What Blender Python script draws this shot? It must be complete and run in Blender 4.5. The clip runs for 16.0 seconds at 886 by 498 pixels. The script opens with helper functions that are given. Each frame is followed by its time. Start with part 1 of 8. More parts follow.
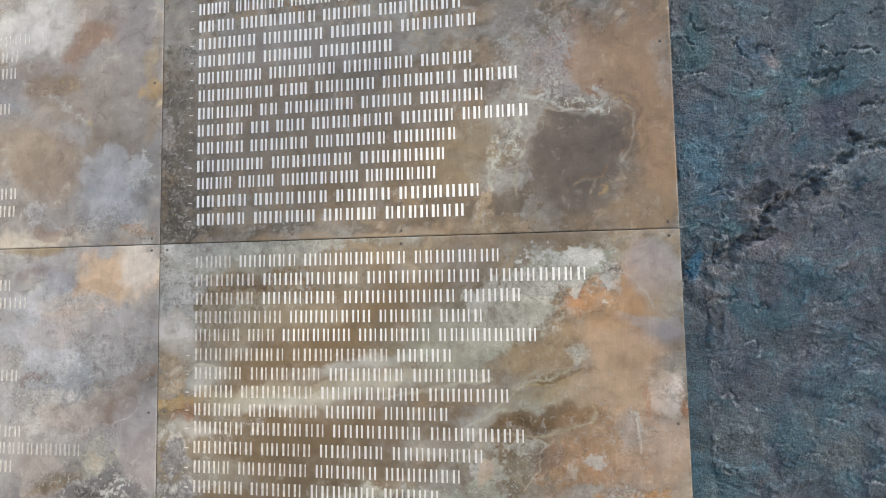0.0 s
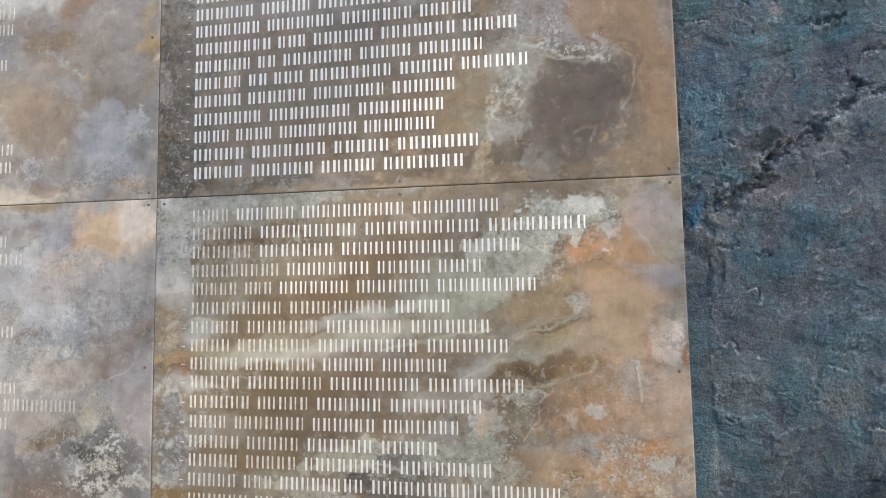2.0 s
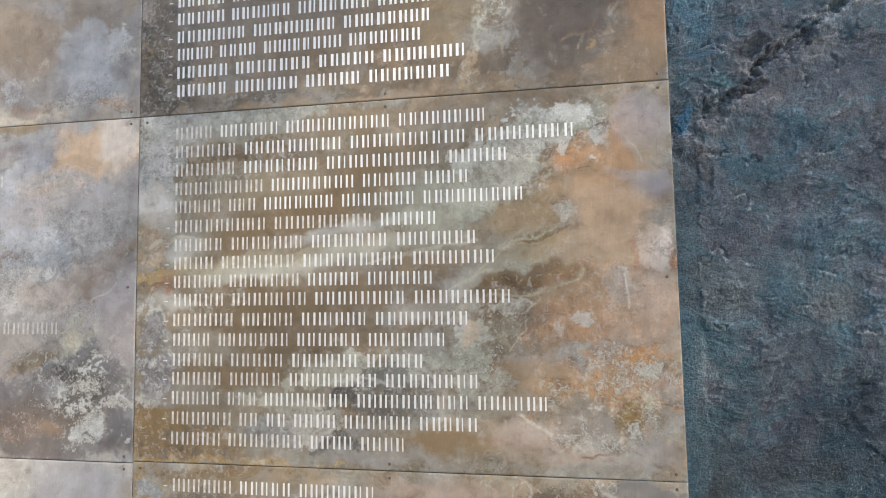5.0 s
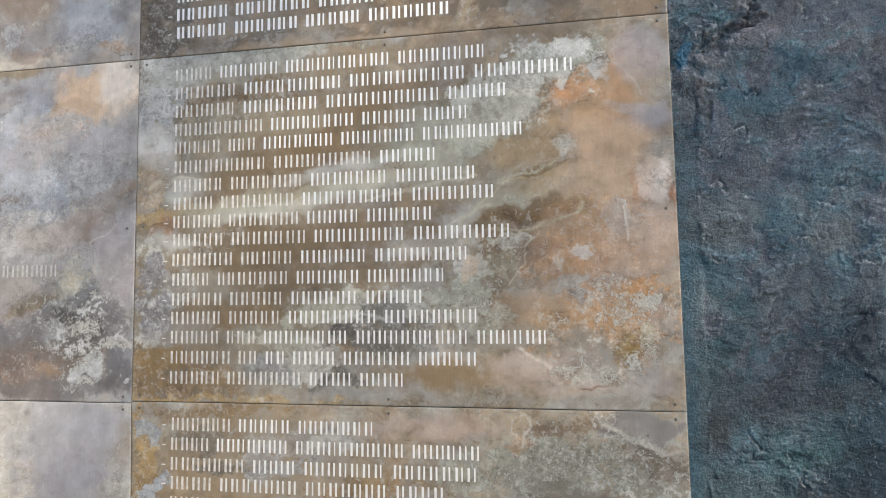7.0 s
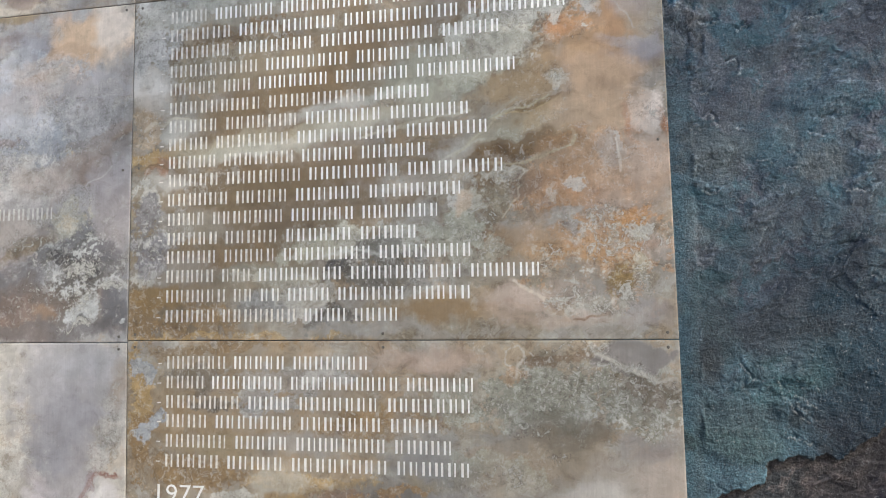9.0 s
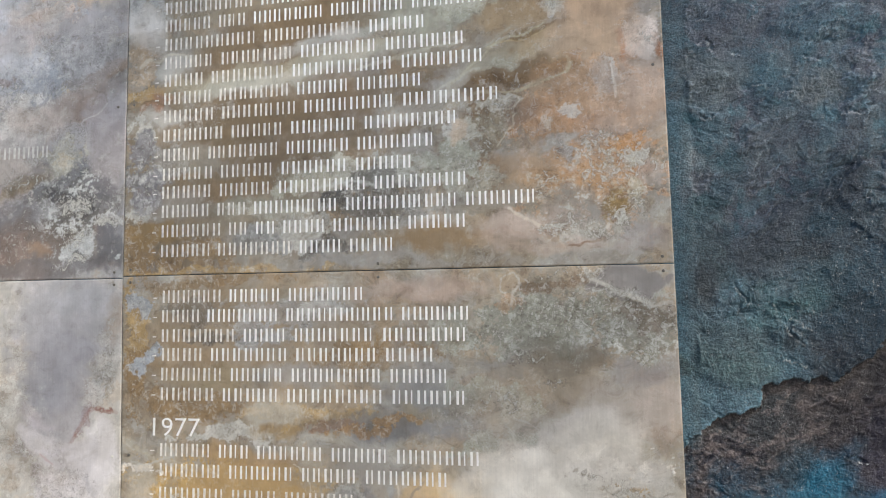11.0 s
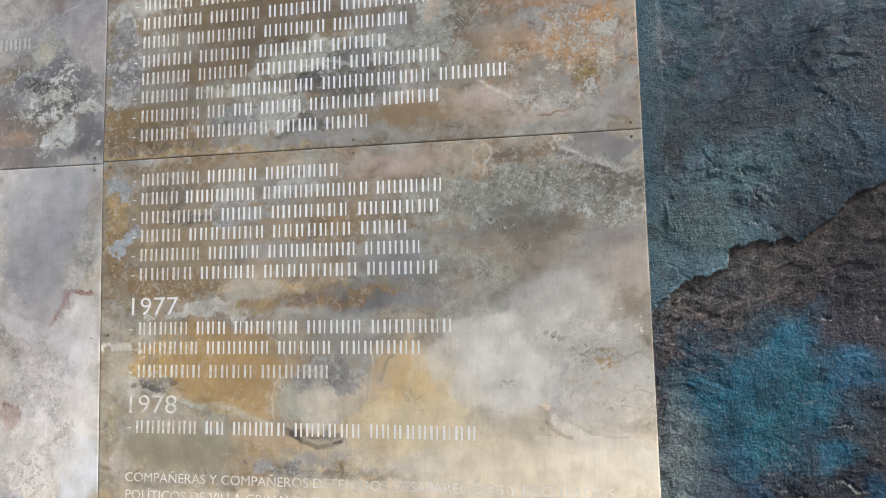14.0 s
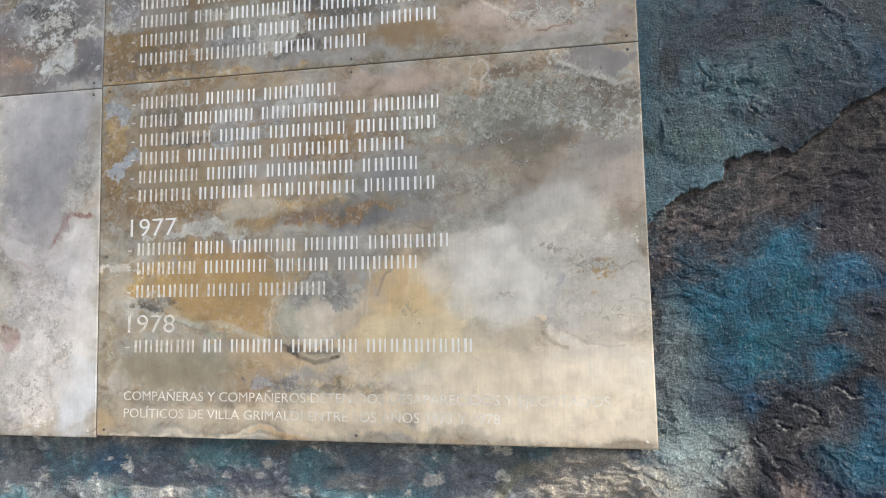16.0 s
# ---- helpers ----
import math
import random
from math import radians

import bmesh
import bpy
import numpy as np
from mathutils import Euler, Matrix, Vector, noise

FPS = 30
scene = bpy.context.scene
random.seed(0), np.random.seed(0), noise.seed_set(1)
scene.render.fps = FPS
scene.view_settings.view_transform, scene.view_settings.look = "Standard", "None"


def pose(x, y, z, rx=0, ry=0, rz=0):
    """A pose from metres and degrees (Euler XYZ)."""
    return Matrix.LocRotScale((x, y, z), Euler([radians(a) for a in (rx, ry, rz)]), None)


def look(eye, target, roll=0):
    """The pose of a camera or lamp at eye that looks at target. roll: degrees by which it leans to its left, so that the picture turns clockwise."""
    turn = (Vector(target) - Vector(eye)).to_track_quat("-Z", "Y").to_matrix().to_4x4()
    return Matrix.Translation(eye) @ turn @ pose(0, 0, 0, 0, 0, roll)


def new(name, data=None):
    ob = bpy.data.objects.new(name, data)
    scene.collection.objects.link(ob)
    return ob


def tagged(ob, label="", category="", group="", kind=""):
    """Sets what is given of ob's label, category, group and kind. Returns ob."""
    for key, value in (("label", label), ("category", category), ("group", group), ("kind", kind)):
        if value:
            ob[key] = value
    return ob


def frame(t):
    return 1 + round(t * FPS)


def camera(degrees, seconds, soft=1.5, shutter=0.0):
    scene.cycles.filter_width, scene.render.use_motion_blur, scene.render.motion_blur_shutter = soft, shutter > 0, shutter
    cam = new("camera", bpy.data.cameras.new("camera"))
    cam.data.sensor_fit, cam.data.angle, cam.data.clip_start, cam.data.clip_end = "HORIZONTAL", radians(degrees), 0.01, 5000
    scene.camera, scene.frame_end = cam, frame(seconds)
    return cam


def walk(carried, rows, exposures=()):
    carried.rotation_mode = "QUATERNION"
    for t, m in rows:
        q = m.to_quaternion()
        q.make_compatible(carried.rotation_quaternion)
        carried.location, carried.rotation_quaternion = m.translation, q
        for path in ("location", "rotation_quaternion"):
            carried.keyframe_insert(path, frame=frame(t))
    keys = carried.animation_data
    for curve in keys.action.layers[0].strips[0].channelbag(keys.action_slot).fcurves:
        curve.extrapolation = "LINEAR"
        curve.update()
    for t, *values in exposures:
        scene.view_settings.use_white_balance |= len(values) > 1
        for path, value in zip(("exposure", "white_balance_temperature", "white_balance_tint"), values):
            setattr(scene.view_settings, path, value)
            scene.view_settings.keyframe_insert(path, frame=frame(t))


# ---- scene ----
cam = camera(65.0, 16.0, soft=1.0)
PATH = [
    (0, (0.674, -1.002, 1.856), (0.271, 0.951, 2.002), -0.7),
    (0.5, (0.671, -1.005, 1.839), (0.268, 0.949, 1.983), -0.7),
    (1, (0.668, -1.001, 1.816), (0.266, 0.952, 1.967), -0.6),
    (1.5, (0.667, -0.994, 1.797), (0.266, 0.959, 1.952), -0.6),
    (2, (0.673, -0.987, 1.779), (0.268, 0.965, 1.935), -0.6),
    (2.5, (0.672, -0.984, 1.761), (0.274, 0.971, 1.911), -0.6),
    (3, (0.675, -0.978, 1.743), (0.275, 0.976, 1.887), -0.7),
    (3.5, (0.678, -0.972, 1.717), (0.279, 0.982, 1.867), -0.6),
    (4, (0.683, -0.969, 1.698), (0.285, 0.986, 1.842), -0.7),
    (6.5, (0.683, -0.957, 1.585), (0.288, 0.998, 1.742), -0.6),
    (7, (0.681, -0.957, 1.563), (0.286, 0.998, 1.717), -0.6),
    (7.5, (0.68, -0.958, 1.541), (0.288, 0.997, 1.694), -0.6),
    (8, (0.685, -0.956, 1.514), (0.292, 0.998, 1.673), -0.6),
    (8.5, (0.686, -0.955, 1.49), (0.293, 0.999, 1.651), -0.6),
    (9, (0.686, -0.954, 1.467), (0.295, 1.001, 1.628), -0.7),
    (11.5, (0.696, -0.938, 1.334), (0.301, 1.016, 1.495), -0.8),
    (12, (0.703, -0.933, 1.298), (0.304, 1.019, 1.474), -0.7),
    (12.5, (0.705, -0.935, 1.275), (0.311, 1.019, 1.439), -0.8),
    (13, (0.707, -0.937, 1.249), (0.32, 1.019, 1.407), -0.8),
    (13.5, (0.714, -0.937, 1.215), (0.325, 1.017, 1.383), -0.7),
    (14, (0.721, -0.939, 1.183), (0.336, 1.016, 1.357), -0.8),
    (14.5, (0.727, -0.936, 1.159), (0.338, 1.019, 1.326), -0.7),
    (15, (0.726, -0.934, 1.13), (0.341, 1.021, 1.296), -0.8),
    (15.5, (0.726, -0.932, 1.094), (0.34, 1.023, 1.268), -0.7),
    (16, (0.723, -0.933, 1.064), (0.337, 1.022, 1.241), -0.7),
]
walk(cam, [(t, look(eye, target, roll)) for t, eye, target, roll in PATH], exposures=((0.0, 0.645, 7110, 9), (8.0, 0.61, 6960, 9), (16.0, 0.51, 6870, 8)))

SKY, SUN = 0.17, 4.5

# ---- world, sun, exposure ----
SUN_FROM = Vector((0.72, -0.30, 0.62)).normalized()
world = bpy.data.worlds.new("sky")
scene.world = world
world.use_nodes = True
wn = world.node_tree.nodes
sky = wn.new("ShaderNodeTexSky")
sky.sky_type, sky.sun_disc = "NISHITA", False
sky.sun_elevation = math.asin(SUN_FROM.z)
sky.sun_rotation = math.atan2(SUN_FROM.x, SUN_FROM.y)
sky.air_density, sky.dust_density = 1.0, 2.0
wn["Background"].inputs["Strength"].default_value = SKY
world.node_tree.links.new(sky.outputs[0], wn["Background"].inputs["Color"])
lamp = bpy.data.lights.new("sun", "SUN")
lamp.energy, lamp.angle, lamp.color = SUN, radians(0.6), (1.0, 0.94, 0.84)
sun = new("sun", lamp)
sun.matrix_world = look(SUN_FROM * 20, (0, 0, 0))


# ---- noise ----
class Noise:
    """Gradient noise over a plane, in numpy."""

    def __init__(self, seed):
        r = np.random.RandomState(seed)
        a = r.rand(4096) * 2 * np.pi
        self.gx, self.gy = np.cos(a), np.sin(a)
        self.k = r.randint(1, 9999, 3)

    def one(self, x, y):
        xi, yi = np.floor(x).astype(np.int64), np.floor(y).astype(np.int64)
        fx, fy = x - xi, y - yi
        sx, sy = fx * fx * fx * (fx * (fx * 6 - 15) + 10), fy * fy * fy * (fy * (fy * 6 - 15) + 10)

        def corner(i, j):
            h = ((xi + i) * 73856093 ^ (yi + j) * 19349663 ^ int(self.k[0]) * 83492791) % 4096
            h = (h * 1103 + (h >> 3) * 7 + int(self.k[1])) % 4096
            return self.gx[h] * (fx - i) + self.gy[h] * (fy - j)

        top = corner(0, 0) * (1 - sx) + corner(1, 0) * sx
        low = corner(0, 1) * (1 - sx) + corner(1, 1) * sx
        return (top * (1 - sy) + low * sy) * 1.5

    def fbm(self, x, y, size, octaves=4, gain=0.5):
        total, amp, norm = np.zeros_like(x), 1.0, 0.0
        for n in range(octaves):
            f = 2.03 ** n / size
            total += amp * self.one(x * f + 17.3 * n + 100, y * f - 9.1 * n + 100)
            norm += amp
            amp *= gain
        return total / norm * 1.5


def step(a, b, v):
    s = np.clip((v - a) / (b - a), 0, 1)
    return s * s * (3 - 2 * s)


def tone(r, g, b):
    """An 8-bit screen colour as linear values."""
    c = np.array([r, g, b]) / 255.0
    return np.where(c < 0.04045, c / 12.92, ((c + 0.055) / 1.055) ** 2.4)


# ---- materials ----
def material(name):
    m = bpy.data.materials.new(name)
    m.use_nodes = True
    nt = m.node_tree
    return m, nt, nt.nodes["Principled BSDF"]


def mix(nt, kind, fac, a, b):
    """A colour mix; fac, a and b are sockets or values."""
    n = nt.nodes.new("ShaderNodeMix")
    n.data_type, n.blend_type = "RGBA", kind
    for socket, v in ((n.inputs[0], fac), (n.inputs[6], a), (n.inputs[7], b)):
        if isinstance(v, bpy.types.NodeSocket):
            nt.links.new(v, socket)
        else:
            socket.default_value = v
    return n.outputs[2]


def ramp(nt, value, lo, hi, a=0.0, b=1.0):
    n = nt.nodes.new("ShaderNodeMapRange")
    n.interpolation_type = "SMOOTHSTEP"
    nt.links.new(value, n.inputs[0])
    for i, v in enumerate((lo, hi, a, b)):
        n.inputs[i + 1].default_value = v
    return n.outputs[0]


def grain(nt, scale, detail=4, stretch=(1, 1, 1), rough=0.55, twist=0.0):
    co = nt.nodes.new("ShaderNodeTexCoord")
    mp = nt.nodes.new("ShaderNodeMapping")
    mp.inputs["Scale"].default_value = stretch
    nt.links.new(co.outputs["Object"], mp.inputs["Vector"])
    n = nt.nodes.new("ShaderNodeTexNoise")
    n.inputs["Scale"].default_value, n.inputs["Detail"].default_value, n.inputs["Roughness"].default_value = scale, detail, rough
    n.inputs["Distortion"].default_value = twist
    nt.links.new(mp.outputs[0], n.inputs["Vector"])
    return n.outputs["Fac"]


def bump(nt, bsdf, height, strength, distance, below=None):
    n = nt.nodes.new("ShaderNodeBump")
    n.inputs["Strength"].default_value, n.inputs["Distance"].default_value = strength, distance
    nt.links.new(height, n.inputs["Height"])
    if below is not None:
        nt.links.new(below, n.inputs["Normal"])
    nt.links.new(n.outputs[0], bsdf.inputs["Normal"])
    return n.outputs[0]


def attribute(nt, name):
    n = nt.nodes.new("ShaderNodeAttribute")
    n.attribute_name = name
    return n


def sums(nt, op, a, b, clamp=False):
    """Arithmetic on sockets or values."""
    n = nt.nodes.new("ShaderNodeMath")
    n.operation, n.use_clamp = op, clamp
    for socket, v in zip(n.inputs, (a, b)):
        if isinstance(v, bpy.types.NodeSocket):
            nt.links.new(v, socket)
        else:
            socket.default_value = v
    return n.outputs[0]


def make_patina():
    """Weathered brushed metal: the patina's colours come with the sheet; brush marks, specks, crust and flakes are added here."""
    m, nt, bsdf = material("patinated_metal")
    at = attribute(nt, "patina")
    flaky, crusty, live = [attribute(nt, k).outputs["Fac"] for k in ("flaky", "crusty", "live")]
    brush = grain(nt, 40, 5, (9, 1, 0.6), 0.6)
    col = mix(nt, "MULTIPLY", 1.0, at.outputs["Color"], mix(nt, "MIX", ramp(nt, brush, 0.3, 0.7), (0.965, 0.965, 0.96, 1), (1.04, 1.037, 1.03, 1)))
    cloud = grain(nt, 28, 6)
    col = mix(nt, "MULTIPLY", 1.0, col, mix(nt, "MIX", ramp(nt, cloud, 0.3, 0.7), (0.87, 0.865, 0.85, 1), (1.09, 1.09, 1.09, 1)))
    # thin layers with sharp, winding edges
    layer = grain(nt, 30, 9, (1, 1, 1.3), 0.72, 0.9)
    some = sums(nt, "ADD", sums(nt, "MULTIPLY", live, 0.80), 0.08)
    for lo, hi, shade in ((0.545, 0.56, (1.16, 1.165, 1.17, 1)), (0.445, 0.43, (0.80, 0.775, 0.75, 1)), (0.38, 0.365, (0.74, 0.73, 0.72, 1))):
        col = mix(nt, "MIX", sums(nt, "MULTIPLY", ramp(nt, layer, lo, hi), some), col, mix(nt, "MULTIPLY", 1.0, col, shade))
    # specks and pits in the flaked parts
    speck = sums(nt, "MULTIPLY", ramp(nt, grain(nt, 95, 9, rough=0.8, twist=0.6), 0.53, 0.57), flaky)
    col = mix(nt, "MIX", speck, col, mix(nt, "MIX", 0.42, col, (0.60, 0.60, 0.57, 1)))
    pit = sums(nt, "MULTIPLY", ramp(nt, grain(nt, 120, 9, rough=0.8, twist=0.6), 0.44, 0.40), sums(nt, "MAXIMUM", sums(nt, "MULTIPLY", flaky, 0.7), sums(nt, "MULTIPLY", live, 0.10)))
    col = mix(nt, "MIX", pit, col, mix(nt, "MULTIPLY", 1.0, col, (0.52, 0.49, 0.46, 1)))
    # crust: pale, wormy, with dark hollows round its pieces
    worm = grain(nt, 78, 7, (1, 1, 1), 0.68, 1.8)
    edge = sums(nt, "SUBTRACT", 0.70, sums(nt, "MULTIPLY", crusty, 0.30))
    over = sums(nt, "SUBTRACT", worm, edge)
    there = ramp(nt, crusty, 0.05, 0.3)
    hollow = sums(nt, "MULTIPLY", sums(nt, "MULTIPLY", ramp(nt, over, -0.08, -0.015), there), 0.75)
    col = mix(nt, "MIX", hollow, col, mix(nt, "MULTIPLY", 1.0, col, (0.55, 0.53, 0.51, 1)))
    cover = sums(nt, "MULTIPLY", ramp(nt, over, -0.008, 0.018), there)
    pale = mix(nt, "MIX", ramp(nt, grain(nt, 300, 4), 0.35, 0.65), (0.41, 0.405, 0.375, 1), (0.61, 0.605, 0.565, 1))
    col = mix(nt, "MIX", sums(nt, "MULTIPLY", cover, 0.9), col, mix(nt, "MIX", 0.75, col, pale))
    fine = grain(nt, 330, 5, rough=0.75)
    col = mix(nt, "MULTIPLY", sums(nt, "ADD", sums(nt, "MULTIPLY", sums(nt, "MAXIMUM", flaky, there), 0.7), 0.15), col, mix(nt, "MIX", ramp(nt, fine, 0.32, 0.68), (0.85, 0.85, 0.85, 1), (1.13, 1.13, 1.13, 1)))
    nt.links.new(col, bsdf.inputs["Base Color"])
    bsdf.inputs["Metallic"].default_value = 0.25
    nt.links.new(ramp(nt, cloud, 0.25, 0.75, 0.42, 0.62), bsdf.inputs["Roughness"])
    b = bump(nt, bsdf, brush, 0.2, 0.0004)
    b = bump(nt, bsdf, speck, 0.3, 0.0006, b)
    bump(nt, bsdf, cover, 0.55, 0.0006, b)
    return m


def make_plaster():
    """Rough painted plaster: colours come with the wall; grain, trowel marks and painted glints are added here."""
    m, nt, bsdf = material("painted_plaster")
    at = attribute(nt, "paint")
    fine = grain(nt, 380, 4, rough=0.65)
    mid = grain(nt, 60, 7, rough=0.66, twist=0.4)
    col = mix(nt, "MULTIPLY", 1.0, at.outputs["Color"], mix(nt, "MIX", ramp(nt, mid, 0.28, 0.72), (0.82, 0.82, 0.84, 1), (1.32, 1.31, 1.29, 1)))
    col = mix(nt, "MULTIPLY", 1.0, col, mix(nt, "MIX", ramp(nt, fine, 0.34, 0.66), (0.78, 0.78, 0.78, 1), (1.35, 1.355, 1.36, 1)))
    hole = ramp(nt, grain(nt, 150, 8, rough=0.75, twist=0.5), 0.40, 0.35)
    col = mix(nt, "MIX", sums(nt, "MULTIPLY", hole, 0.5), col, mix(nt, "MULTIPLY", 1.0, col, (0.5, 0.5, 0.52, 1)))
    # glints on the grain, painted as pale specks
    glints = ramp(nt, grain(nt, 230, 4, rough=0.75), 0.61, 0.66)
    col = mix(nt, "MIX", glints, col, mix(nt, "MIX", 0.36, col, (0.42, 0.44, 0.45, 1)))
    nt.links.new(col, bsdf.inputs["Base Color"])
    nt.links.new(ramp(nt, mid, 0.3, 0.7, 0.40, 0.60), bsdf.inputs["Roughness"])
    bsdf.inputs["Specular IOR Level"].default_value = 0.27
    b = bump(nt, bsdf, mid, 0.6, 0.005)
    b = bump(nt, bsdf, grain(nt, 120, 7, rough=0.78), 0.4, 0.0036, b)
    bump(nt, bsdf, fine, 0.68, 0.0050, b)
    return m


def make_plain(name, colour, rough, metal=0.0, scale=60, spread=0.15, relief=0.0005):
    m, nt, bsdf = material(name)
    g = grain(nt, scale, 5)
    lo, hi = [tuple(np.clip(np.array(colour) * k, 0, 1)) + (1,) for k in (1 - spread, 1 + spread)]
    nt.links.new(mix(nt, "MIX", ramp(nt, g, 0.3, 0.7), lo, hi), bsdf.inputs["Base Color"])
    bsdf.inputs["Roughness"].default_value, bsdf.inputs["Metallic"].default_value = rough, metal
    bump(nt, bsdf, g, 0.3, relief)
    return m


PATINA = make_patina()
PLASTER = make_plaster()
LETTER = make_plain("blasted_letter", (1.0, 0.99, 0.96), 0.66, 0.8, 300, 0.03, 0.0001)
# slightly dimmer copy: weaker light on lower lines put into the colour
DIMMED = make_plain("dimmed_letter", (0.98, 0.965, 0.93), 0.64, 0.82, 140, 0.06, 0.0001)
# duller copy for worn writing, and in place of weaker light on words
WORN_DIM = make_plain("worn_dim_letter", (0.76, 0.74, 0.70), 0.66, 0.65, 140, 0.18, 0.0001)
RUBBED = make_plain("rubbed_letter", (0.76, 0.74, 0.70), 0.66, 0.5, 45, 0.18, 0.0001)
FAINT = make_plain("faint_letter", (0.62, 0.61, 0.58), 0.66, 0.4, 140, 0.15, 0.0001)
SCREW = make_plain("screw_steel", (0.16, 0.145, 0.13), 0.45, 0.7, 400, 0.3, 0.0001)
EARTH = make_plain("paving", (0.22, 0.205, 0.19), 0.85, 0, 3, 0.25, 0.003)


# ---- mesh helpers ----
def grid_mesh(name, verts, nx, nz, extra_v=(), extra_f=(), smooth=True, kept=None):
    """A sheet of nz rows by nx columns, with more vertices and faces after it. kept: the quads that stay."""
    i = np.arange((nz - 1) * (nx - 1))
    a = i // (nx - 1) * nx + i % (nx - 1)
    quads = np.stack([a, a + 1, a + nx + 1, a + nx], 1)
    if kept is not None:
        quads = quads[kept]
    every_v = np.concatenate([verts, np.array(extra_v, float).reshape(-1, 3)])
    every_f = np.concatenate([quads, np.array(extra_f, int).reshape(-1, 4)])
    me = bpy.data.meshes.new(name)
    me.vertices.add(len(every_v))
    me.vertices.foreach_set("co", every_v.astype(np.float32).ravel())
    me.loops.add(len(every_f) * 4)
    me.loops.foreach_set("vertex_index", every_f.astype(np.int32).ravel())
    me.polygons.add(len(every_f))
    me.polygons.foreach_set("loop_start", np.arange(0, len(every_f) * 4, 4, dtype=np.int32))
    me.polygons.foreach_set("use_smooth", (np.arange(len(every_f)) < len(quads)) & smooth)
    me.update(calc_edges=True)
    return me


def paint(me, name, colours):
    at = me.attributes.new(name, "FLOAT_COLOR", "POINT")
    full = np.ones((len(me.vertices), 4), np.float32) * 0.3
    full[:len(colours), :3] = colours
    full[:, 3] = 1
    at.data.foreach_set("color", full.ravel())


def weight(me, name, values):
    at = me.attributes.new(name, "FLOAT", "POINT")
    full = np.zeros(len(me.vertices), np.float32)
    full[:len(values)] = values
    at.data.foreach_set("value", full)


def part(name, bm, mat, parent=None, label=""):
    me = bpy.data.meshes.new(name)
    bm.to_mesh(me)
    bm.free()
    me.materials.append(mat)
    ob = new(name, me)
    ob.parent = parent
    return tagged(ob, label)


def box(bm, x0, x1, y0, y1, z0, z1):
    v = [bm.verts.new(c) for c in ((x0, y0, z0), (x1, y0, z0), (x1, y1, z0), (x0, y1, z0), (x0, y0, z1), (x1, y0, z1), (x1, y1, z1), (x0, y1, z1))]
    for f in ((0, 3, 2, 1), (4, 5, 6, 7), (0, 1, 5, 4), (1, 2, 6, 5), (2, 3, 7, 6), (3, 0, 4, 7)):
        bm.faces.new([v[i] for i in f])


def frange(a, b, s):
    n = max(1, round((b - a) / s))
    return [a + (b - a) * i / n for i in range(n)]


# ---- ground ----
bm = bmesh.new()
box(bm, -300, 300, -300, 300, -0.3, 0.0)
ground = part("ground", bm, EARTH)
tagged(ground, "worn grey paved ground in front of the memorial wall", "ground", kind="structure")

# ---- wall: rough plaster, painted in blues, with broken ledges and gouges ----
WALL_Y = 0.030


def near_line(x, z, points):
    """The distance to a line through the points, and how far along it."""
    best, where = np.full_like(x, 9.0), np.zeros_like(x)
    n = len(points) - 1
    for i, ((ax, az), (bx, bz)) in enumerate(zip(points, points[1:])):
        dx, dz = bx - ax, bz - az
        t = np.clip(((x - ax) * dx + (z - az) * dz) / (dx * dx + dz * dz), 0, 1)
        d = np.hypot(x - ax - t * dx, z - az - t * dz)
        where = np.where(d < best, (i + t) / n, where)
        best = np.minimum(best, d)
    return best, where


def blob(x, z, cx, cz, rx, rz, ang=0):
    a = radians(ang)
    u, v = (x - cx) * math.cos(a) + (z - cz) * math.sin(a), -(x - cx) * math.sin(a) + (z - cz) * math.cos(a)
    return np.hypot(u / rx, v / rz)


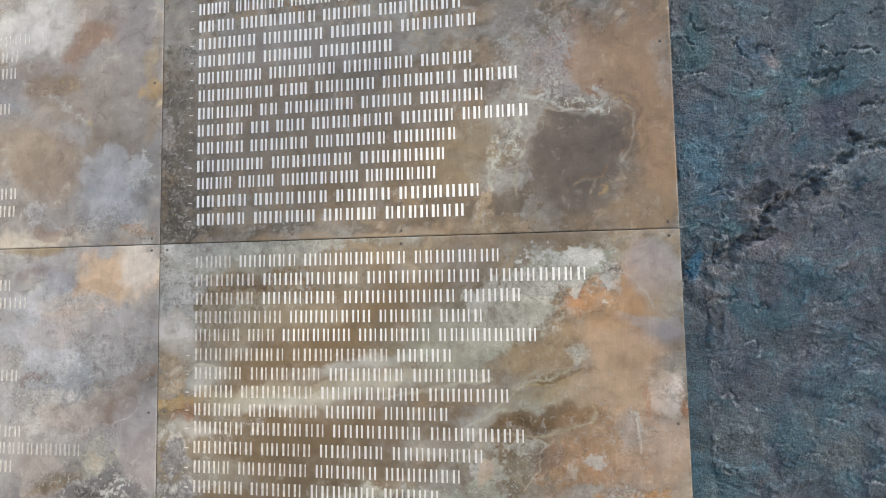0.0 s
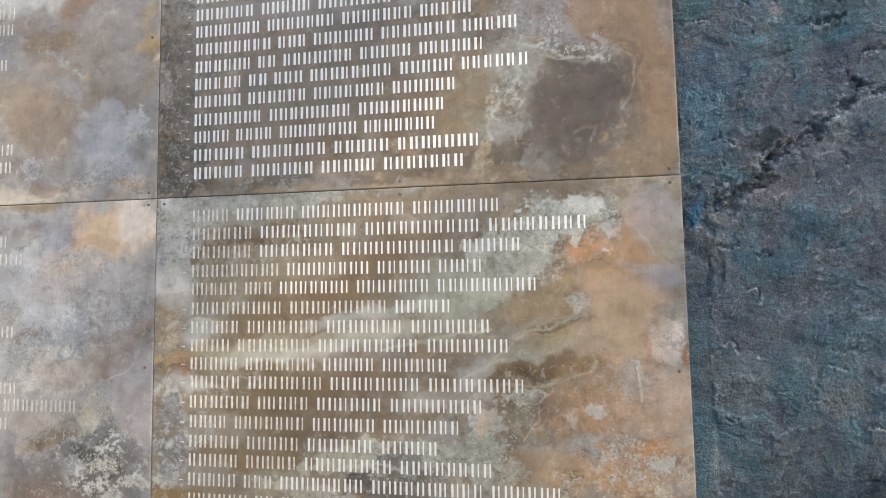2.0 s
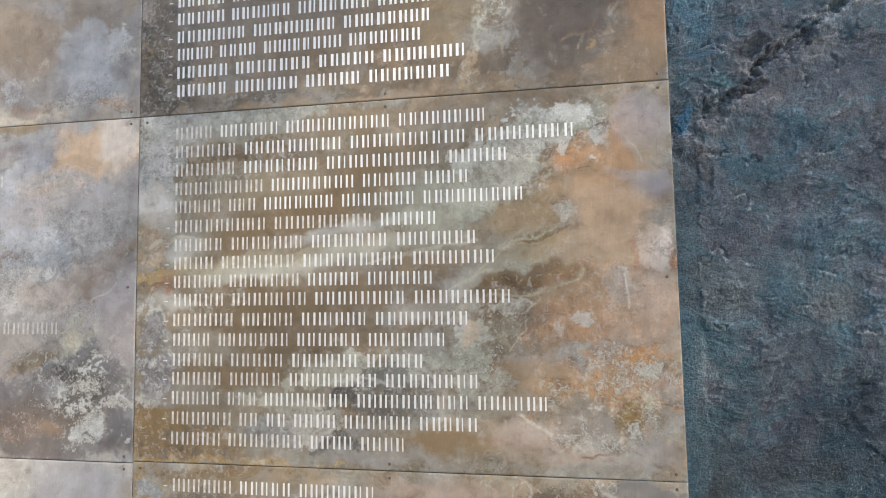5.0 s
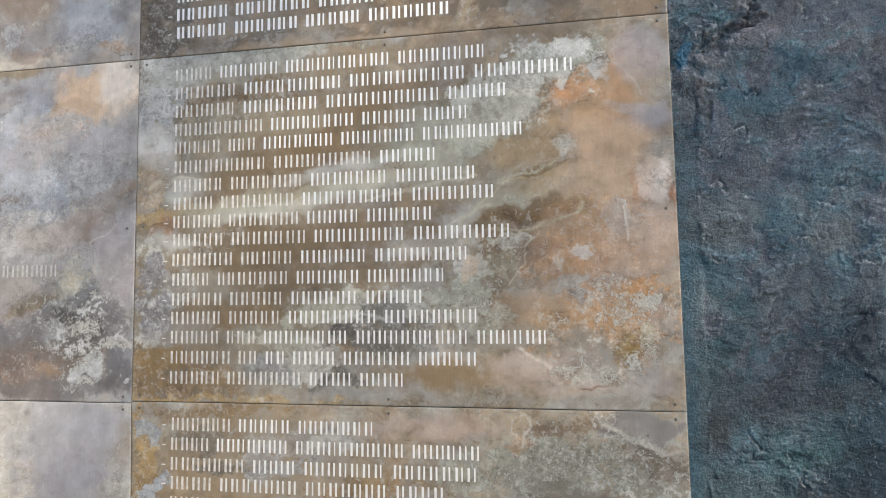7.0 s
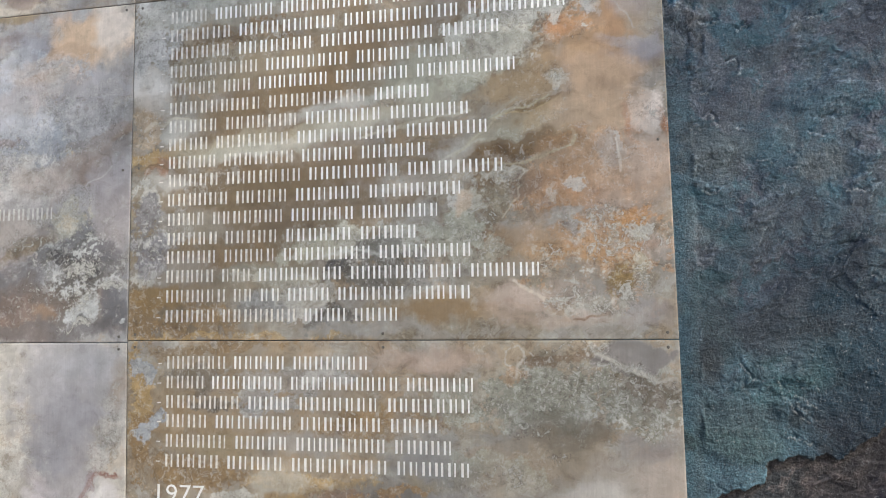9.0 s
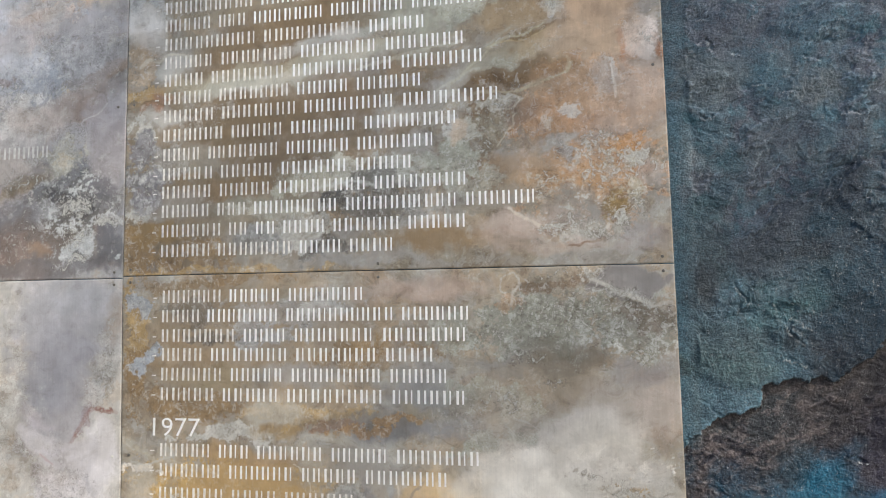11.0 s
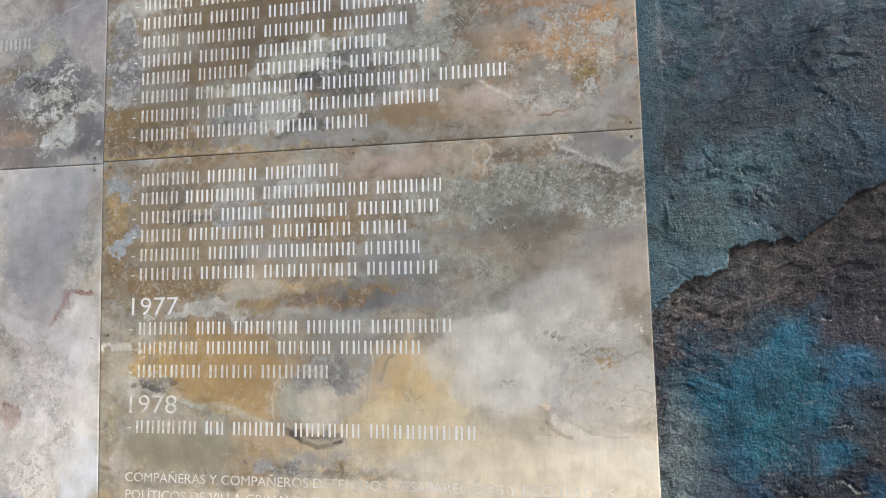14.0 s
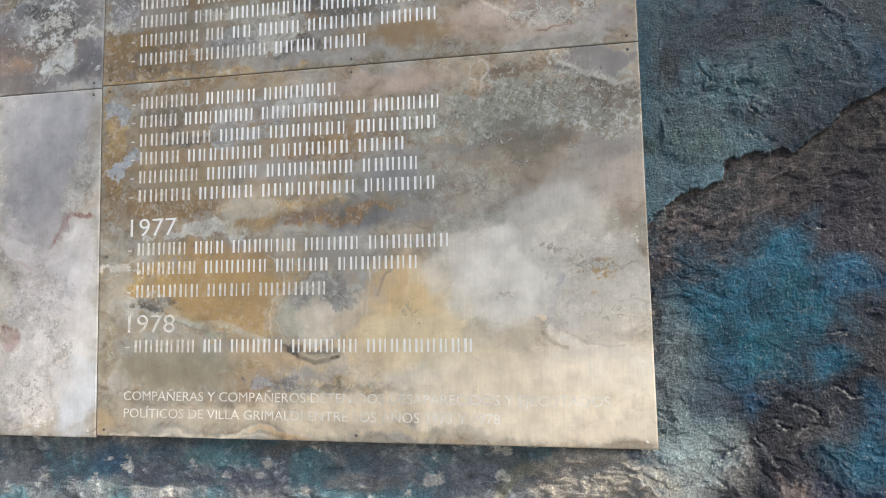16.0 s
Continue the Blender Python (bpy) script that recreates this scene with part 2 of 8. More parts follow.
def build_wall():
    xs = np.array(frange(-12, -0.45, 0.6) + frange(-0.45, 0.77, 0.003) + frange(0.77, 1.16, 0.0011) + frange(1.16, 1.22, 0.004) + frange(1.22, 1.6, 0.02) + frange(1.6, 12, 0.6) + [12.0])
    zs = np.array(frange(-0.02, 0.70, 0.05) + frange(0.70, 0.77, 0.006) + frange(0.77, 1.36, 0.0012) + frange(1.36, 2.36, 0.0014) + frange(2.36, 2.5, 0.02) + frange(2.5, 3.2, 0.1) + [3.2])
    X, Z = [g.ravel() for g in np.meshgrid(xs, zs)]
    a, b, c = Noise(3), Noise(8), Noise(21)
    wx, wz = X + 0.030 * a.fbm(X, Z, 0.14, 5, 0.55), Z + 0.030 * b.fbm(X, Z, 0.14, 5, 0.55)
    fine = c.fbm(X, Z, 0.014, 3, 0.65)
    mid = a.fbm(X + 3, Z, 0.06, 5, 0.55)
    big = b.fbm(X, Z + 5, 0.35, 3)
    crumble = c.fbm(wx + 2, wz * 1.4, 0.042, 4, 0.56)

    def terrace(v, steps):
        """Broken into flat chips with steep sides."""
        w = v * steps
        f = np.floor(w)
        return (f + step(0.35, 0.65, w - f)) / steps

    chips = terrace(crumble, 4.5)
    knobs = b.fbm(wx + 33, wz * 1.25, 0.034, 3, 0.5)
    h = 0.0045 * big + 0.0034 * mid + 0.0005 * fine + 0.0016 * terrace(knobs, 5) * step(-0.15, 0.2, big + 0.6 * mid)
    # torn flakes of the top coat: sharp little ledges
    t = b.fbm(wx * 0.75 + 7, wz * 1.8, 0.085, 4, 0.48)
    place = step(0.05, 0.35, a.fbm(X + 9, Z, 0.17, 3))
    place = place * (0.45 + 0.55 * step(1.15, 1.3, Z))
    place = np.maximum(place, step(2.02, 2.16, Z + 0.12 * big) * 0.6) * 0.75
    h += (step(0.16, 0.175, t) * 0.0022 + step(0.36, 0.375, t) * 0.0020 - step(0.30, 0.315, -t) * 0.0016) * place
    t2 = c.fbm(wx * 0.6 + 3, wz * 1.8, 0.05, 3, 0.5)
    place2 = step(-0.05, 0.25, b.fbm(X - 4, Z, 0.13, 3))
    h += (step(0.24, 0.26, t2) * 0.0010 - step(0.36, 0.38, -t2) * 0.0010) * place2

    # low shelves of trowelled coats, rising to one side, with crisp broken edges, and gritty patches between them
    al, ac = wx * 0.9 + wz * 0.42, wz * 0.9 - wx * 0.42
    shelf = a.fbm(al * 0.55 + 9, ac + 0.003 * c.fbm(X + 15, Z, 0.012, 3, 0.7), 0.055, 4, 0.55)
    shelves = step(0.08, 0.10, shelf) + step(0.26, 0.28, shelf) - step(0.18, 0.20, -shelf)
    place3 = step(-0.15, 0.15, c.fbm(X + 6, Z + 2, 0.12, 3)) * step(1.30, 1.42, Z)
    h += 0.0015 * shelves * place3
    gritty = step(-0.05, 0.25, b.fbm(X + 8, Z - 3, 0.07, 4, 0.6)) * step(1.22, 1.34, Z)
    h += 0.0008 * b.fbm(X + 43, Z, 0.0065, 3, 0.7) * (0.35 + 0.65 * gritty)

    # the seam falling from the upper part of the wall to the plates' edge: a ragged cut over a smooth, dusty swelling, crumbled at its lower end
    d, k = near_line(X + 0.006 * mid + 0.009 * crumble, Z + 0.008 * mid + 0.009 * c.fbm(X + 71, Z, 0.018, 4, 0.7), [(1.097, 2.064), (1.074, 2.061), (1.048, 2.060), (1.027, 2.050), (1.012, 2.038), (0.990, 2.024), (0.982, 2.001), (0.960, 1.991), (0.938, 1.987), (0.917, 1.965), (0.914, 1.944), (0.892, 1.930), (0.869, 1.922), (0.850, 1.919), (0.835, 1.900)])
    cut = step(0.0085, 0.004, d + 0.005 * c.fbm(X + 81, Z, 0.012, 3, 0.7))
    cut = cut * (0.2 + 0.8 * step(-0.15, 0.25, c.fbm(X + 31, Z, 0.035, 4, 0.65)))
    h -= 0.0092 * cut
    crumbs = step(0.022, 0.008, d) * (1 - cut) * step(0.05, 0.22, c.fbm(X + 83, Z, 0.013, 4, 0.7))
    h += 0.0016 * crumbs
    swell, k = near_line(X + 0.006 * mid, Z + 0.008 * mid, [(1.102, 2.046), (1.073, 2.038), (1.025, 2.023), (0.988, 1.993), (0.951, 1.958), (0.921, 1.925), (0.875, 1.895), (0.837, 1.868)])
    band = step(0.034, 0.006, swell + 0.008 * crumble)
    h += 0.0055 * band
    d, k = near_line(X + 0.008 * mid, Z + 0.012 * mid, [(0.949, 1.989), (0.912, 1.977), (0.899, 1.938), (0.854, 1.911), (0.834, 1.876), (0.836, 1.829), (0.823, 1.782)])
    seam = step(0.036, 0.012, d + 0.014 * crumble)
    h += seam * (0.0036 * chips + 0.0010 * fine - 0.0012 * step(0.14, 0.26, -crumble))
    # a second broken line above it
    d2, k2 = near_line(wx, wz, [(0.80, 2.165), (0.822, 2.165), (0.873, 2.178), (0.911, 2.187), (0.984, 2.173), (1.056, 2.191), (1.078, 2.213), (1.15, 2.25)])
    seam2 = step(0.030, 0.006, d2 + 0.016 * crumble)
    h += seam2 * (0.0018 * chips + 0.0006 * fine)
    upper = step(2.08, 2.2, Z + 0.1 * big) * step(0.15, 0.4, crumble)
    h += upper * 0.0012 * chips
    # the layer that broke away below: a ledge, and the coarse coat behind it
    lx = np.array([0.70, 0.82, 0.853, 0.866, 0.893, 0.908, 0.917, 0.940, 0.948, 0.964, 0.980, 0.996, 1.012, 1.041, 1.062, 1.079, 1.114, 1.30, 3.0])
    lz = np.array([1.10, 1.180, 1.215, 1.226, 1.224, 1.232, 1.252, 1.262, 1.271, 1.269, 1.275, 1.266, 1.279, 1.291, 1.320, 1.329, 1.346, 1.43, 2.0])
    ragged = a.fbm(X, Z, 0.05, 5, 0.6)
    lip = np.interp(X + 0.010 * ragged, lx, lz) + 0.008 * ragged + 0.005 * b.fbm(X + 91, Z, 0.016, 4, 0.7)
    below = lip - Z
    here = step(0.75, 0.80, X)
    h -= 0.0060 * step(0, 0.003, below) * step(0.20, 0.02, below) * here
    coat = step(0, 0.004, below) * step(0.20, 0.09, below + 0.06 * mid) * here
    along, across = X * 0.86 + Z * 0.5, Z * 0.86 - X * 0.5
    streak = c.fbm(along * 0.4, across + 0.3 * (wz - Z), 0.011, 4, 0.7)
    h += coat * (0.0010 * streak + 0.0005 * fine)
    # lower right: torn patches
    lower = step(1.22, 1.10, Z) * here
    h += lower * (step(0.14, 0.16, t) * 0.0004 + 0.0003 * chips * step(0.1, 0.3, mid))
    # gouges and torn edges: deep above, with a crumbled lip under them
    near = (X > 0.795) | (Z < 0.90)
    gx, gz = X + 0.007 * c.fbm(X, Z, 0.022, 5, 0.7) + 0.004 * mid, Z + 0.007 * a.fbm(X + 5, Z, 0.022, 5, 0.7) + 0.004 * mid
    nip = b.fbm(X + 14, Z, 0.016, 3, 0.6)
    torn, lipped = np.zeros(len(X)), np.zeros(len(X))

    broken = step(-0.25, 0.15, c.fbm(X + 31, Z, 0.035, 3, 0.6))

    def gouge(width, depth, points):
        """A ragged cut that comes and goes, with a low crumbled lip."""
        d = np.full(len(X), 9.0)
        d[near] = near_line(gx[near], gz[near], points)[0]
        d = d + 0.9 * width * nip
        cutting = step(0.55 * width, 0.2 * width, d) * (0.2 + 0.8 * broken)
        lower = np.full(len(X), 9.0)
        lower[near] = near_line(gx[near], gz[near] + 1.2 * width, points)[0]
        rim = step(1.0 * width, 0.2 * width, lower + 0.9 * width * nip) * (1 - cutting) * broken
        h[:] = h - (0.12 + 0.26 * step(1.15, 1.3, Z)) * depth * cutting + 0.26 * depth * rim
        torn[:] = np.maximum(torn, cutting)
        lipped[:] = np.maximum(lipped, rim)

    jx, jz = [0.0052 * n.fbm(X + 51, Z, 0.020, 5, 0.72) for n in (c, a)]
    grit = b.fbm(X + 61, Z, 0.0075, 3, 0.7)

    def crack(width, depth, points):
        """A thin broken edge: a sharp, ragged cut, under it a lip that is later painted pale as if lit, and crumbs
        round both.
        """
        px, pz = zip(*points)
        m = (X > min(px) - 0.02) & (X < max(px) + 0.02) & (Z > min(pz) - 0.02) & (Z < max(pz) + 0.02)
        x, z, gaps, bit = X[m] + jx[m], Z[m] + jz[m], broken[m], grit[m]
        d = near_line(x, z, points)[0]
        cut = step(0.62 * width, 0.12 * width, d + 0.8 * width * bit) * (0.25 + 0.75 * gaps)
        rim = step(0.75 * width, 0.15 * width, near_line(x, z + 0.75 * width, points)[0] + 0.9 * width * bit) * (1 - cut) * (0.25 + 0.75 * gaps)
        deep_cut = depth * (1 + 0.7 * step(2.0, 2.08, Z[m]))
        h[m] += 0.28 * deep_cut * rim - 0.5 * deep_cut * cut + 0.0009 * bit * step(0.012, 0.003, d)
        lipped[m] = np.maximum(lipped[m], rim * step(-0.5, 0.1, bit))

    crack(0.0040, 0.0040, [(0.812, 2.229), (0.824, 2.229), (0.826, 2.219), (0.835, 2.217)])
    crack(0.0040, 0.0040, [(0.830, 2.259), (0.832, 2.242), (0.842, 2.237), (0.851, 2.239)])
    crack(0.0040, 0.0040, [(0.810, 2.171), (0.822, 2.176), (0.835, 2.179), (0.849, 2.176)])
    crack(0.0035, 0.0040, [(0.890, 2.257), (0.905, 2.253), (0.916, 2.257), (0.924, 2.252), (0.935, 2.253), (0.942, 2.258)])
    crack(0.0050, 0.0050, [(0.880, 2.233), (0.886, 2.229), (0.888, 2.216), (0.894, 2.212), (0.897, 2.199), (0.906, 2.194)])
    crack(0.0040, 0.0040, [(0.922, 2.213), (0.918, 2.200), (0.910, 2.190), (0.901, 2.185)])
    crack(0.0040, 0.0040, [(0.925, 2.209), (0.934, 2.210), (0.940, 2.201), (0.938, 2.188), (0.926, 2.187)])
    crack(0.0040, 0.0040, [(0.887, 2.179), (0.902, 2.180), (0.913, 2.173), (0.918, 2.169)])
    crack(0.0040, 0.0040, [(0.884, 2.157), (0.893, 2.148), (0.902, 2.146), (0.908, 2.153)])
    crack(0.0045, 0.0050, [(0.983, 2.192), (0.998, 2.193), (1.009, 2.201), (1.018, 2.189), (1.030, 2.190), (1.037, 2.199), (1.048, 2.193), (1.065, 2.195), (1.074, 2.188)])
    crack(0.0070, 0.0060, [(0.983, 2.162), (0.996, 2.158), (1.011, 2.165), (1.025, 2.167)])
    crack(0.0040, 0.0040, [(0.996, 2.236), (1.007, 2.234), (1.014, 2.238), (1.022, 2.247), (1.035, 2.249)])
    crack(0.0040, 0.0040, [(1.056, 2.225), (1.067, 2.226), (1.074, 2.219), (1.081, 2.216)])
    crack(0.0040, 0.0040, [(1.065, 2.244), (1.075, 2.247), (1.080, 2.247)])
    crack(0.0030, 0.0030, [(0.936, 2.116), (0.944, 2.117), (0.953, 2.123), (0.960, 2.125)])
    crack(0.0040, 0.0040, [(1.047, 2.115), (1.058, 2.118), (1.066, 2.115), (1.076, 2.117)])
    crack(0.0030, 0.0030, [(0.957, 2.097), (0.960, 2.084), (0.960, 2.073)])
    crack(0.0060, 0.0060, [(0.851, 2.005), (0.861, 2.011), (0.872, 2.006), (0.876, 1.998)])
    crack(0.0060, 0.0050, [(0.845, 1.978), (0.860, 1.977), (0.863, 1.969)])
    crack(0.0050, 0.0050, [(1.018, 2.096), (1.026, 2.085), (1.024, 2.073)])
    crack(0.0090, 0.0090, [(1.033, 2.076), (1.042, 2.070), (1.051, 2.072)])
    crack(0.0060, 0.0060, [(0.957, 2.021), (0.964, 2.014), (0.975, 2.017)])
    crack(0.0050, 0.0050, [(0.912, 1.981), (0.924, 1.992), (0.934, 1.990), (0.947, 1.995)])
    crack(0.0050, 0.0050, [(0.988, 1.978), (1.006, 1.982), (1.016, 1.974), (1.020, 1.961)])
    crack(0.0050, 0.0050, [(0.974, 1.963), (0.978, 1.949), (0.983, 1.941)])
    crack(0.0050, 0.0050, [(0.836, 1.848), (0.850, 1.856), (0.866, 1.852), (0.881, 1.856)])
    crack(0.0050, 0.0050, [(0.902, 1.840), (0.911, 1.848), (0.918, 1.836)])
    crack(0.0040, 0.0040, [(0.974, 1.839), (0.988, 1.847), (1.001, 1.847), (1.010, 1.852)])
    crack(0.0040, 0.0040, [(0.863, 1.763), (0.874, 1.766), (0.885, 1.770)])
    crack(0.0040, 0.0040, [(0.851, 1.755), (0.862, 1.752), (0.870, 1.755)])
    crack(0.0050, 0.0040, [(0.852, 1.720), (0.861, 1.728), (0.868, 1.719), (0.872, 1.709)])
    crack(0.0050, 0.0040, [(0.835, 1.706), (0.846, 1.711), (0.855, 1.703)])
    crack(0.0030, 0.0030, [(0.897, 1.705), (0.905, 1.700), (0.912, 1.698)])
    crack(0.0060, 0.0050, [(0.996, 1.713), (1.006, 1.709), (1.017, 1.714)])
    crack(0.0035, 0.0030, [(0.959, 1.669), (0.969, 1.664), (0.974, 1.651)])
    crack(0.0035, 0.0030, [(0.985, 1.692), (0.995, 1.691), (1.005, 1.685)])
    crack(0.0035, 0.0030, [(0.958, 1.647), (0.968, 1.643), (0.975, 1.634)])
    crack(0.0035, 0.0030, [(0.920, 1.657), (0.930, 1.657), (0.937, 1.650)])
    crack(0.0050, 0.0040, [(0.886, 1.794), (0.897, 1.799), (0.904, 1.790), (0.900, 1.778)])
    crack(0.0040, 0.0040, [(1.002, 1.717), (1.005, 1.711), (1.013, 1.713)])
    crack(0.0045, 0.0040, [(1.027, 1.611), (1.037, 1.614), (1.047, 1.611), (1.057, 1.617), (1.064, 1.620)])
    crack(0.0040, 0.0030, [(0.961, 1.646), (0.971, 1.646), (0.980, 1.639)])
    crack(0.0040, 0.0040, [(0.850, 1.619), (0.859, 1.615), (0.868, 1.620)])
    crack(0.0035, 0.0030, [(0.886, 1.389), (0.894, 1.380), (0.902, 1.365)])
    crack(0.0035, 0.0030, [(0.939, 1.345), (0.949, 1.330), (0.958, 1.318), (0.966, 1.311)])
    crack(0.0035, 0.0030, [(0.930, 1.371), (0.934, 1.356), (0.940, 1.342)])
    crack(0.0035, 0.0030, [(0.943, 1.292), (0.957, 1.292), (0.967, 1.287)])
    crack(0.0050, 0.0040, [(0.882, 1.365), (0.890, 1.362), (0.893, 1.352)])
    crack(0.0026, 0.0016, [(0.890, 1.387), (0.895, 1.377), (0.899, 1.367)])
    crack(0.0026, 0.0016, [(0.955, 1.338), (0.965, 1.326), (0.972, 1.315), (0.985, 1.313)])
    crack(0.0026, 0.0016, [(0.952, 1.346), (0.965, 1.341), (0.975, 1.332), (0.982, 1.328)])
    crack(0.0035, 0.0030, [(0.940, 0.957), (0.948, 0.959), (0.956, 0.953), (0.966, 0.951)])
    crack(0.0035, 0.0030, [(1.016, 0.958), (1.026, 0.960), (1.036, 0.965), (1.044, 0.960), (1.051, 0.952), (1.061, 0.953)])
    crack(0.0035, 0.0030, [(0.982, 0.942), (0.989, 0.942), (1.000, 0.937), (1.008, 0.935), (1.011, 0.926)])
    crack(0.0040, 0.0030, [(0.951, 0.920), (0.958, 0.922), (0.964, 0.915), (0.974, 0.910)])
    crack(0.0035, 0.0030, [(0.991, 0.912), (1.004, 0.916), (1.017, 0.912), (1.026, 0.907)])
    crack(0.0040, 0.0040, [(0.933, 0.899), (0.943, 0.888), (0.952, 0.876), (0.959, 0.866)])
    crack(0.0050, 0.0050, [(0.882, 0.864), (0.891, 0.869), (0.899, 0.880), (0.908, 0.884)])
    crack(0.0040, 0.0040, [(0.882, 0.862), (0.883, 0.848), (0.890, 0.841), (0.900, 0.838)])
    crack(0.0050, 0.0040, [(0.975, 0.858), (0.979, 0.849), (0.974, 0.841), (0.964, 0.837)])
    crack(0.0035, 0.0030, [(0.900, 0.919), (0.911, 0.917), (0.918, 0.921)])
    crack(0.0030, 0.0030, [(1.023, 1.031), (1.033, 1.029), (1.049, 1.031)])
    crack(0.0040, 0.0040, [(0.820, 0.903), (0.828, 0.898), (0.833, 0.889)])
    crack(0.0040, 0.0040, [(0.814, 0.925), (0.824, 0.918), (0.836, 0.918)])
    crack(0.0030, 0.0030, [(1.011, 1.170), (1.021, 1.165), (1.032, 1.166)])
    crack(0.0060, 0.0070, [(-0.151, 0.851), (-0.132, 0.856), (-0.116, 0.849), (-0.096, 0.856)])
    crack(0.0060, 0.0070, [(-0.126, 0.838), (-0.110, 0.833), (-0.103, 0.822)])
    crack(0.0060, 0.0070, [(0.183, 0.833), (0.197, 0.837), (0.215, 0.834)])
    crack(0.0060, 0.0070, [(0.110, 0.826), (0.128, 0.833), (0.142, 0.827)])
    crack(0.0060, 0.0070, [(-0.064, 0.819), (-0.044, 0.813), (-0.025, 0.818)])
    crack(0.0060, 0.0070, [(0.452, 0.867), (0.477, 0.861), (0.509, 0.868)])
    crack(0.0060, 0.0070, [(0.343, 0.836), (0.368, 0.842), (0.394, 0.837)])
    crack(0.0060, 0.0070, [(0.556, 0.831), (0.580, 0.838), (0.603, 0.835)])
    crack(0.0060, 0.0070, [(0.014, 0.842), (0.038, 0.837), (0.052, 0.844)])
    crack(0.0060, 0.0070, [(0.273, 0.822), (0.291, 0.829), (0.312, 0.823)])
    crack(0.0060, 0.0070, [(0.642, 0.834), (0.665, 0.844), (0.684, 0.839)])
    h += 0.0007 * b.fbm(X + 41, Z, 0.006, 3, 0.7) * step(1.26, 1.12, Z)
    ridge = 1 - np.abs(b.fbm(wx * 0.8 + 17, wz * 1.25, 0.055, 5, 0.62)) * 9
    ridge = step(0.2, 0.9, ridge) * step(0.0, 0.25, a.fbm(X + 27, Z, 0.09, 3)) * step(1.2, 1.12, Z + 0.05 * mid) * here
    h += ridge * 0.0006
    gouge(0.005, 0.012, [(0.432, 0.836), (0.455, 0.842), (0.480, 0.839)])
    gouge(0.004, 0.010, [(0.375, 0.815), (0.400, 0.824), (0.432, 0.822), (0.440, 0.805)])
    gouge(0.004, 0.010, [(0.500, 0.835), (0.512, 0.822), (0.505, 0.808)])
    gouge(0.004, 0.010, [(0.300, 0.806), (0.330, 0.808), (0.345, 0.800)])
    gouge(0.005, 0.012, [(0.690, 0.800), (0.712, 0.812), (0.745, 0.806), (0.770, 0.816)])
    # rubble under the plates and at their lower corner
    low = step(0.92, 0.87, Z)
    lump = c.fbm(wx + 5, wz, 0.05, 5, 0.6)
    p_low = a.fbm(X + 21, Z, 0.07, 3)
    h += low * (0.0026 * lump + 0.0030 * chips * step(-0.1, 0.2, p_low))
    chip = step(0.085, 0.05, np.hypot((X - 0.735) / 1.25, Z - 0.825) + 0.03 * crumble)
    h += chip * (0.002 + 0.0022 * chips)
    # smooth trowelled margin beside the plates
    margin = step(0.842, 0.832, X + 0.004 * mid) * step(0.79, 0.80, X) * step(1.95, 1.75, Z) * step(1.15, 1.22, Z)
    h = h * (1 - 0.8 * margin) + 0.0012 * step(-0.1, 0.3, crumble) * step(0.004, 0.0, np.abs(X - 0.838 - 0.003 * mid)) * step(1.95, 1.75, Z) * step(1.1, 1.2, Z)
    behind = (X < 0.835) & (Z > 0.87)
    h = np.where(behind, np.minimum(h, 0.012), np.minimum(h, 0.022))

    h -= 0.010 * step(0.66, 0.50, X) * step(0.93, 0.89, Z)
    h += 0.020 * np.clip((X + 0.008 * crumble - 0.655) / 0.14, 0, 1) * step(0.90, 0.875, Z) * step(0.74, 0.80, Z) * step(0.90, 0.82, X)

    # paint
    slate, teal = tone(93, 98, 106), tone(76, 104, 114)
    col = np.empty((len(X), 3))
    col[:] = slate

    def lay(mask, colour):
        col[:] = col + (colour - col) * np.clip(mask, 0, 1)[:, None]

    p1, p2, p3 = a.fbm(X, Z, 0.22, 5, 0.55), b.fbm(X + 2, Z, 0.12, 6, 0.6), c.fbm(X + 4, Z, 0.045, 6, 0.66)
    lay(step(-0.10, 0.35, p1 + 0.5 * p2) * 0.65, teal)
    lay(step(0.05, 0.4, p2 - 0.4 * p1) * 0.7, tone(92, 89, 98))
    p4 = a.fbm(wx + 11, wz, 0.055, 6, 0.7)
    lay(step(0.10, 0.32, p3 + 0.3 * p2) * 0.30, tone(122, 126, 126))
    lay(step(0.10, 0.30, -p3 + 0.2 * p1) * 0.45, tone(56, 82, 94))
    lay(step(0.14, 0.30, p4) * 0.45, tone(82, 84, 88))
    lay(step(0.16, 0.32, -p4) * 0.40, tone(70, 112, 122))
    deep = step(1.52, 1.28, Z + 0.12 * p1)
    lay(deep * 0.8, tone(60, 94, 108))
    # right part: dark blue paint, darkened further in place of shade
    lay(step(1.70, 1.45, Z + 0.12 * p1) * step(0.88, 1.02, X + 0.05 * p2) * 0.6, tone(46, 62, 74))
    lay(deep * step(-0.05, 0.3, p4 + 0.5 * p2) * 0.6, tone(48, 66, 78))
    lay(deep * step(0.92, 1.03, X + 0.05 * p2 - 0.25 * (Z - 1.3)) * 0.95, tone(10, 30, 46))
    lay(step(1.2, 1.1, Z) * here * 0.85, tone(30, 34, 46))
    lay(step(2.05, 2.25, Z + 0.1 * p2) * 0.3, tone(100, 114, 120))
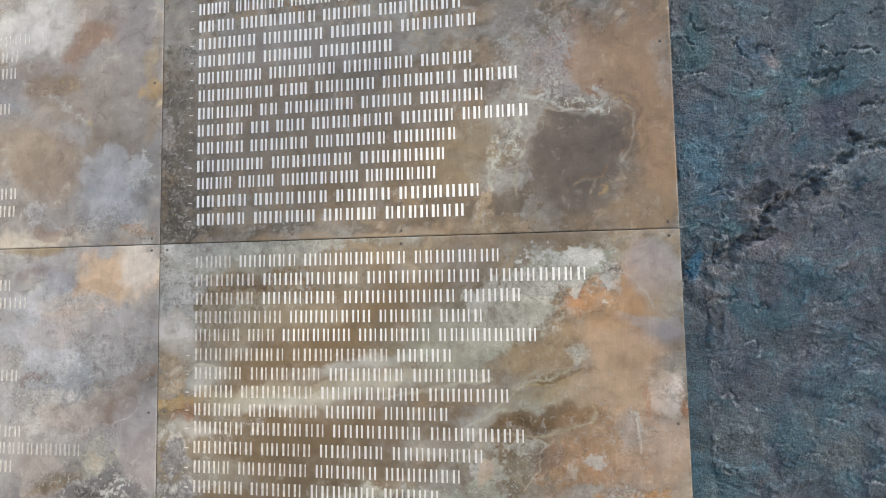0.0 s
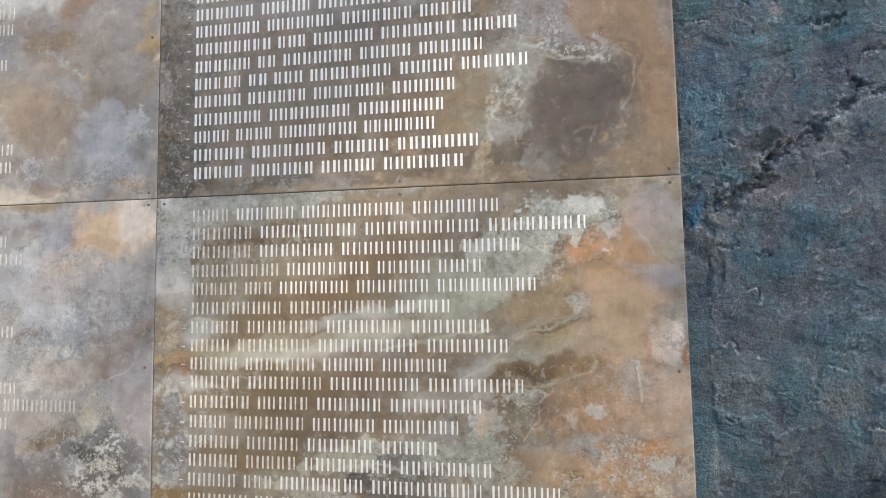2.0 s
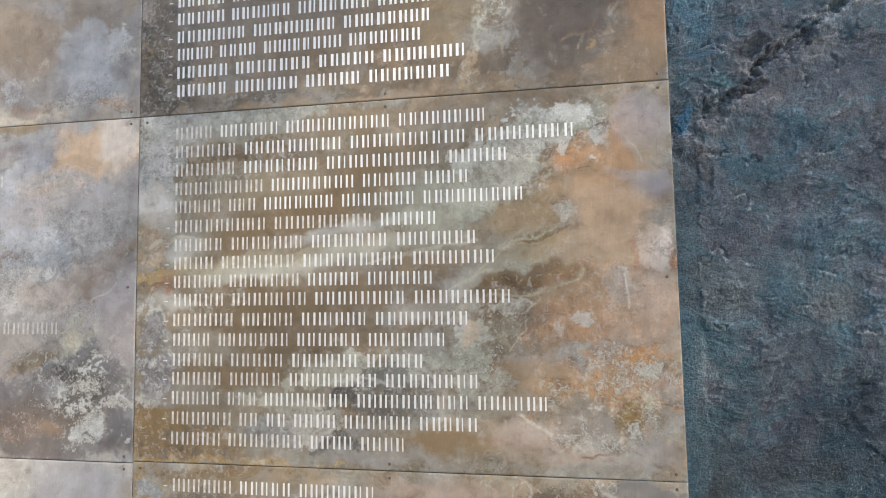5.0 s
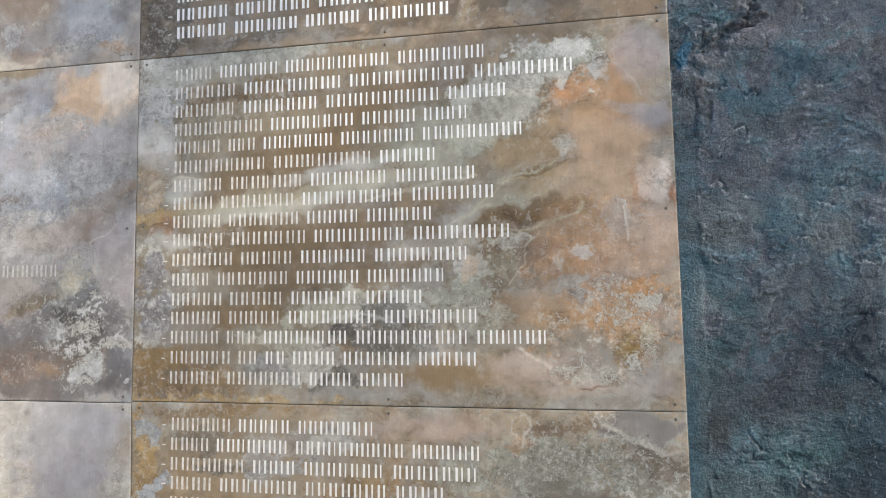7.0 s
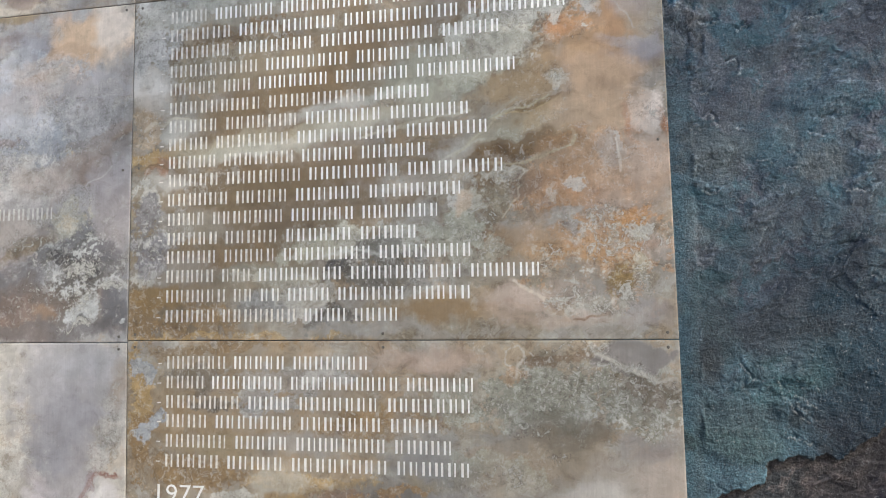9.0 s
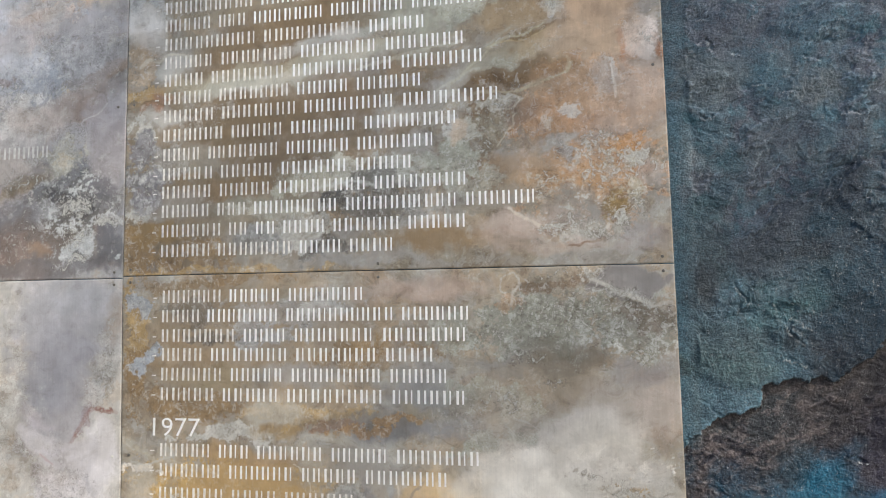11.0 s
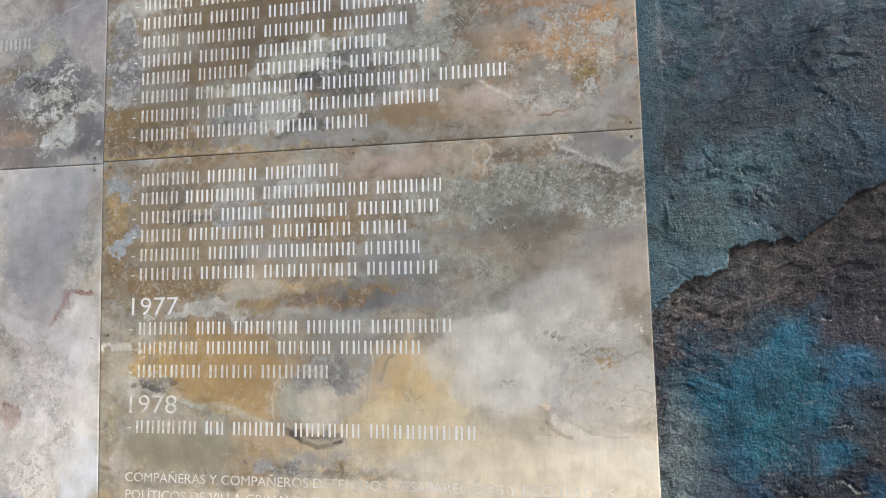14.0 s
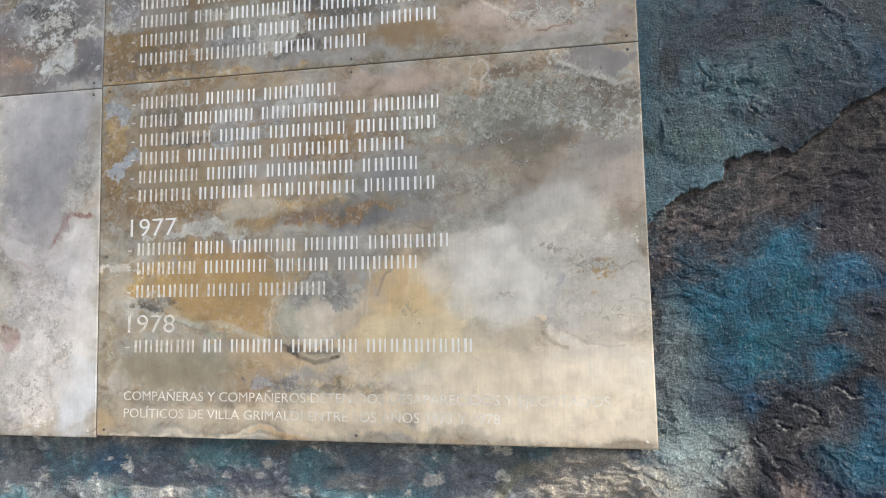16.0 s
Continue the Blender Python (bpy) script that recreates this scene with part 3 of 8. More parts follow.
    upper_1 = (
        (0.843, 2.046, 0.039, 0.06, tone(66, 104, 122), 0.7),
        (0.84, 2.118, 0.037, 0.034, tone(76, 94, 110), 0.5),
        (0.833, 2.218, 0.032, 0.04, tone(76, 110, 116), 0.6),
        (0.915, 2.222, 0.021, 0.023, tone(92, 112, 128), 0.6),
        (1.006, 2.152, 0.029, 0.014, tone(66, 112, 124), 0.7),
        (0.9, 2.156, 0.019, 0.012, tone(80, 120, 128), 0.7),
        (1.018, 2.106, 0.034, 0.038, tone(86, 86, 98), 0.6),
        (1.002, 1.97, 0.034, 0.038, tone(104, 104, 112), 0.5),
        (0.937, 2.196, 0.012, 0.012, tone(140, 132, 132), 0.8),
        (0.879, 1.948, 0.026, 0.017, tone(84, 124, 132), 0.6),
        (0.904, 1.836, 0.035, 0.022, tone(62, 98, 110), 0.5),
        (0.992, 1.869, 0.044, 0.019, tone(66, 94, 106), 0.45),
    )
    upper_2 = (
        (0.942, 1.919, 0.035, 0.022, tone(104, 100, 104), 0.7),
        (0.927, 1.682, 0.044, 0.021, tone(62, 92, 102), 0.5),
        (0.854, 1.675, 0.04, 0.032, tone(92, 98, 102), 0.6),
        (1.001, 1.744, 0.047, 0.026, tone(78, 94, 106), 0.5),
        (1.046, 1.82, 0.028, 0.031, tone(96, 96, 104), 0.6),
        (1.005, 1.644, 0.038, 0.021, tone(104, 110, 112), 0.6),
        (0.855, 1.676, 0.035, 0.032, tone(93, 101, 103), 0.7),
        (1.005, 1.644, 0.032, 0.021, tone(99, 106, 108), 0.7),
        (0.988, 1.685, 0.029, 0.016, tone(57, 91, 104), 0.7),
        (0.942, 1.601, 0.052, 0.031, tone(82, 86, 93), 0.6),
        (0.87, 1.562, 0.034, 0.021, tone(55, 86, 95), 0.6),
        (1.042, 1.588, 0.028, 0.025, tone(75, 79, 88), 0.6),
    )
    upper_3 = (
        (0.912, 1.541, 0.033, 0.026, tone(66, 69, 77), 0.5),
        (0.862, 1.492, 0.025, 0.019, tone(46, 78, 84), 0.7),
        (1.005, 1.471, 0.028, 0.025, tone(31, 63, 78), 0.8),
        (1.035, 1.375, 0.032, 0.039, tone(20, 52, 66), 0.85),
        (1.049, 1.342, 0.02, 0.033, tone(11, 40, 61), 0.85),
        (0.897, 1.319, 0.052, 0.03, tone(34, 58, 66), 0.7),
        (0.982, 1.369, 0.032, 0.025, tone(32, 59, 66), 0.6),
        (0.921, 1.432, 0.038, 0.031, tone(54, 58, 63), 0.6),
        (0.95, 1.461, 0.028, 0.02, tone(52, 56, 63), 0.5),
        (0.850, 1.445, 0.032, 0.06, tone(78, 98, 106), 0.6),
        (0.868, 1.345, 0.036, 0.05, tone(76, 96, 106), 0.6),
        (0.844, 1.386, 0.02, 0.03, tone(66, 78, 82), 0.6),
        (1.047, 1.519, 0.028, 0.039, tone(47, 55, 65), 0.7),
        (0.998, 1.432, 0.028, 0.02, tone(38, 43, 51), 0.6),
    )
    upper_4 = (
        (0.863, 1.284, 0.052, 0.03, tone(45, 64, 68), 0.6),
        (1.046, 1.386, 0.028, 0.032, tone(17, 57, 72), 0.8),
        (0.993, 1.366, 0.049, 0.027, tone(27, 55, 67), 0.7),
        (0.958, 1.31, 0.025, 0.014, tone(46, 52, 57), 0.6),
        (0.862, 1.294, 0.039, 0.027, tone(43, 61, 67), 0.6),
        (0.831, 1.259, 0.012, 0.032, tone(60, 79, 81), 0.6),
        (1.039, 1.33, 0.024, 0.023, tone(16, 37, 50), 0.8),
        (1.005, 1.283, 0.024, 0.012, tone(52, 52, 57), 0.6),
    )
    lower_5 = (
        (1.078, 1.159, 0.044, 0.065, tone(38, 36, 48), 0.9),
        (1.022, 1.14, 0.037, 0.027, tone(41, 41, 52), 0.7),
        (0.961, 0.964, 0.045, 0.022, tone(33, 34, 43), 0.85),
        (1.057, 0.994, 0.043, 0.03, tone(31, 31, 40), 0.9),
        (0.912, 0.963, 0.026, 0.026, tone(38, 43, 55), 0.8),
        (0.985, 0.897, 0.044, 0.026, tone(38, 40, 48), 0.8),
        (0.832, 1.06, 0.018, 0.055, tone(57, 55, 62), 0.7),
        (1.014, 0.856, 0.044, 0.026, tone(34, 36, 46), 0.85),
    )
    lower_6 = (
        (0.945, 1.063, 0.088, 0.07, tone(19, 73, 95), 0.88),
        (0.891, 1.055, 0.047, 0.049, tone(19, 79, 101), 0.95),
        (0.982, 1.136, 0.033, 0.027, tone(21, 84, 108), 0.9),
        (0.938, 1.16, 0.025, 0.021, tone(28, 57, 72), 0.7),
        (1.067, 1.091, 0.035, 0.022, tone(21, 74, 101), 0.9),
        (1.025, 0.981, 0.019, 0.015, tone(22, 83, 107), 0.85),
        (0.917, 0.989, 0.038, 0.022, tone(28, 71, 93), 0.85),
        (0.938, 0.942, 0.014, 0.018, tone(34, 72, 100), 0.7),
        (1.054, 0.878, 0.032, 0.03, tone(14, 72, 96), 0.9),
        (1.082, 0.932, 0.016, 0.022, tone(15, 69, 96), 0.8),
        (1.01, 1.058, 0.028, 0.027, tone(19, 86, 107), 0.85),
    )
    lower_7 = (
        (0.955, 1.015, 0.025, 0.027, tone(14, 94, 112), 0.45),
        (0.992, 1.097, 0.017, 0.018, tone(16, 94, 112), 0.45),
        (0.853, 0.991, 0.018, 0.038, tone(100, 126, 136), 0.55),
        (0.877, 0.911, 0.03, 0.026, tone(108, 130, 136), 0.7),
        (0.854, 0.868, 0.047, 0.027, tone(126, 140, 144), 0.85),
        (0.832, 0.833, 0.038, 0.027, tone(138, 143, 144), 0.9),
        (0.907, 0.861, 0.022, 0.035, tone(122, 120, 117), 0.7),
        (0.825, 0.98, 0.012, 0.036, tone(134, 143, 151), 0.85),
        (1.029, 0.832, 0.046, 0.017, tone(29, 40, 64), 0.7),
        (1.017, 0.902, 0.024, 0.012, tone(83, 81, 84), 0.6),
        (0.979, 0.843, 0.016, 0.01, tone(114, 101, 96), 0.6),
    )
    under_8 = (
        (0.007, 0.841, 0.031, 0.028, tone(48, 88, 116), 0.64),
        (0.094, 0.858, 0.02, 0.01, tone(62, 94, 114), 0.48),
        (0.169, 0.851, 0.039, 0.016, tone(102, 139, 142), 0.64),
        (0.213, 0.853, 0.02, 0.011, tone(96, 133, 138), 0.56),
        (0.061, 0.825, 0.028, 0.018, tone(94, 92, 102), 0.56),
        (0.114, 0.833, 0.02, 0.019, tone(106, 121, 126), 0.48),
        (0.223, 0.822, 0.026, 0.014, tone(79, 83, 99), 0.68),
        (0.157, 0.812, 0.02, 0.009, tone(86, 94, 107), 0.64),
        (0.324, 0.834, 0.022, 0.018, tone(85, 129, 137), 0.6),
        (0.351, 0.843, 0.028, 0.015, tone(76, 109, 117), 0.56),
        (0.309, 0.864, 0.067, 0.009, tone(98, 90, 83), 0.48),
        (0.279, 0.821, 0.019, 0.015, tone(90, 90, 102), 0.56),
    )
    # pale entries near z 0.80: sunlight past the plates' shadow, painted in
    under_9 = (
        (0.005, 0.795, 0.048, 0.011, tone(140, 145, 145), 0.64),
        (0.131, 0.8, 0.056, 0.01, tone(144, 144, 142), 0.64),
        (0.411, 0.82, 0.035, 0.017, tone(127, 126, 124), 0.6),
        (0.254, 0.801, 0.05, 0.006, tone(144, 142, 139), 0.56),
        (0.453, 0.833, 0.032, 0.018, tone(108, 108, 111), 0.56),
        (0.518, 0.862, 0.021, 0.012, tone(96, 125, 127), 0.56),
        (0.579, 0.858, 0.02, 0.012, tone(101, 122, 124), 0.4),
        (0.584, 0.828, 0.036, 0.013, tone(98, 100, 108), 0.56),
        (0.657, 0.858, 0.059, 0.014, tone(96, 92, 88), 0.56),
        (0.67, 0.832, 0.024, 0.014, tone(119, 118, 116), 0.56),
    )
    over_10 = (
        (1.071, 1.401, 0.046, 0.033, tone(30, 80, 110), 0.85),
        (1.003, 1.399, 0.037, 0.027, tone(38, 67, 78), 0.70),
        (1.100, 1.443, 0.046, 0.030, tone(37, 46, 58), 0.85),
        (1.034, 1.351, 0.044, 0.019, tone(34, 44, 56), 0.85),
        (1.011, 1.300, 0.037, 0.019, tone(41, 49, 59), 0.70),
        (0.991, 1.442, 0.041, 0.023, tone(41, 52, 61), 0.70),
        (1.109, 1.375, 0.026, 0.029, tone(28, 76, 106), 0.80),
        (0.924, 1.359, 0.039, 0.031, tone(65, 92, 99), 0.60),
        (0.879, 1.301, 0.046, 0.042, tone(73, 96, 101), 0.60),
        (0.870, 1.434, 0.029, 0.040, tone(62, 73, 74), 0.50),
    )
    over_11 = (
        (1.041, 1.382, 0.035, 0.043, tone(21, 53, 68), 0.80),
        (1.012, 1.332, 0.033, 0.021, tone(22, 50, 65), 0.70),
        (0.967, 1.360, 0.030, 0.023, tone(49, 80, 86), 0.60),
        (0.883, 1.315, 0.048, 0.022, tone(61, 75, 84), 0.50),
        (0.844, 1.388, 0.028, 0.038, tone(58, 59, 61), 0.60),
        (1.032, 1.287, 0.029, 0.015, tone(36, 41, 50), 0.70),
        (0.933, 1.804, 0.049, 0.031, tone(68, 83, 87), 0.40),
        (1.065, 1.815, 0.033, 0.046, tone(52, 59, 68), 0.50),
    )
    corner_12 = (
        (0.831, 0.994, 0.022, 0.063, tone(98, 114, 120), 0.70),
        (0.841, 0.904, 0.029, 0.043, tone(106, 120, 124), 0.75),
        (0.885, 0.951, 0.027, 0.029, tone(70, 84, 96), 0.50),
        (0.875, 0.880, 0.031, 0.035, tone(110, 122, 124), 0.70),
        (0.832, 0.843, 0.041, 0.028, tone(120, 128, 128), 0.70),
    )
    # pale chips, with sunlit bumps among them painted white
    flecks = ((0.201, 0.827, 0.008, 0.005), (0.265, 0.843, 0.009, 0.009), (0.252, 0.827, 0.008, 0.006), (0.325, 0.807, 0.009, 0.006), (0.145, 0.844, 0.006, 0.005), (0.515, 0.831, 0.013, 0.01), (0.608, 0.839, 0.014, 0.007), (0.105, 0.798, 0.012, 0.006), (0.006, 0.845, 0.007, 0.005))
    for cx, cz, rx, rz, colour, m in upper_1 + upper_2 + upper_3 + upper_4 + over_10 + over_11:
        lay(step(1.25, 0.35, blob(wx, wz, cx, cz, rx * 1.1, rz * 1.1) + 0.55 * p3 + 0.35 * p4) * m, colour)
    # swelling painted pale: dust, plus the light on its upward face
    lay(band * step(-0.4, 0.3, p3 + 0.3) * 0.42, tone(116, 114, 117))
    # right part darkened once more, standing in for shade
    lay(step(1.62, 1.46, Z + 0.10 * p1) * step(0.96, 1.04, X + 0.05 * p2) * step(1.20, 1.26, Z) * 0.7, tone(26, 46, 60))
    lay(crumbs * 0.55, tone(144, 140, 136))
    lay(seam * step(-0.2, 0.3, crumble + 0.4 * p3) * 0.55, tone(118, 114, 113))
    # hollows of the crumbled seam painted dark, as shade
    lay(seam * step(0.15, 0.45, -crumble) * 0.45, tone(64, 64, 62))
    lay(coat * 0.85, tone(46, 42, 44))
    lay(coat * step(-0.05, 0.3, p2 + 0.5 * p4) * 0.6, tone(44, 42, 52))
    lay(coat * step(0.0, 0.4, p3) * 0.4, tone(92, 84, 82))
    lay(coat * step(0.0, 0.3, streak + 0.4 * p4) * step(1.06, 0.90, X + 0.08 * p2) * 0.40, tone(112, 103, 100))
    for cx, cz, rx, rz, colour, m in lower_5 + lower_6 + lower_7 + corner_12:
        lay(step(1.65, 0.30, blob(wx, wz, cx, cz, rx * 1.15, rz * 1.15) + 0.38 * p3 + 0.2 * p4) * m, colour * np.clip(1 + 0.55 * p2 + 0.45 * p4, 0.35, 1.6)[:, None])
    # shadow under the ledge's lip painted as a dark strip
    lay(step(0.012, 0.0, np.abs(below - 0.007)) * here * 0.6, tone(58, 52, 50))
    lay(margin * step(-0.5, 0.2, p3) * 0.6, tone(84, 104, 112))
    # lips painted pale in place of the light they catch
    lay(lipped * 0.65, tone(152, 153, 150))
    # shade of the gouges painted into their cuts
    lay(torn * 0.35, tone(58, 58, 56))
    lay(ridge * step(-0.1, 0.3, p3) * 0.45, tone(118, 116, 116))
    lay(step(1.0, 0.5, blob(wx, wz, 0.822, 1.885, 0.018, 0.03) + 0.4 * p3) * 0.65, tone(44, 110, 140))
    lay(step(0.835, 0.815, X) * step(1.75, 1.6, Z) * step(1.1, 1.2, Z) * step(-0.2, 0.2, p3 + 0.2) * 0.65, tone(62, 96, 112))
    under = low * step(0.84, 0.76, X)
    lay(under * 0.8, tone(118, 122, 126))
    lay(under * step(-0.05, 0.25, p2 + 0.4 * p4) * 0.7, tone(78, 118, 130))
    lay(under * step(0.05, 0.35, lump) * 0.6, tone(142, 144, 146))
    lay(under * step(0.10, 0.25, p4 - 0.3 * p2) * 0.5, tone(88, 92, 96))
    lay(under * step(0.1, 0.4, -lump) * 0.45, tone(82, 96, 108))
    for cx, cz, rx, rz, colour, m in under_8 + under_9:
        lay(step(1.4, 0.5, blob(wx, wz, cx, cz, rx * 1.1, rz * 1.1) + 0.5 * p3 + 0.3 * p4) * m, colour * (1 + 0.3 * p3)[:, None])
    for cx, cz, rx, rz in flecks:
        lay(step(1.1, 0.8, blob(X, Z, cx, cz, rx, rz) + 0.9 * nip + 0.4 * p3) * 0.7, tone(196, 193, 186))
    lay(under * step(0.50, 0.56, p3 + 0.2 * crumble) * 0.9, tone(180, 178, 172))
    moss, k3 = near_line(wx, wz, [(0.57, 0.80), (0.62, 0.835), (0.68, 0.875)])
    lay(step(0.012, 0.002, moss + 0.008 * p3) * 0.45, tone(140, 134, 100))
    # corner rubble in pale beige, its sunlight painted into the colour
    lay(chip * (0.55 + 0.35 * step(-0.2, 0.2, crumble)), tone(172, 162, 148))
    col *= 1 + (0.18 * under * step(0.72, 0.60, X))[:, None]
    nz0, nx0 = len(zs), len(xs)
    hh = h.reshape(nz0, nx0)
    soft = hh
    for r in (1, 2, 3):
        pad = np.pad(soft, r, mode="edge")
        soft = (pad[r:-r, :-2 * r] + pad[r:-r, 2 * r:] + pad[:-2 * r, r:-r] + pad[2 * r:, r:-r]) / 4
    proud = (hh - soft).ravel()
    # raised edges lightened: dry-brushed wear, with rim highlights put into the colour
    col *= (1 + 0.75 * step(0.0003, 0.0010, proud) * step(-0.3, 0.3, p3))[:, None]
    # a bluer coat higher up
    col *= 1 + step(1.45, 1.75, Z)[:, None] * np.array([-0.05, 0.03, 0.09])

    n = len(X)
    x0, x1, z0, z1 = xs[0], xs[-1], zs[0], zs[-1]
    nx, nz = len(xs), len(zs)
    back = [(x0, 0.45, z0), (x1, 0.45, z0), (x1, 0.45, z1), (x0, 0.45, z1)]
    faces = [(n, n + 3, n + 2, n + 1), (n + 3, (nz - 1) * nx, nz * nx - 1, n + 2), (0, (nz - 1) * nx, n + 3, n), (nx - 1, n + 1, n + 2, nz * nx - 1)]
    # one plain face behind the plates
    ca, cb = np.searchsorted(xs, (-0.44, 0.74))
    ra, rb = np.searchsorted(zs, (0.96, 2.34))
    row, column = np.divmod(np.arange((nz - 1) * (nx - 1)), nx - 1)
    kept = ~((column >= ca) & (column < cb) & (row >= ra) & (row < rb))
    faces.append((ra * nx + ca, ra * nx + cb, rb * nx + cb, rb * nx + ca))
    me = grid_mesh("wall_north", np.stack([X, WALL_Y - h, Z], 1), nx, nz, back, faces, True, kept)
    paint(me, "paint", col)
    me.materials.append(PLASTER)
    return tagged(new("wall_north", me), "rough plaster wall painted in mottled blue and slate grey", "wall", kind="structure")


build_wall()

# ---- patina of the plates ----
DARK, UMBER, BROWN, GREY, LIGHT = tone(84, 78, 72), tone(112, 98, 82), tone(132, 114, 96), tone(158, 158, 158), tone(190, 190, 186)
WHITE, CREAM, TAN, ORANGE, RUST = tone(224, 220, 214), tone(226, 213, 194), tone(184, 162, 136), tone(182, 142, 106), tone(150, 110, 84)
GREEN, PINK, LILAC, COAL, SLATE = tone(160, 163, 152), tone(188, 168, 156), tone(146, 140, 144), tone(66, 64, 64), tone(116, 118, 122)
BLUISH, OCHRE, AMBER, AMBERDARK, GOLD = tone(160, 168, 178), tone(178, 150, 104), tone(196, 142, 84), tone(140, 116, 84), tone(216, 193, 150)
GOLDDARK, KHAKI, SALMON, STEEL, BARE, REDRUST = tone(182, 152, 100), tone(158, 146, 120), tone(224, 190, 162), tone(206, 208, 212), tone(152, 147, 144), tone(134, 88, 76)
ASH, HAZE, RUSSET = tone(156, 152, 152), tone(164, 163, 172), tone(140, 114, 94)
SEPIA, PEARL, LICHEN = tone(122, 102, 78), tone(212, 207, 198), tone(146, 147, 136)


class Patina:
    """Stains laid one over another on a sheet of metal."""

    def __init__(self, x, z, base, seed):
        self.x, self.z = x, z
        a, b, c = Noise(seed), Noise(seed + 1), Noise(seed + 2)
        self.wx = x + 0.020 * a.fbm(x, z, 0.09, 4, 0.5) + 0.005 * c.fbm(x + 8, z, 0.014, 4, 0.6)
        self.wz = z + 0.016 * b.fbm(x, z, 0.08, 4, 0.5) + 0.005 * a.fbm(x + 8, z, 0.014, 4, 0.6)
        self.mid = c.fbm(x, z, 0.05, 5, 0.55)
        self.fine = a.fbm(x + 3, z, 0.024, 5, 0.68)
        self.tiny = b.fbm(x + 5, z, 0.0075, 3, 0.65)
        self.cloud = b.fbm(self.wx, self.wz, 0.16, 5, 0.55)
        self.patch = a.fbm(self.wx + 6, self.wz * 1.3, 0.075, 6, 0.62)
        self.crumb = c.fbm(self.wx + 9, self.wz, 0.038, 6, 0.68)
        self.col = np.empty((len(x), 3))
        self.col[:] = base
        self.flaky, self.calm, self.crusty, self.even = np.zeros(len(x)), np.zeros(len(x)), np.zeros(len(x)), 0.6
        self.lay(step(0.0, 0.5, self.cloud) * 0.5, LIGHT)
        self.lay(step(0.0, 0.5, -self.cloud) * 0.5, UMBER)
        self.lay(step(0.10, 0.26, self.patch) * 0.42, TAN)
        self.lay(step(0.12, 0.30, -self.patch) * 0.40, GREY)
        self.lay(step(0.16, 0.30, self.crumb) * 0.24, UMBER)
        self.lay(step(0.16, 0.28, -self.crumb) * 0.30, LIGHT)

    def lay(self, mask, colour):
        self.col += (colour - self.col) * np.clip(mask, 0, 1)[:, None]

    def stain(self, mask, colour, m, calm=1.0):
        """A stain keeps some of the mottling under it, and has its own."""
        shade = (1 + calm * (0.18 * self.crumb + 0.08 * self.fine + 0.10 * self.patch))[:, None]
        self.col += (colour * shade - self.col) * np.clip(mask * m, 0, 1)[:, None]

    def soft(self, cx, cz, rx, rz, ang, colour, m):
        d = blob(self.wx, self.wz, cx, cz, rx, rz, ang)
        mask = step(1.40, 0.40, d + 0.42 * self.mid + 0.22 * self.fine)
        self.stain(mask, colour, m, 0.35)
        self.calm = np.maximum(self.calm, mask * m * 0.85)

    def flake(self, cx, cz, rx, rz, ang, colour, m):
        d = blob(self.wx, self.wz, cx, cz, rx, rz, ang)
        v = 0.90 - d + 0.75 * self.fine + 0.30 * self.mid + 0.30 * self.tiny
        near = step(2.2, 1.4, d)
        self.stain(step(-0.05, 0.12, v) * near, colour, m)
        self.lay(step(0.10, 0.0, np.abs(v + 0.06)) * near * 0.22, UMBER)
        self.flaky = np.maximum(self.flaky, step(-0.2, 0.2, v) * near)
        self.calm = self.calm * (1 - step(-0.1, 0.2, v) * near * m)

    def edge(self, cx, cz, rx, rz, ang, colour, m):
        d = blob(self.wx, self.wz, cx, cz, rx, rz, ang) + 0.34 * self.mid + 0.12 * self.fine
        self.stain(step(1.04, 0.94, d), colour, m)
        self.lay(step(0.06, 0.01, np.abs(d - 1.02)) * step(-0.3, 0.2, self.fine) * 0.5, LIGHT)
        self.lay(step(0.05, 0.01, np.abs(d - 0.92)) * step(-0.2, 0.3, self.mid) * 0.3, UMBER)

    def speckle(self, cx, cz, rx, rz, ang, colour, m):
        d = blob(self.wx, self.wz, cx, cz, rx, rz, ang)
        v = 0.62 * self.fine + 0.55 * self.tiny + 0.3 * self.crumb
        self.stain(step(0.10, 0.26, v) * step(1.35, 0.55, d + 0.3 * self.mid), colour, m)

    def wash(self, cx, cz, rx, rz, ang, colour, m):
        """An even film with a soft, wandering edge."""
        d = blob(self.wx, self.wz, cx, cz, rx, rz, ang) + 0.30 * self.mid + 0.16 * self.fine
        mask = step(1.30, 0.72, d)
        self.stain(mask, colour, m, 0.8 - 0.65 * self.even)
        self.calm = np.maximum(self.calm, mask * m * self.even)

    def vein(self, width, colour, m, points):
        """A thin run or outline that wavers and comes and goes."""
        d, k = near_line(self.wx * 0.4 + self.x * 0.6, self.wz * 0.4 + self.z * 0.6, points)
        mask = step(0.9 * width, 0.3 * width, d + 0.35 * width * self.fine) * (0.55 + 0.45 * step(-0.2, 0.2, self.fine))
        self.stain(mask, colour, m, 0.3)
        self.calm = np.maximum(self.calm, mask * 0.6)

    def crust(self, cx, cz, rx, rz, density):
        """A rough mineral crust, broken up where it thins out."""
        d = blob(self.wx, self.wz, cx, cz, rx, rz) + 0.35 * self.mid + 0.30 * self.fine
        self.crusty = np.maximum(self.crusty, density * step(1.35, 0.35, d))

    def bare(self, cx, cz, rx, rz, ang=0):
        """A smooth part that the crust and the mottling leave free."""
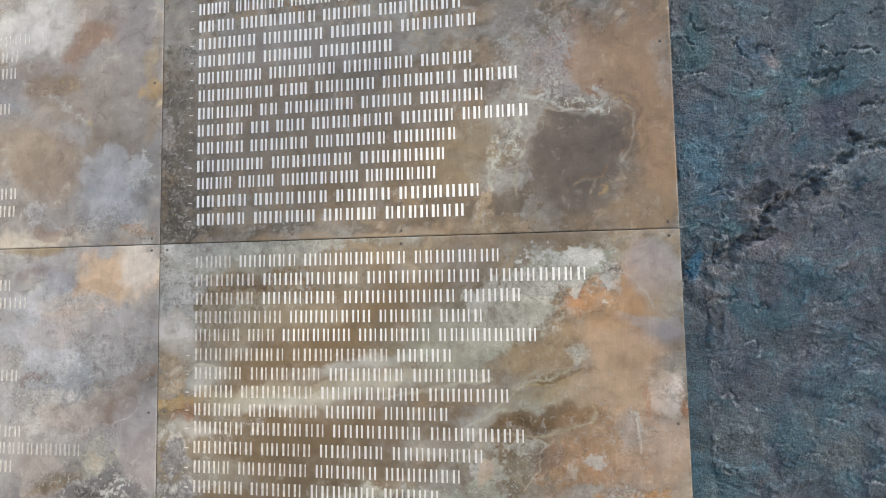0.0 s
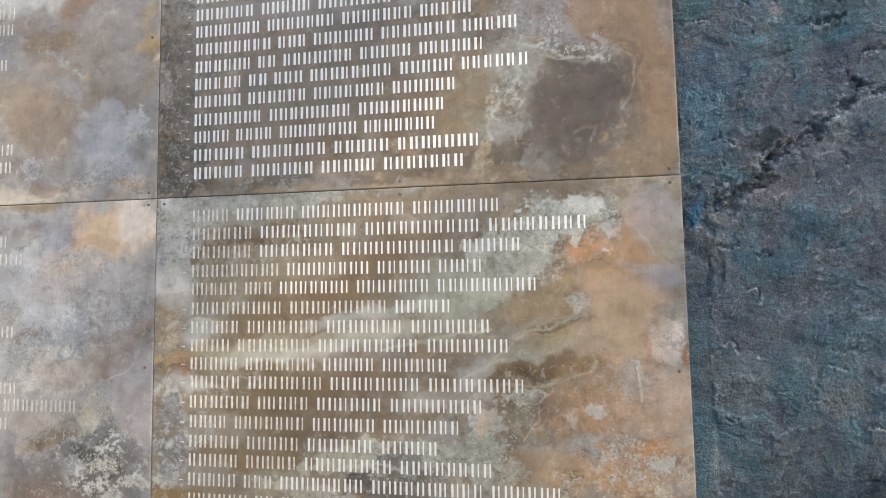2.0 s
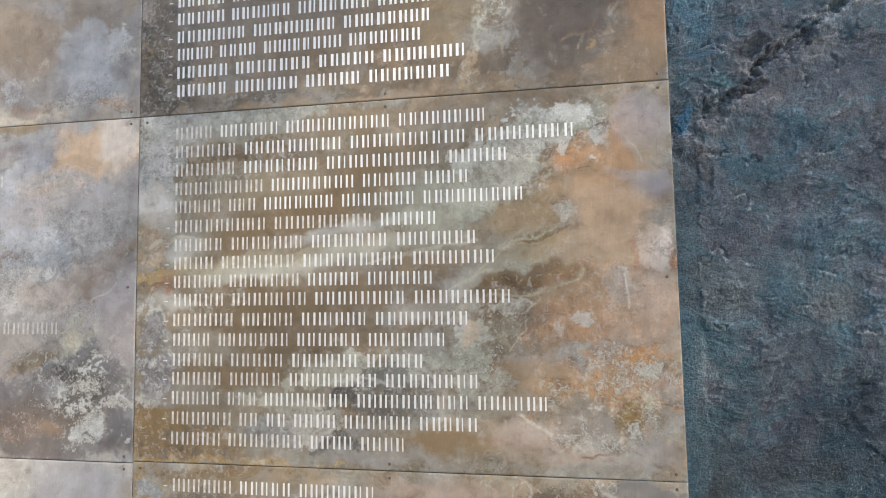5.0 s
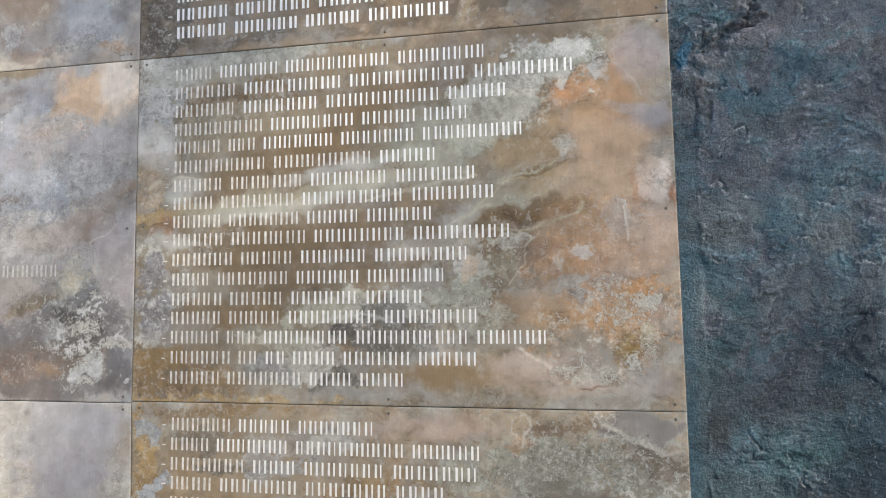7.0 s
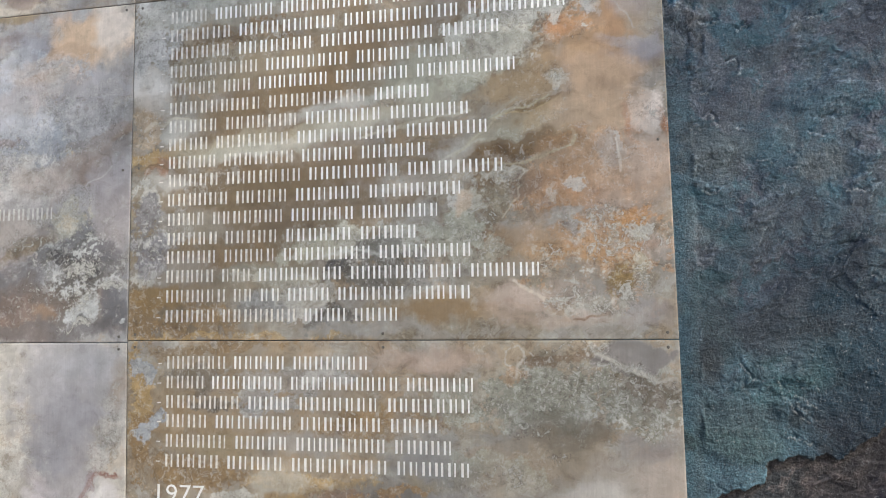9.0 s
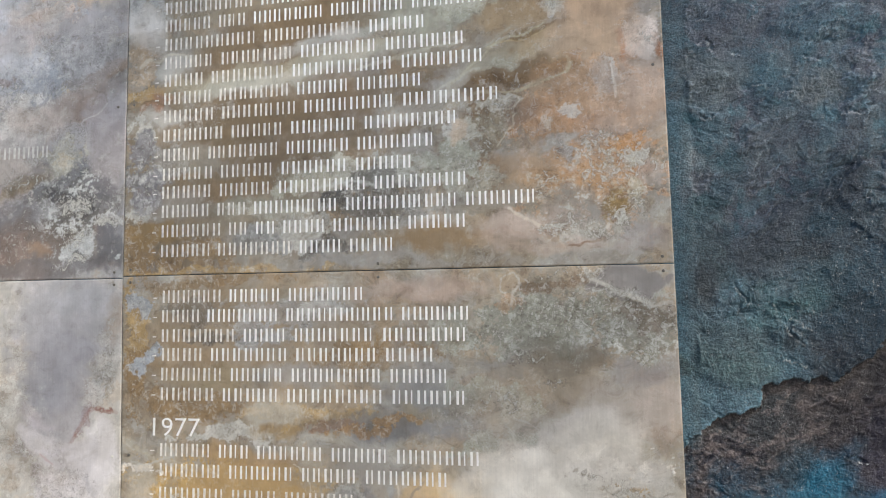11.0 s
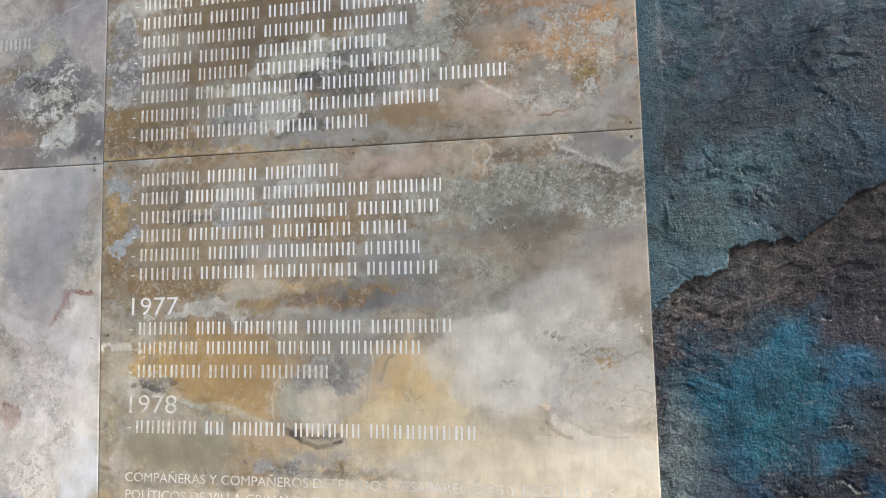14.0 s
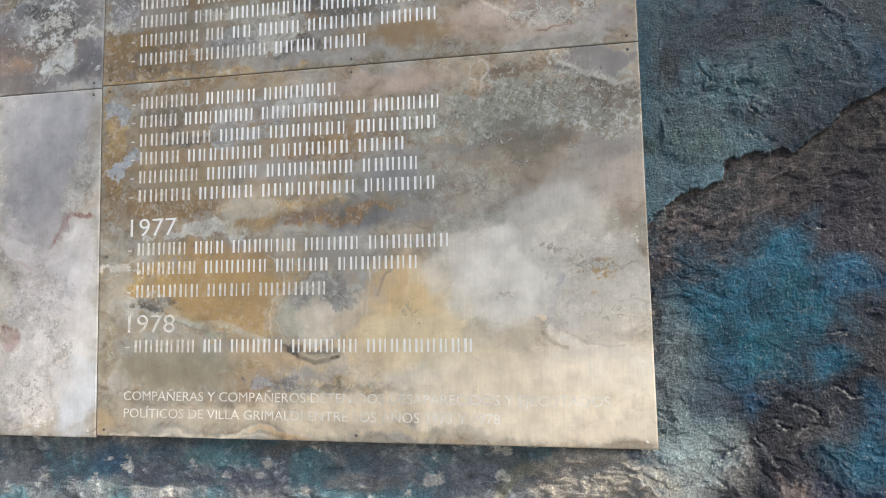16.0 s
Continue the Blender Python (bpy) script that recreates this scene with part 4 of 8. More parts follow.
        mask = step(1.15, 0.9, blob(self.wx, self.wz, cx, cz, rx, rz, ang) + 0.2 * self.mid)
        self.crusty, self.flaky = self.crusty * (1 - mask), self.flaky * (1 - mask)
        self.calm = np.maximum(self.calm, mask)

    def tide(self, cx, cz, rx, rz, ang, colour, m):
        d = blob(self.wx, self.wz, cx, cz, rx, rz, ang) + 0.25 * self.mid
        self.stain(step(0.10, 0.02, np.abs(d - 1.0)) * step(-0.4, 0.0, self.fine + self.patch), colour, m)

    def finish(self):
        """Flecks, thin tide lines and wear over all of it."""
        live = 1 - self.calm
        self.flaky = self.flaky * (0.25 + 0.75 * live)
        self.col *= (1 + live * (0.14 * self.crumb + 0.05 * self.tiny + 0.08 * self.fine))[:, None]
        self.lay(step(0.018, 0.004, np.abs(self.patch - 0.05)) * step(0.0, 0.4, self.mid) * live * 0.35, LIGHT)
        self.lay(step(0.30, 0.42, self.fine) * step(-0.1, 0.3, self.patch) * live * 0.35, LIGHT)
        self.lay(step(0.32, 0.44, -self.fine) * step(-0.1, 0.3, self.crumb) * live * 0.45, UMBER)
        self.col = np.clip(self.col, 0.01, 0.9)


def stains_top(p):
    p.soft(0.306, 2.120, 0.359, 0.218, -0, SEPIA, 0.30)
    p.flake(0.046, 2.108, 0.060, 0.156, -0, DARK, 0.75)
    p.speckle(0.046, 2.136, 0.070, 0.111, -20, COAL, 0.35)
    p.soft(0.022, 2.316, 0.036, 0.057, -0, GREY, 0.50)
    p.soft(0.193, 2.199, 0.122, 0.054, 8, BROWN, 0.45)
    p.soft(0.315, 2.235, 0.082, 0.054, -0, DARK, 0.45)
    p.soft(0.753, 2.165, 0.058, 0.137, -0, RUSSET, 0.70)
    p.soft(0.764, 2.011, 0.045, 0.079, -0, SEPIA, 0.60)
    p.flake(0.619, 2.201, 0.065, 0.067, -0, GREY, 0.40)
    p.speckle(0.620, 2.243, 0.065, 0.059, -0, GREY, 0.55)
    p.speckle(0.653, 2.266, 0.037, 0.026, -0, RUST, 0.45)
    p.speckle(0.700, 2.203, 0.015, 0.050, -0, RUST, 0.40)
    p.flake(0.658, 2.148, 0.048, 0.025, -0, SLATE, 0.40)
    p.speckle(0.542, 2.046, 0.016, 0.050, -22, DARK, 0.40)
    p.flake(0.531, 1.988, 0.015, 0.025, -0, TAN, 0.50)
    p.soft(0.571, 2.265, 0.041, 0.068, -0, GREY, 0.40)
    p.soft(0.395, 1.958, 0.251, 0.011, 3, TAN, 0.50)
    p.flake(0.195, 1.970, 0.056, 0.012, -0, DARK, 0.40)
    p.flake(0.048, 1.979, 0.070, 0.020, -0, DARK, 0.60)
    p.soft(0.297, 2.032, 0.151, 0.052, 5, SEPIA, 0.50)
    p.soft(0.414, 2.096, 0.086, 0.043, -0, UMBER, 0.45)
    p.soft(0.184, 2.064, 0.057, 0.054, -0, TAN, 0.30)
    p.soft(0.717, 1.965, 0.090, 0.024, -0, SEPIA, 0.50)
    p.soft(0.482, 1.982, 0.075, 0.025, -0, UMBER, 0.50)


def stains_middle(p):
    p.soft(0.334, 1.760, 0.272, 0.166, -0, SEPIA, 0.35)
    p.soft(0.175, 1.563, 0.159, 0.133, -0, SEPIA, 0.50)
    p.flake(0.029, 1.882, 0.045, 0.085, -0, LIGHT, 0.80)
    p.flake(0.015, 1.869, 0.012, 0.019, -0, SLATE, 0.70)
    p.speckle(0.047, 1.926, 0.014, 0.027, -0, DARK, 0.40)
    p.flake(0.198, 1.945, 0.171, 0.018, 4, GREEN, 0.65)
    p.flake(0.055, 1.952, 0.058, 0.018, -0, GREY, 0.70)
    p.soft(0.033, 1.814, 0.039, 0.030, -0, WHITE, 0.75)
    p.soft(0.069, 1.738, 0.057, 0.020, 10, LIGHT, 0.80)
    p.flake(0.023, 1.700, 0.029, 0.014, -0, OCHRE, 0.70)
    p.flake(0.051, 1.684, 0.038, 0.011, 20, RUST, 0.60)
    p.flake(0.022, 1.748, 0.021, 0.035, -0, TAN, 0.60)
    p.flake(0.031, 1.625, 0.027, 0.034, -0, LIGHT, 0.70)
    p.flake(0.180, 1.867, 0.110, 0.038, 8, SEPIA, 0.85)
    p.flake(0.105, 1.832, 0.048, 0.035, -0, SEPIA, 0.70)
    p.soft(0.299, 1.825, 0.146, 0.047, 6, SEPIA, 0.80)
    p.soft(0.412, 1.864, 0.092, 0.033, 6, SEPIA, 0.50)
    p.soft(0.227, 1.756, 0.116, 0.034, 8, SEPIA, 0.75)
    p.soft(0.351, 1.765, 0.127, 0.010, 9, LIGHT, 0.70)
    p.soft(0.281, 1.718, 0.113, 0.010, 10, WHITE, 0.65)
    p.soft(0.191, 1.705, 0.055, 0.012, -0, LIGHT, 0.70)
    p.soft(0.386, 1.732, 0.075, 0.011, 8, LIGHT, 0.55)
    p.soft(0.299, 1.653, 0.170, 0.040, 5, SEPIA, 0.80)
    p.soft(0.343, 1.610, 0.133, 0.021, 6, UMBER, 0.60)
    p.flake(0.127, 1.657, 0.056, 0.025, -0, UMBER, 0.50)
    p.soft(0.453, 1.803, 0.090, 0.049, 8, GREEN, 0.50)
    p.edge(0.652, 1.903, 0.073, 0.024, 10, GREEN, 0.95)
    p.flake(0.588, 1.855, 0.078, 0.044, 18, GREEN, 0.90)
    p.flake(0.543, 1.802, 0.072, 0.028, 10, GREEN, 0.80)
    p.speckle(0.585, 1.868, 0.085, 0.049, -0, DARK, 0.35)
    p.soft(0.470, 1.765, 0.057, 0.020, -0, GREEN, 0.50)
    p.flake(0.711, 1.892, 0.015, 0.010, -0, DARK, 0.80)
    p.soft(0.747, 1.879, 0.036, 0.070, -0, TAN, 0.70)
    p.soft(0.770, 1.913, 0.034, 0.031, -0, LILAC, 0.50)
    p.flake(0.678, 1.855, 0.033, 0.026, -0, ORANGE, 0.75)
    p.flake(0.653, 1.855, 0.013, 0.022, -0, RUST, 0.80)
    p.edge(0.688, 1.848, 0.007, 0.008, -0, LIGHT, 0.90)
    p.soft(0.717, 1.780, 0.045, 0.058, -0, ORANGE, 0.75)
    p.soft(0.733, 1.859, 0.017, 0.031, -0, ORANGE, 0.80)
    p.soft(0.774, 1.809, 0.036, 0.020, 5, LILAC, 0.85)
    p.soft(0.744, 1.805, 0.030, 0.011, 10, LILAC, 0.60)
    p.flake(0.626, 1.781, 0.050, 0.021, 5, BROWN, 0.70)
    p.flake(0.634, 1.794, 0.011, 0.013, -0, RUST, 0.80)
    p.flake(0.649, 1.774, 0.009, 0.016, -0, LIGHT, 0.80)
    p.flake(0.787, 1.728, 0.019, 0.027, -0, WHITE, 0.80)
    p.flake(0.764, 1.723, 0.013, 0.042, -5, ORANGE, 0.80)
    p.flake(0.799, 1.703, 0.010, 0.015, -0, RUST, 0.70)
    p.edge(0.641, 1.740, 0.053, 0.011, 12, SEPIA, 0.90)
    p.tide(0.606, 1.746, 0.039, 0.006, 25, LIGHT, 0.60)
    p.flake(0.621, 1.717, 0.061, 0.012, 14, GREEN, 0.80)
    p.edge(0.601, 1.688, 0.080, 0.014, 4, SEPIA, 0.90)
    p.soft(0.518, 1.682, 0.040, 0.020, 30, LIGHT, 0.60)
    p.soft(0.701, 1.711, 0.044, 0.054, -0, TAN, 0.80)
    p.flake(0.703, 1.664, 0.088, 0.045, -0, ORANGE, 0.60)
    p.flake(0.665, 1.627, 0.096, 0.046, -0, ORANGE, 0.70)
    p.soft(0.746, 1.625, 0.065, 0.068, -0, PINK, 0.50)
    p.flake(0.714, 1.543, 0.094, 0.067, -0, ORANGE, 0.60)
    p.flake(0.758, 1.578, 0.028, 0.019, -0, AMBER, 0.40)
    p.speckle(0.715, 1.554, 0.093, 0.064, -0, GREY, 0.60)
    p.speckle(0.656, 1.574, 0.059, 0.046, -0, GREY, 0.55)
    p.flake(0.735, 1.504, 0.023, 0.019, -0, SEPIA, 0.85)
    p.flake(0.733, 1.667, 0.006, 0.026, -4, LIGHT, 0.70)
    p.flake(0.573, 1.645, 0.046, 0.027, 20, SEPIA, 0.70)
    p.flake(0.525, 1.607, 0.020, 0.024, -0, LIGHT, 0.80)
    p.tide(0.580, 1.617, 0.046, 0.007, 20, LIGHT, 0.50)
    p.flake(0.516, 1.564, 0.040, 0.035, 15, GREEN, 0.75)
    p.soft(0.616, 1.475, 0.075, 0.020, 5, PINK, 0.70)
    p.soft(0.762, 1.454, 0.043, 0.019, -0, LILAC, 0.50)
    p.speckle(0.683, 1.483, 0.059, 0.030, -0, LIGHT, 0.65)
    p.soft(0.653, 1.445, 0.088, 0.013, -0, PINK, 0.50)
    p.flake(0.029, 1.569, 0.029, 0.043, -0, SLATE, 0.80)
    p.speckle(0.026, 1.599, 0.019, 0.026, -0, LIGHT, 0.60)
    p.flake(0.033, 1.513, 0.029, 0.017, -0, LIGHT, 0.60)
    p.flake(0.035, 1.462, 0.041, 0.039, -0, AMBERDARK, 0.85)
    p.flake(0.121, 1.446, 0.082, 0.021, -0, AMBERDARK, 0.70)
    p.soft(0.220, 1.513, 0.088, 0.025, -0, GREEN, 0.50)
    p.flake(0.299, 1.566, 0.061, 0.029, 10, GREEN, 0.75)
    p.flake(0.377, 1.549, 0.066, 0.029, 12, LIGHT, 0.75)
    p.flake(0.337, 1.528, 0.023, 0.025, -0, COAL, 0.85)
    p.flake(0.381, 1.557, 0.038, 0.008, 30, COAL, 0.60)
    p.flake(0.410, 1.505, 0.057, 0.024, 5, COAL, 0.45)
    p.flake(0.443, 1.561, 0.057, 0.016, -0, GREEN, 0.60)
    p.flake(0.321, 1.455, 0.034, 0.018, -0, COAL, 0.70)
    p.flake(0.265, 1.476, 0.061, 0.024, -0, LIGHT, 0.70)
    p.flake(0.221, 1.464, 0.053, 0.021, -0, SLATE, 0.50)
    p.soft(0.479, 1.460, 0.075, 0.019, 3, AMBERDARK, 0.85)
    p.soft(0.368, 1.437, 0.098, 0.011, -0, GREY, 0.60)
    p.flake(0.186, 1.424, 0.199, 0.006, -0, OCHRE, 0.60)
    p.soft(0.610, 1.946, 0.123, 0.015, 6, SEPIA, 0.70)
    p.soft(0.435, 1.641, 0.050, 0.010, 12, LIGHT, 0.40)


def stains_bottom(p):
    p.soft(0.196, 1.317, 0.194, 0.109, -0, AMBERDARK, 0.55)
    p.soft(0.127, 1.085, 0.135, 0.050, -0, GOLDDARK, 0.60)
    p.flake(0.022, 1.342, 0.014, 0.079, -0, OCHRE, 0.80)
    p.flake(0.148, 1.409, 0.137, 0.012, 4, AMBERDARK, 0.70)
    p.flake(0.030, 1.377, 0.015, 0.018, -0, BLUISH, 0.80)
    p.flake(0.023, 1.263, 0.020, 0.051, -0, AMBERDARK, 0.85)
    p.flake(0.041, 1.289, 0.012, 0.035, -25, BLUISH, 0.85)
    p.flake(0.121, 1.363, 0.047, 0.021, -0, DARK, 0.50)
    p.flake(0.141, 1.326, 0.046, 0.012, -0, COAL, 0.60)
    p.flake(0.214, 1.326, 0.072, 0.005, 4, COAL, 0.70)
    p.flake(0.223, 1.333, 0.063, 0.022, 4, GREY, 0.70)
    p.flake(0.277, 1.364, 0.104, 0.020, 4, GREY, 0.50)
    p.flake(0.321, 1.374, 0.043, 0.012, 4, LIGHT, 0.50)
    p.flake(0.390, 1.297, 0.124, 0.022, 4, AMBERDARK, 0.75)
    p.soft(0.287, 1.272, 0.078, 0.015, -0, GREY, 0.60)
    p.soft(0.151, 1.268, 0.073, 0.014, -0, KHAKI, 0.50)
    p.flake(0.287, 1.216, 0.103, 0.016, 2, OCHRE, 0.70)
    p.flake(0.115, 1.227, 0.083, 0.026, -0, AMBERDARK, 0.80)
    p.flake(0.365, 1.200, 0.067, 0.009, -0, RUST, 0.70)
    p.soft(0.423, 1.197, 0.066, 0.021, -0, SLATE, 0.75)
    p.flake(0.171, 1.185, 0.081, 0.011, -0, LIGHT, 0.75)
    p.soft(0.473, 1.234, 0.064, 0.040, -0, SLATE, 0.50)
    p.flake(0.629, 1.341, 0.095, 0.051, -0, LICHEN, 0.90)
    p.flake(0.746, 1.339, 0.072, 0.045, -0, LICHEN, 0.70)
    p.speckle(0.633, 1.345, 0.098, 0.051, -0, DARK, 0.50)
    p.speckle(0.753, 1.324, 0.065, 0.038, -0, LIGHT, 0.80)
    p.flake(0.775, 1.353, 0.044, 0.018, -10, UMBER, 0.70)
    p.speckle(0.632, 1.310, 0.105, 0.020, -0, LIGHT, 0.50)
    p.flake(0.650, 1.401, 0.060, 0.010, 3, BROWN, 0.80)
    p.edge(0.755, 1.394, 0.058, 0.020, 4, BARE, 0.95)
    p.edge(0.747, 1.374, 0.058, 0.003, -12, LIGHT, 0.50)
    p.tide(0.703, 1.400, 0.016, 0.010, -30, WHITE, 0.70)
    p.tide(0.595, 1.399, 0.013, 0.021, -25, LIGHT, 0.60)
    p.soft(0.466, 1.394, 0.089, 0.021, 3, PINK, 0.70)
    p.flake(0.587, 1.373, 0.015, 0.016, -0, ORANGE, 0.40)
    p.soft(0.666, 1.289, 0.060, 0.016, 5, UMBER, 0.60)
    p.flake(0.506, 1.328, 0.048, 0.021, -0, GREEN, 0.50)
    p.soft(0.473, 1.273, 0.057, 0.031, -0, GREY, 0.50)
    p.soft(0.585, 1.277, 0.047, 0.023, -0, SLATE, 0.40)
    p.flake(0.608, 1.245, 0.046, 0.026, 20, TAN, 0.60)
    p.soft(0.669, 1.266, 0.060, 0.030, -0, TAN, 0.40)
    p.flake(0.537, 1.248, 0.048, 0.021, -0, GREEN, 0.60)
    p.soft(0.705, 1.190, 0.101, 0.033, 28, PEARL, 0.85)
    p.soft(0.786, 1.240, 0.033, 0.059, -0, PINK, 0.60)
    p.flake(0.568, 1.185, 0.062, 0.020, -0, GREEN, 0.75)
    p.flake(0.537, 1.201, 0.023, 0.008, -0, COAL, 0.50)
    p.flake(0.521, 1.217, 0.047, 0.024, -0, AMBERDARK, 0.40)
    p.flake(0.595, 1.173, 0.009, 0.020, -0, BROWN, 0.60)
    p.edge(0.628, 1.108, 0.067, 0.046, -25, PEARL, 0.95)
    p.soft(0.674, 1.138, 0.066, 0.037, 20, PEARL, 0.85)
    p.flake(0.752, 1.086, 0.067, 0.072, -0, PEARL, 0.70)
    p.tide(0.614, 1.142, 0.016, 0.009, -0, KHAKI, 0.60)
    p.flake(0.754, 1.134, 0.043, 0.011, -0, GREY, 0.60)
    p.speckle(0.732, 1.121, 0.036, 0.012, -0, OCHRE, 0.65)
    p.speckle(0.628, 1.093, 0.022, 0.009, -0, OCHRE, 0.40)
    p.edge(0.752, 1.075, 0.043, 0.017, -0, GREY, 0.55)
    p.flake(0.744, 1.050, 0.057, 0.012, 5, LIGHT, 0.60)
    p.edge(0.704, 1.028, 0.036, 0.007, -32, WHITE, 0.90)
    p.flake(0.675, 1.026, 0.008, 0.016, -0, BROWN, 0.60)
    p.soft(0.488, 1.070, 0.086, 0.068, 20, GOLD, 0.90)
    p.soft(0.439, 1.004, 0.111, 0.030, -0, GOLD, 0.60)
    p.soft(0.588, 1.026, 0.090, 0.030, -0, GOLD, 0.40)
    p.flake(0.182, 1.109, 0.166, 0.041, -0, GOLDDARK, 0.90)
    p.flake(0.254, 1.061, 0.077, 0.032, -0, GOLDDARK, 0.80)
    p.edge(0.356, 1.065, 0.075, 0.039, -0, PEARL, 0.70)
    p.soft(0.361, 1.046, 0.041, 0.020, -0, CREAM, 0.80)
    p.flake(0.365, 1.093, 0.066, 0.019, -0, SLATE, 0.65)
    p.tide(0.356, 1.065, 0.080, 0.042, -0, LIGHT, 0.70)
    p.edge(0.174, 1.044, 0.097, 0.006, -12, GREEN, 0.85)
    p.flake(0.081, 1.080, 0.056, 0.018, -0, LIGHT, 0.80)
    p.flake(0.104, 1.079, 0.041, 0.006, -6, COAL, 0.75)
    p.flake(0.042, 1.126, 0.038, 0.008, -8, WHITE, 0.75)
    p.edge(0.439, 1.085, 0.013, 0.046, 25, BLUISH, 0.85)
    p.flake(0.348, 1.003, 0.039, 0.011, -4, COAL, 0.85)
    p.edge(0.352, 1.002, 0.025, 0.005, -4, KHAKI, 0.90)
    p.soft(0.130, 0.982, 0.098, 0.024, -0, KHAKI, 0.85)
    p.flake(0.263, 0.981, 0.068, 0.011, -0, OCHRE, 0.60)
    p.flake(0.289, 0.965, 0.051, 0.008, -6, SLATE, 0.80)
    p.flake(0.406, 0.977, 0.049, 0.020, -0, GOLD, 0.50)
    p.edge(0.507, 0.987, 0.046, 0.026, 20, PEARL, 0.80)
    p.soft(0.670, 0.969, 0.169, 0.065, -0, CREAM, 0.95)
    p.soft(0.735, 0.985, 0.112, 0.064, -0, CREAM, 0.80)
    p.soft(0.533, 0.928, 0.243, 0.022, -0, CREAM, 0.90)
    p.soft(0.772, 1.029, 0.049, 0.043, -0, CREAM, 0.60)
    p.soft(0.046, 0.964, 0.011, 0.028, -10, WHITE, 0.50)
    p.flake(0.030, 1.042, 0.015, 0.049, -0, KHAKI, 0.70)
    p.soft(0.238, 0.922, 0.168, 0.010, -0, CREAM, 0.40)


def stains_ltop(p):
    p.soft(-0.142, 2.128, 0.268, 0.227, -0, ASH, 0.55)
    p.soft(-0.249, 2.352, 0.122, 0.034, 25, WHITE, 0.85)
    p.soft(-0.170, 2.325, 0.066, 0.034, 30, WHITE, 0.60)
    p.soft(-0.149, 2.342, 0.044, 0.029, 40, TAN, 0.50)
    p.soft(-0.131, 2.297, 0.065, 0.020, 40, RUST, 0.65)
    p.soft(-0.145, 2.205, 0.097, 0.044, -0, BROWN, 0.55)
    p.speckle(-0.194, 2.219, 0.039, 0.024, -0, KHAKI, 0.60)
    p.soft(-0.055, 2.275, 0.042, 0.105, -0, LILAC, 0.55)
    p.soft(-0.290, 2.226, 0.045, 0.060, -0, LILAC, 0.50)
    p.soft(-0.252, 2.115, 0.078, 0.059, -0, TAN, 0.60)
    p.soft(-0.099, 2.125, 0.063, 0.047, -0, UMBER, 0.55)
    p.soft(-0.184, 2.063, 0.065, 0.038, -0, BROWN, 0.50)
    p.flake(-0.040, 2.075, 0.031, 0.032, -0, LIGHT, 0.70)
    p.soft(-0.097, 2.031, 0.084, 0.062, -0, BLUISH, 0.70)
    p.speckle(-0.117, 1.989, 0.094, 0.022, -0, LIGHT, 0.60)
    p.soft(-0.186, 2.140, 0.097, 0.008, -40, LIGHT, 0.40)
    p.soft(-0.243, 2.178, 0.067, 0.008, -30, BLUISH, 0.50)
    p.soft(-0.015, 2.186, 0.013, 0.065, -0, TAN, 0.70)
    p.soft(-0.235, 1.965, 0.098, 0.016, -0, CREAM, 0.60)
    p.speckle(-0.043, 1.982, 0.041, 0.015, -0, PINK, 0.50)
    p.flake(-0.210, 2.200, 0.077, 0.006, -30, LIGHT, 0.40)
    p.flake(-0.489, 2.199, 0.178, 0.152, -0, BROWN, 0.40)


def stains_lmid(p):
    p.soft(-0.139, 1.674, 0.294, 0.283, -0, tone(176, 171, 170), 0.65)
    p.soft(-0.069, 1.907, 0.075, 0.042, -0, SALMON, 0.90)
    p.soft(-0.039, 1.914, 0.036, 0.055, -0, CREAM, 0.90)
    p.soft(-0.190, 1.911, 0.064, 0.037, -0, LILAC, 0.50)
    p.soft(-0.213, 1.948, 0.075, 0.013, -0, AMBERDARK, 0.65)
    p.edge(-0.231, 1.872, 0.054, 0.017, 30, LIGHT, 0.80)
    p.flake(-0.166, 1.849, 0.093, 0.037, -0, BLUISH, 0.65)
    p.flake(-0.100, 1.754, 0.090, 0.063, -0, GREY, 0.70)
    p.soft(-0.183, 1.748, 0.073, 0.055, -0, BLUISH, 0.60)
    p.flake(-0.154, 1.819, 0.062, 0.023, 20, SALMON, 0.50)
    p.edge(-0.083, 1.692, 0.060, 0.023, 15, UMBER, 0.60)
    p.flake(-0.190, 1.666, 0.083, 0.045, -0, PEARL, 0.60)
    p.soft(-0.159, 1.665, 0.062, 0.027, -0, PINK, 0.50)
    p.soft(-0.024, 1.733, 0.026, 0.054, -0, UMBER, 0.50)
    p.soft(-0.022, 1.644, 0.026, 0.070, -0, LILAC, 0.60)
    p.speckle(-0.225, 1.732, 0.021, 0.037, -0, COAL, 0.50)
    p.soft(-0.113, 1.522, 0.158, 0.087, -0, SLATE, 0.75)
    p.soft(-0.172, 1.478, 0.121, 0.062, -0, UMBER, 0.60)
    p.flake(-0.083, 1.531, 0.089, 0.079, -0, DARK, 0.50)
    p.speckle(-0.103, 1.548, 0.079, 0.052, -0, LIGHT, 0.60)
    p.speckle(-0.082, 1.513, 0.059, 0.043, -0, LIGHT, 0.70)
    p.flake(-0.027, 1.503, 0.031, 0.014, -0, LIGHT, 0.80)
    p.flake(-0.080, 1.461, 0.029, 0.035, -10, LIGHT, 0.75)
    p.flake(-0.072, 1.522, 0.019, 0.019, -0, COAL, 0.70)
    p.flake(-0.206, 1.549, 0.051, 0.027, -0, PINK, 0.50)
    p.soft(-0.021, 1.455, 0.033, 0.029, -0, DARK, 0.70)
    p.flake(-0.203, 1.469, 0.062, 0.027, -0, RUST, 0.40)
    p.flake(-0.411, 1.701, 0.166, 0.141, -0, GREY, 0.50)


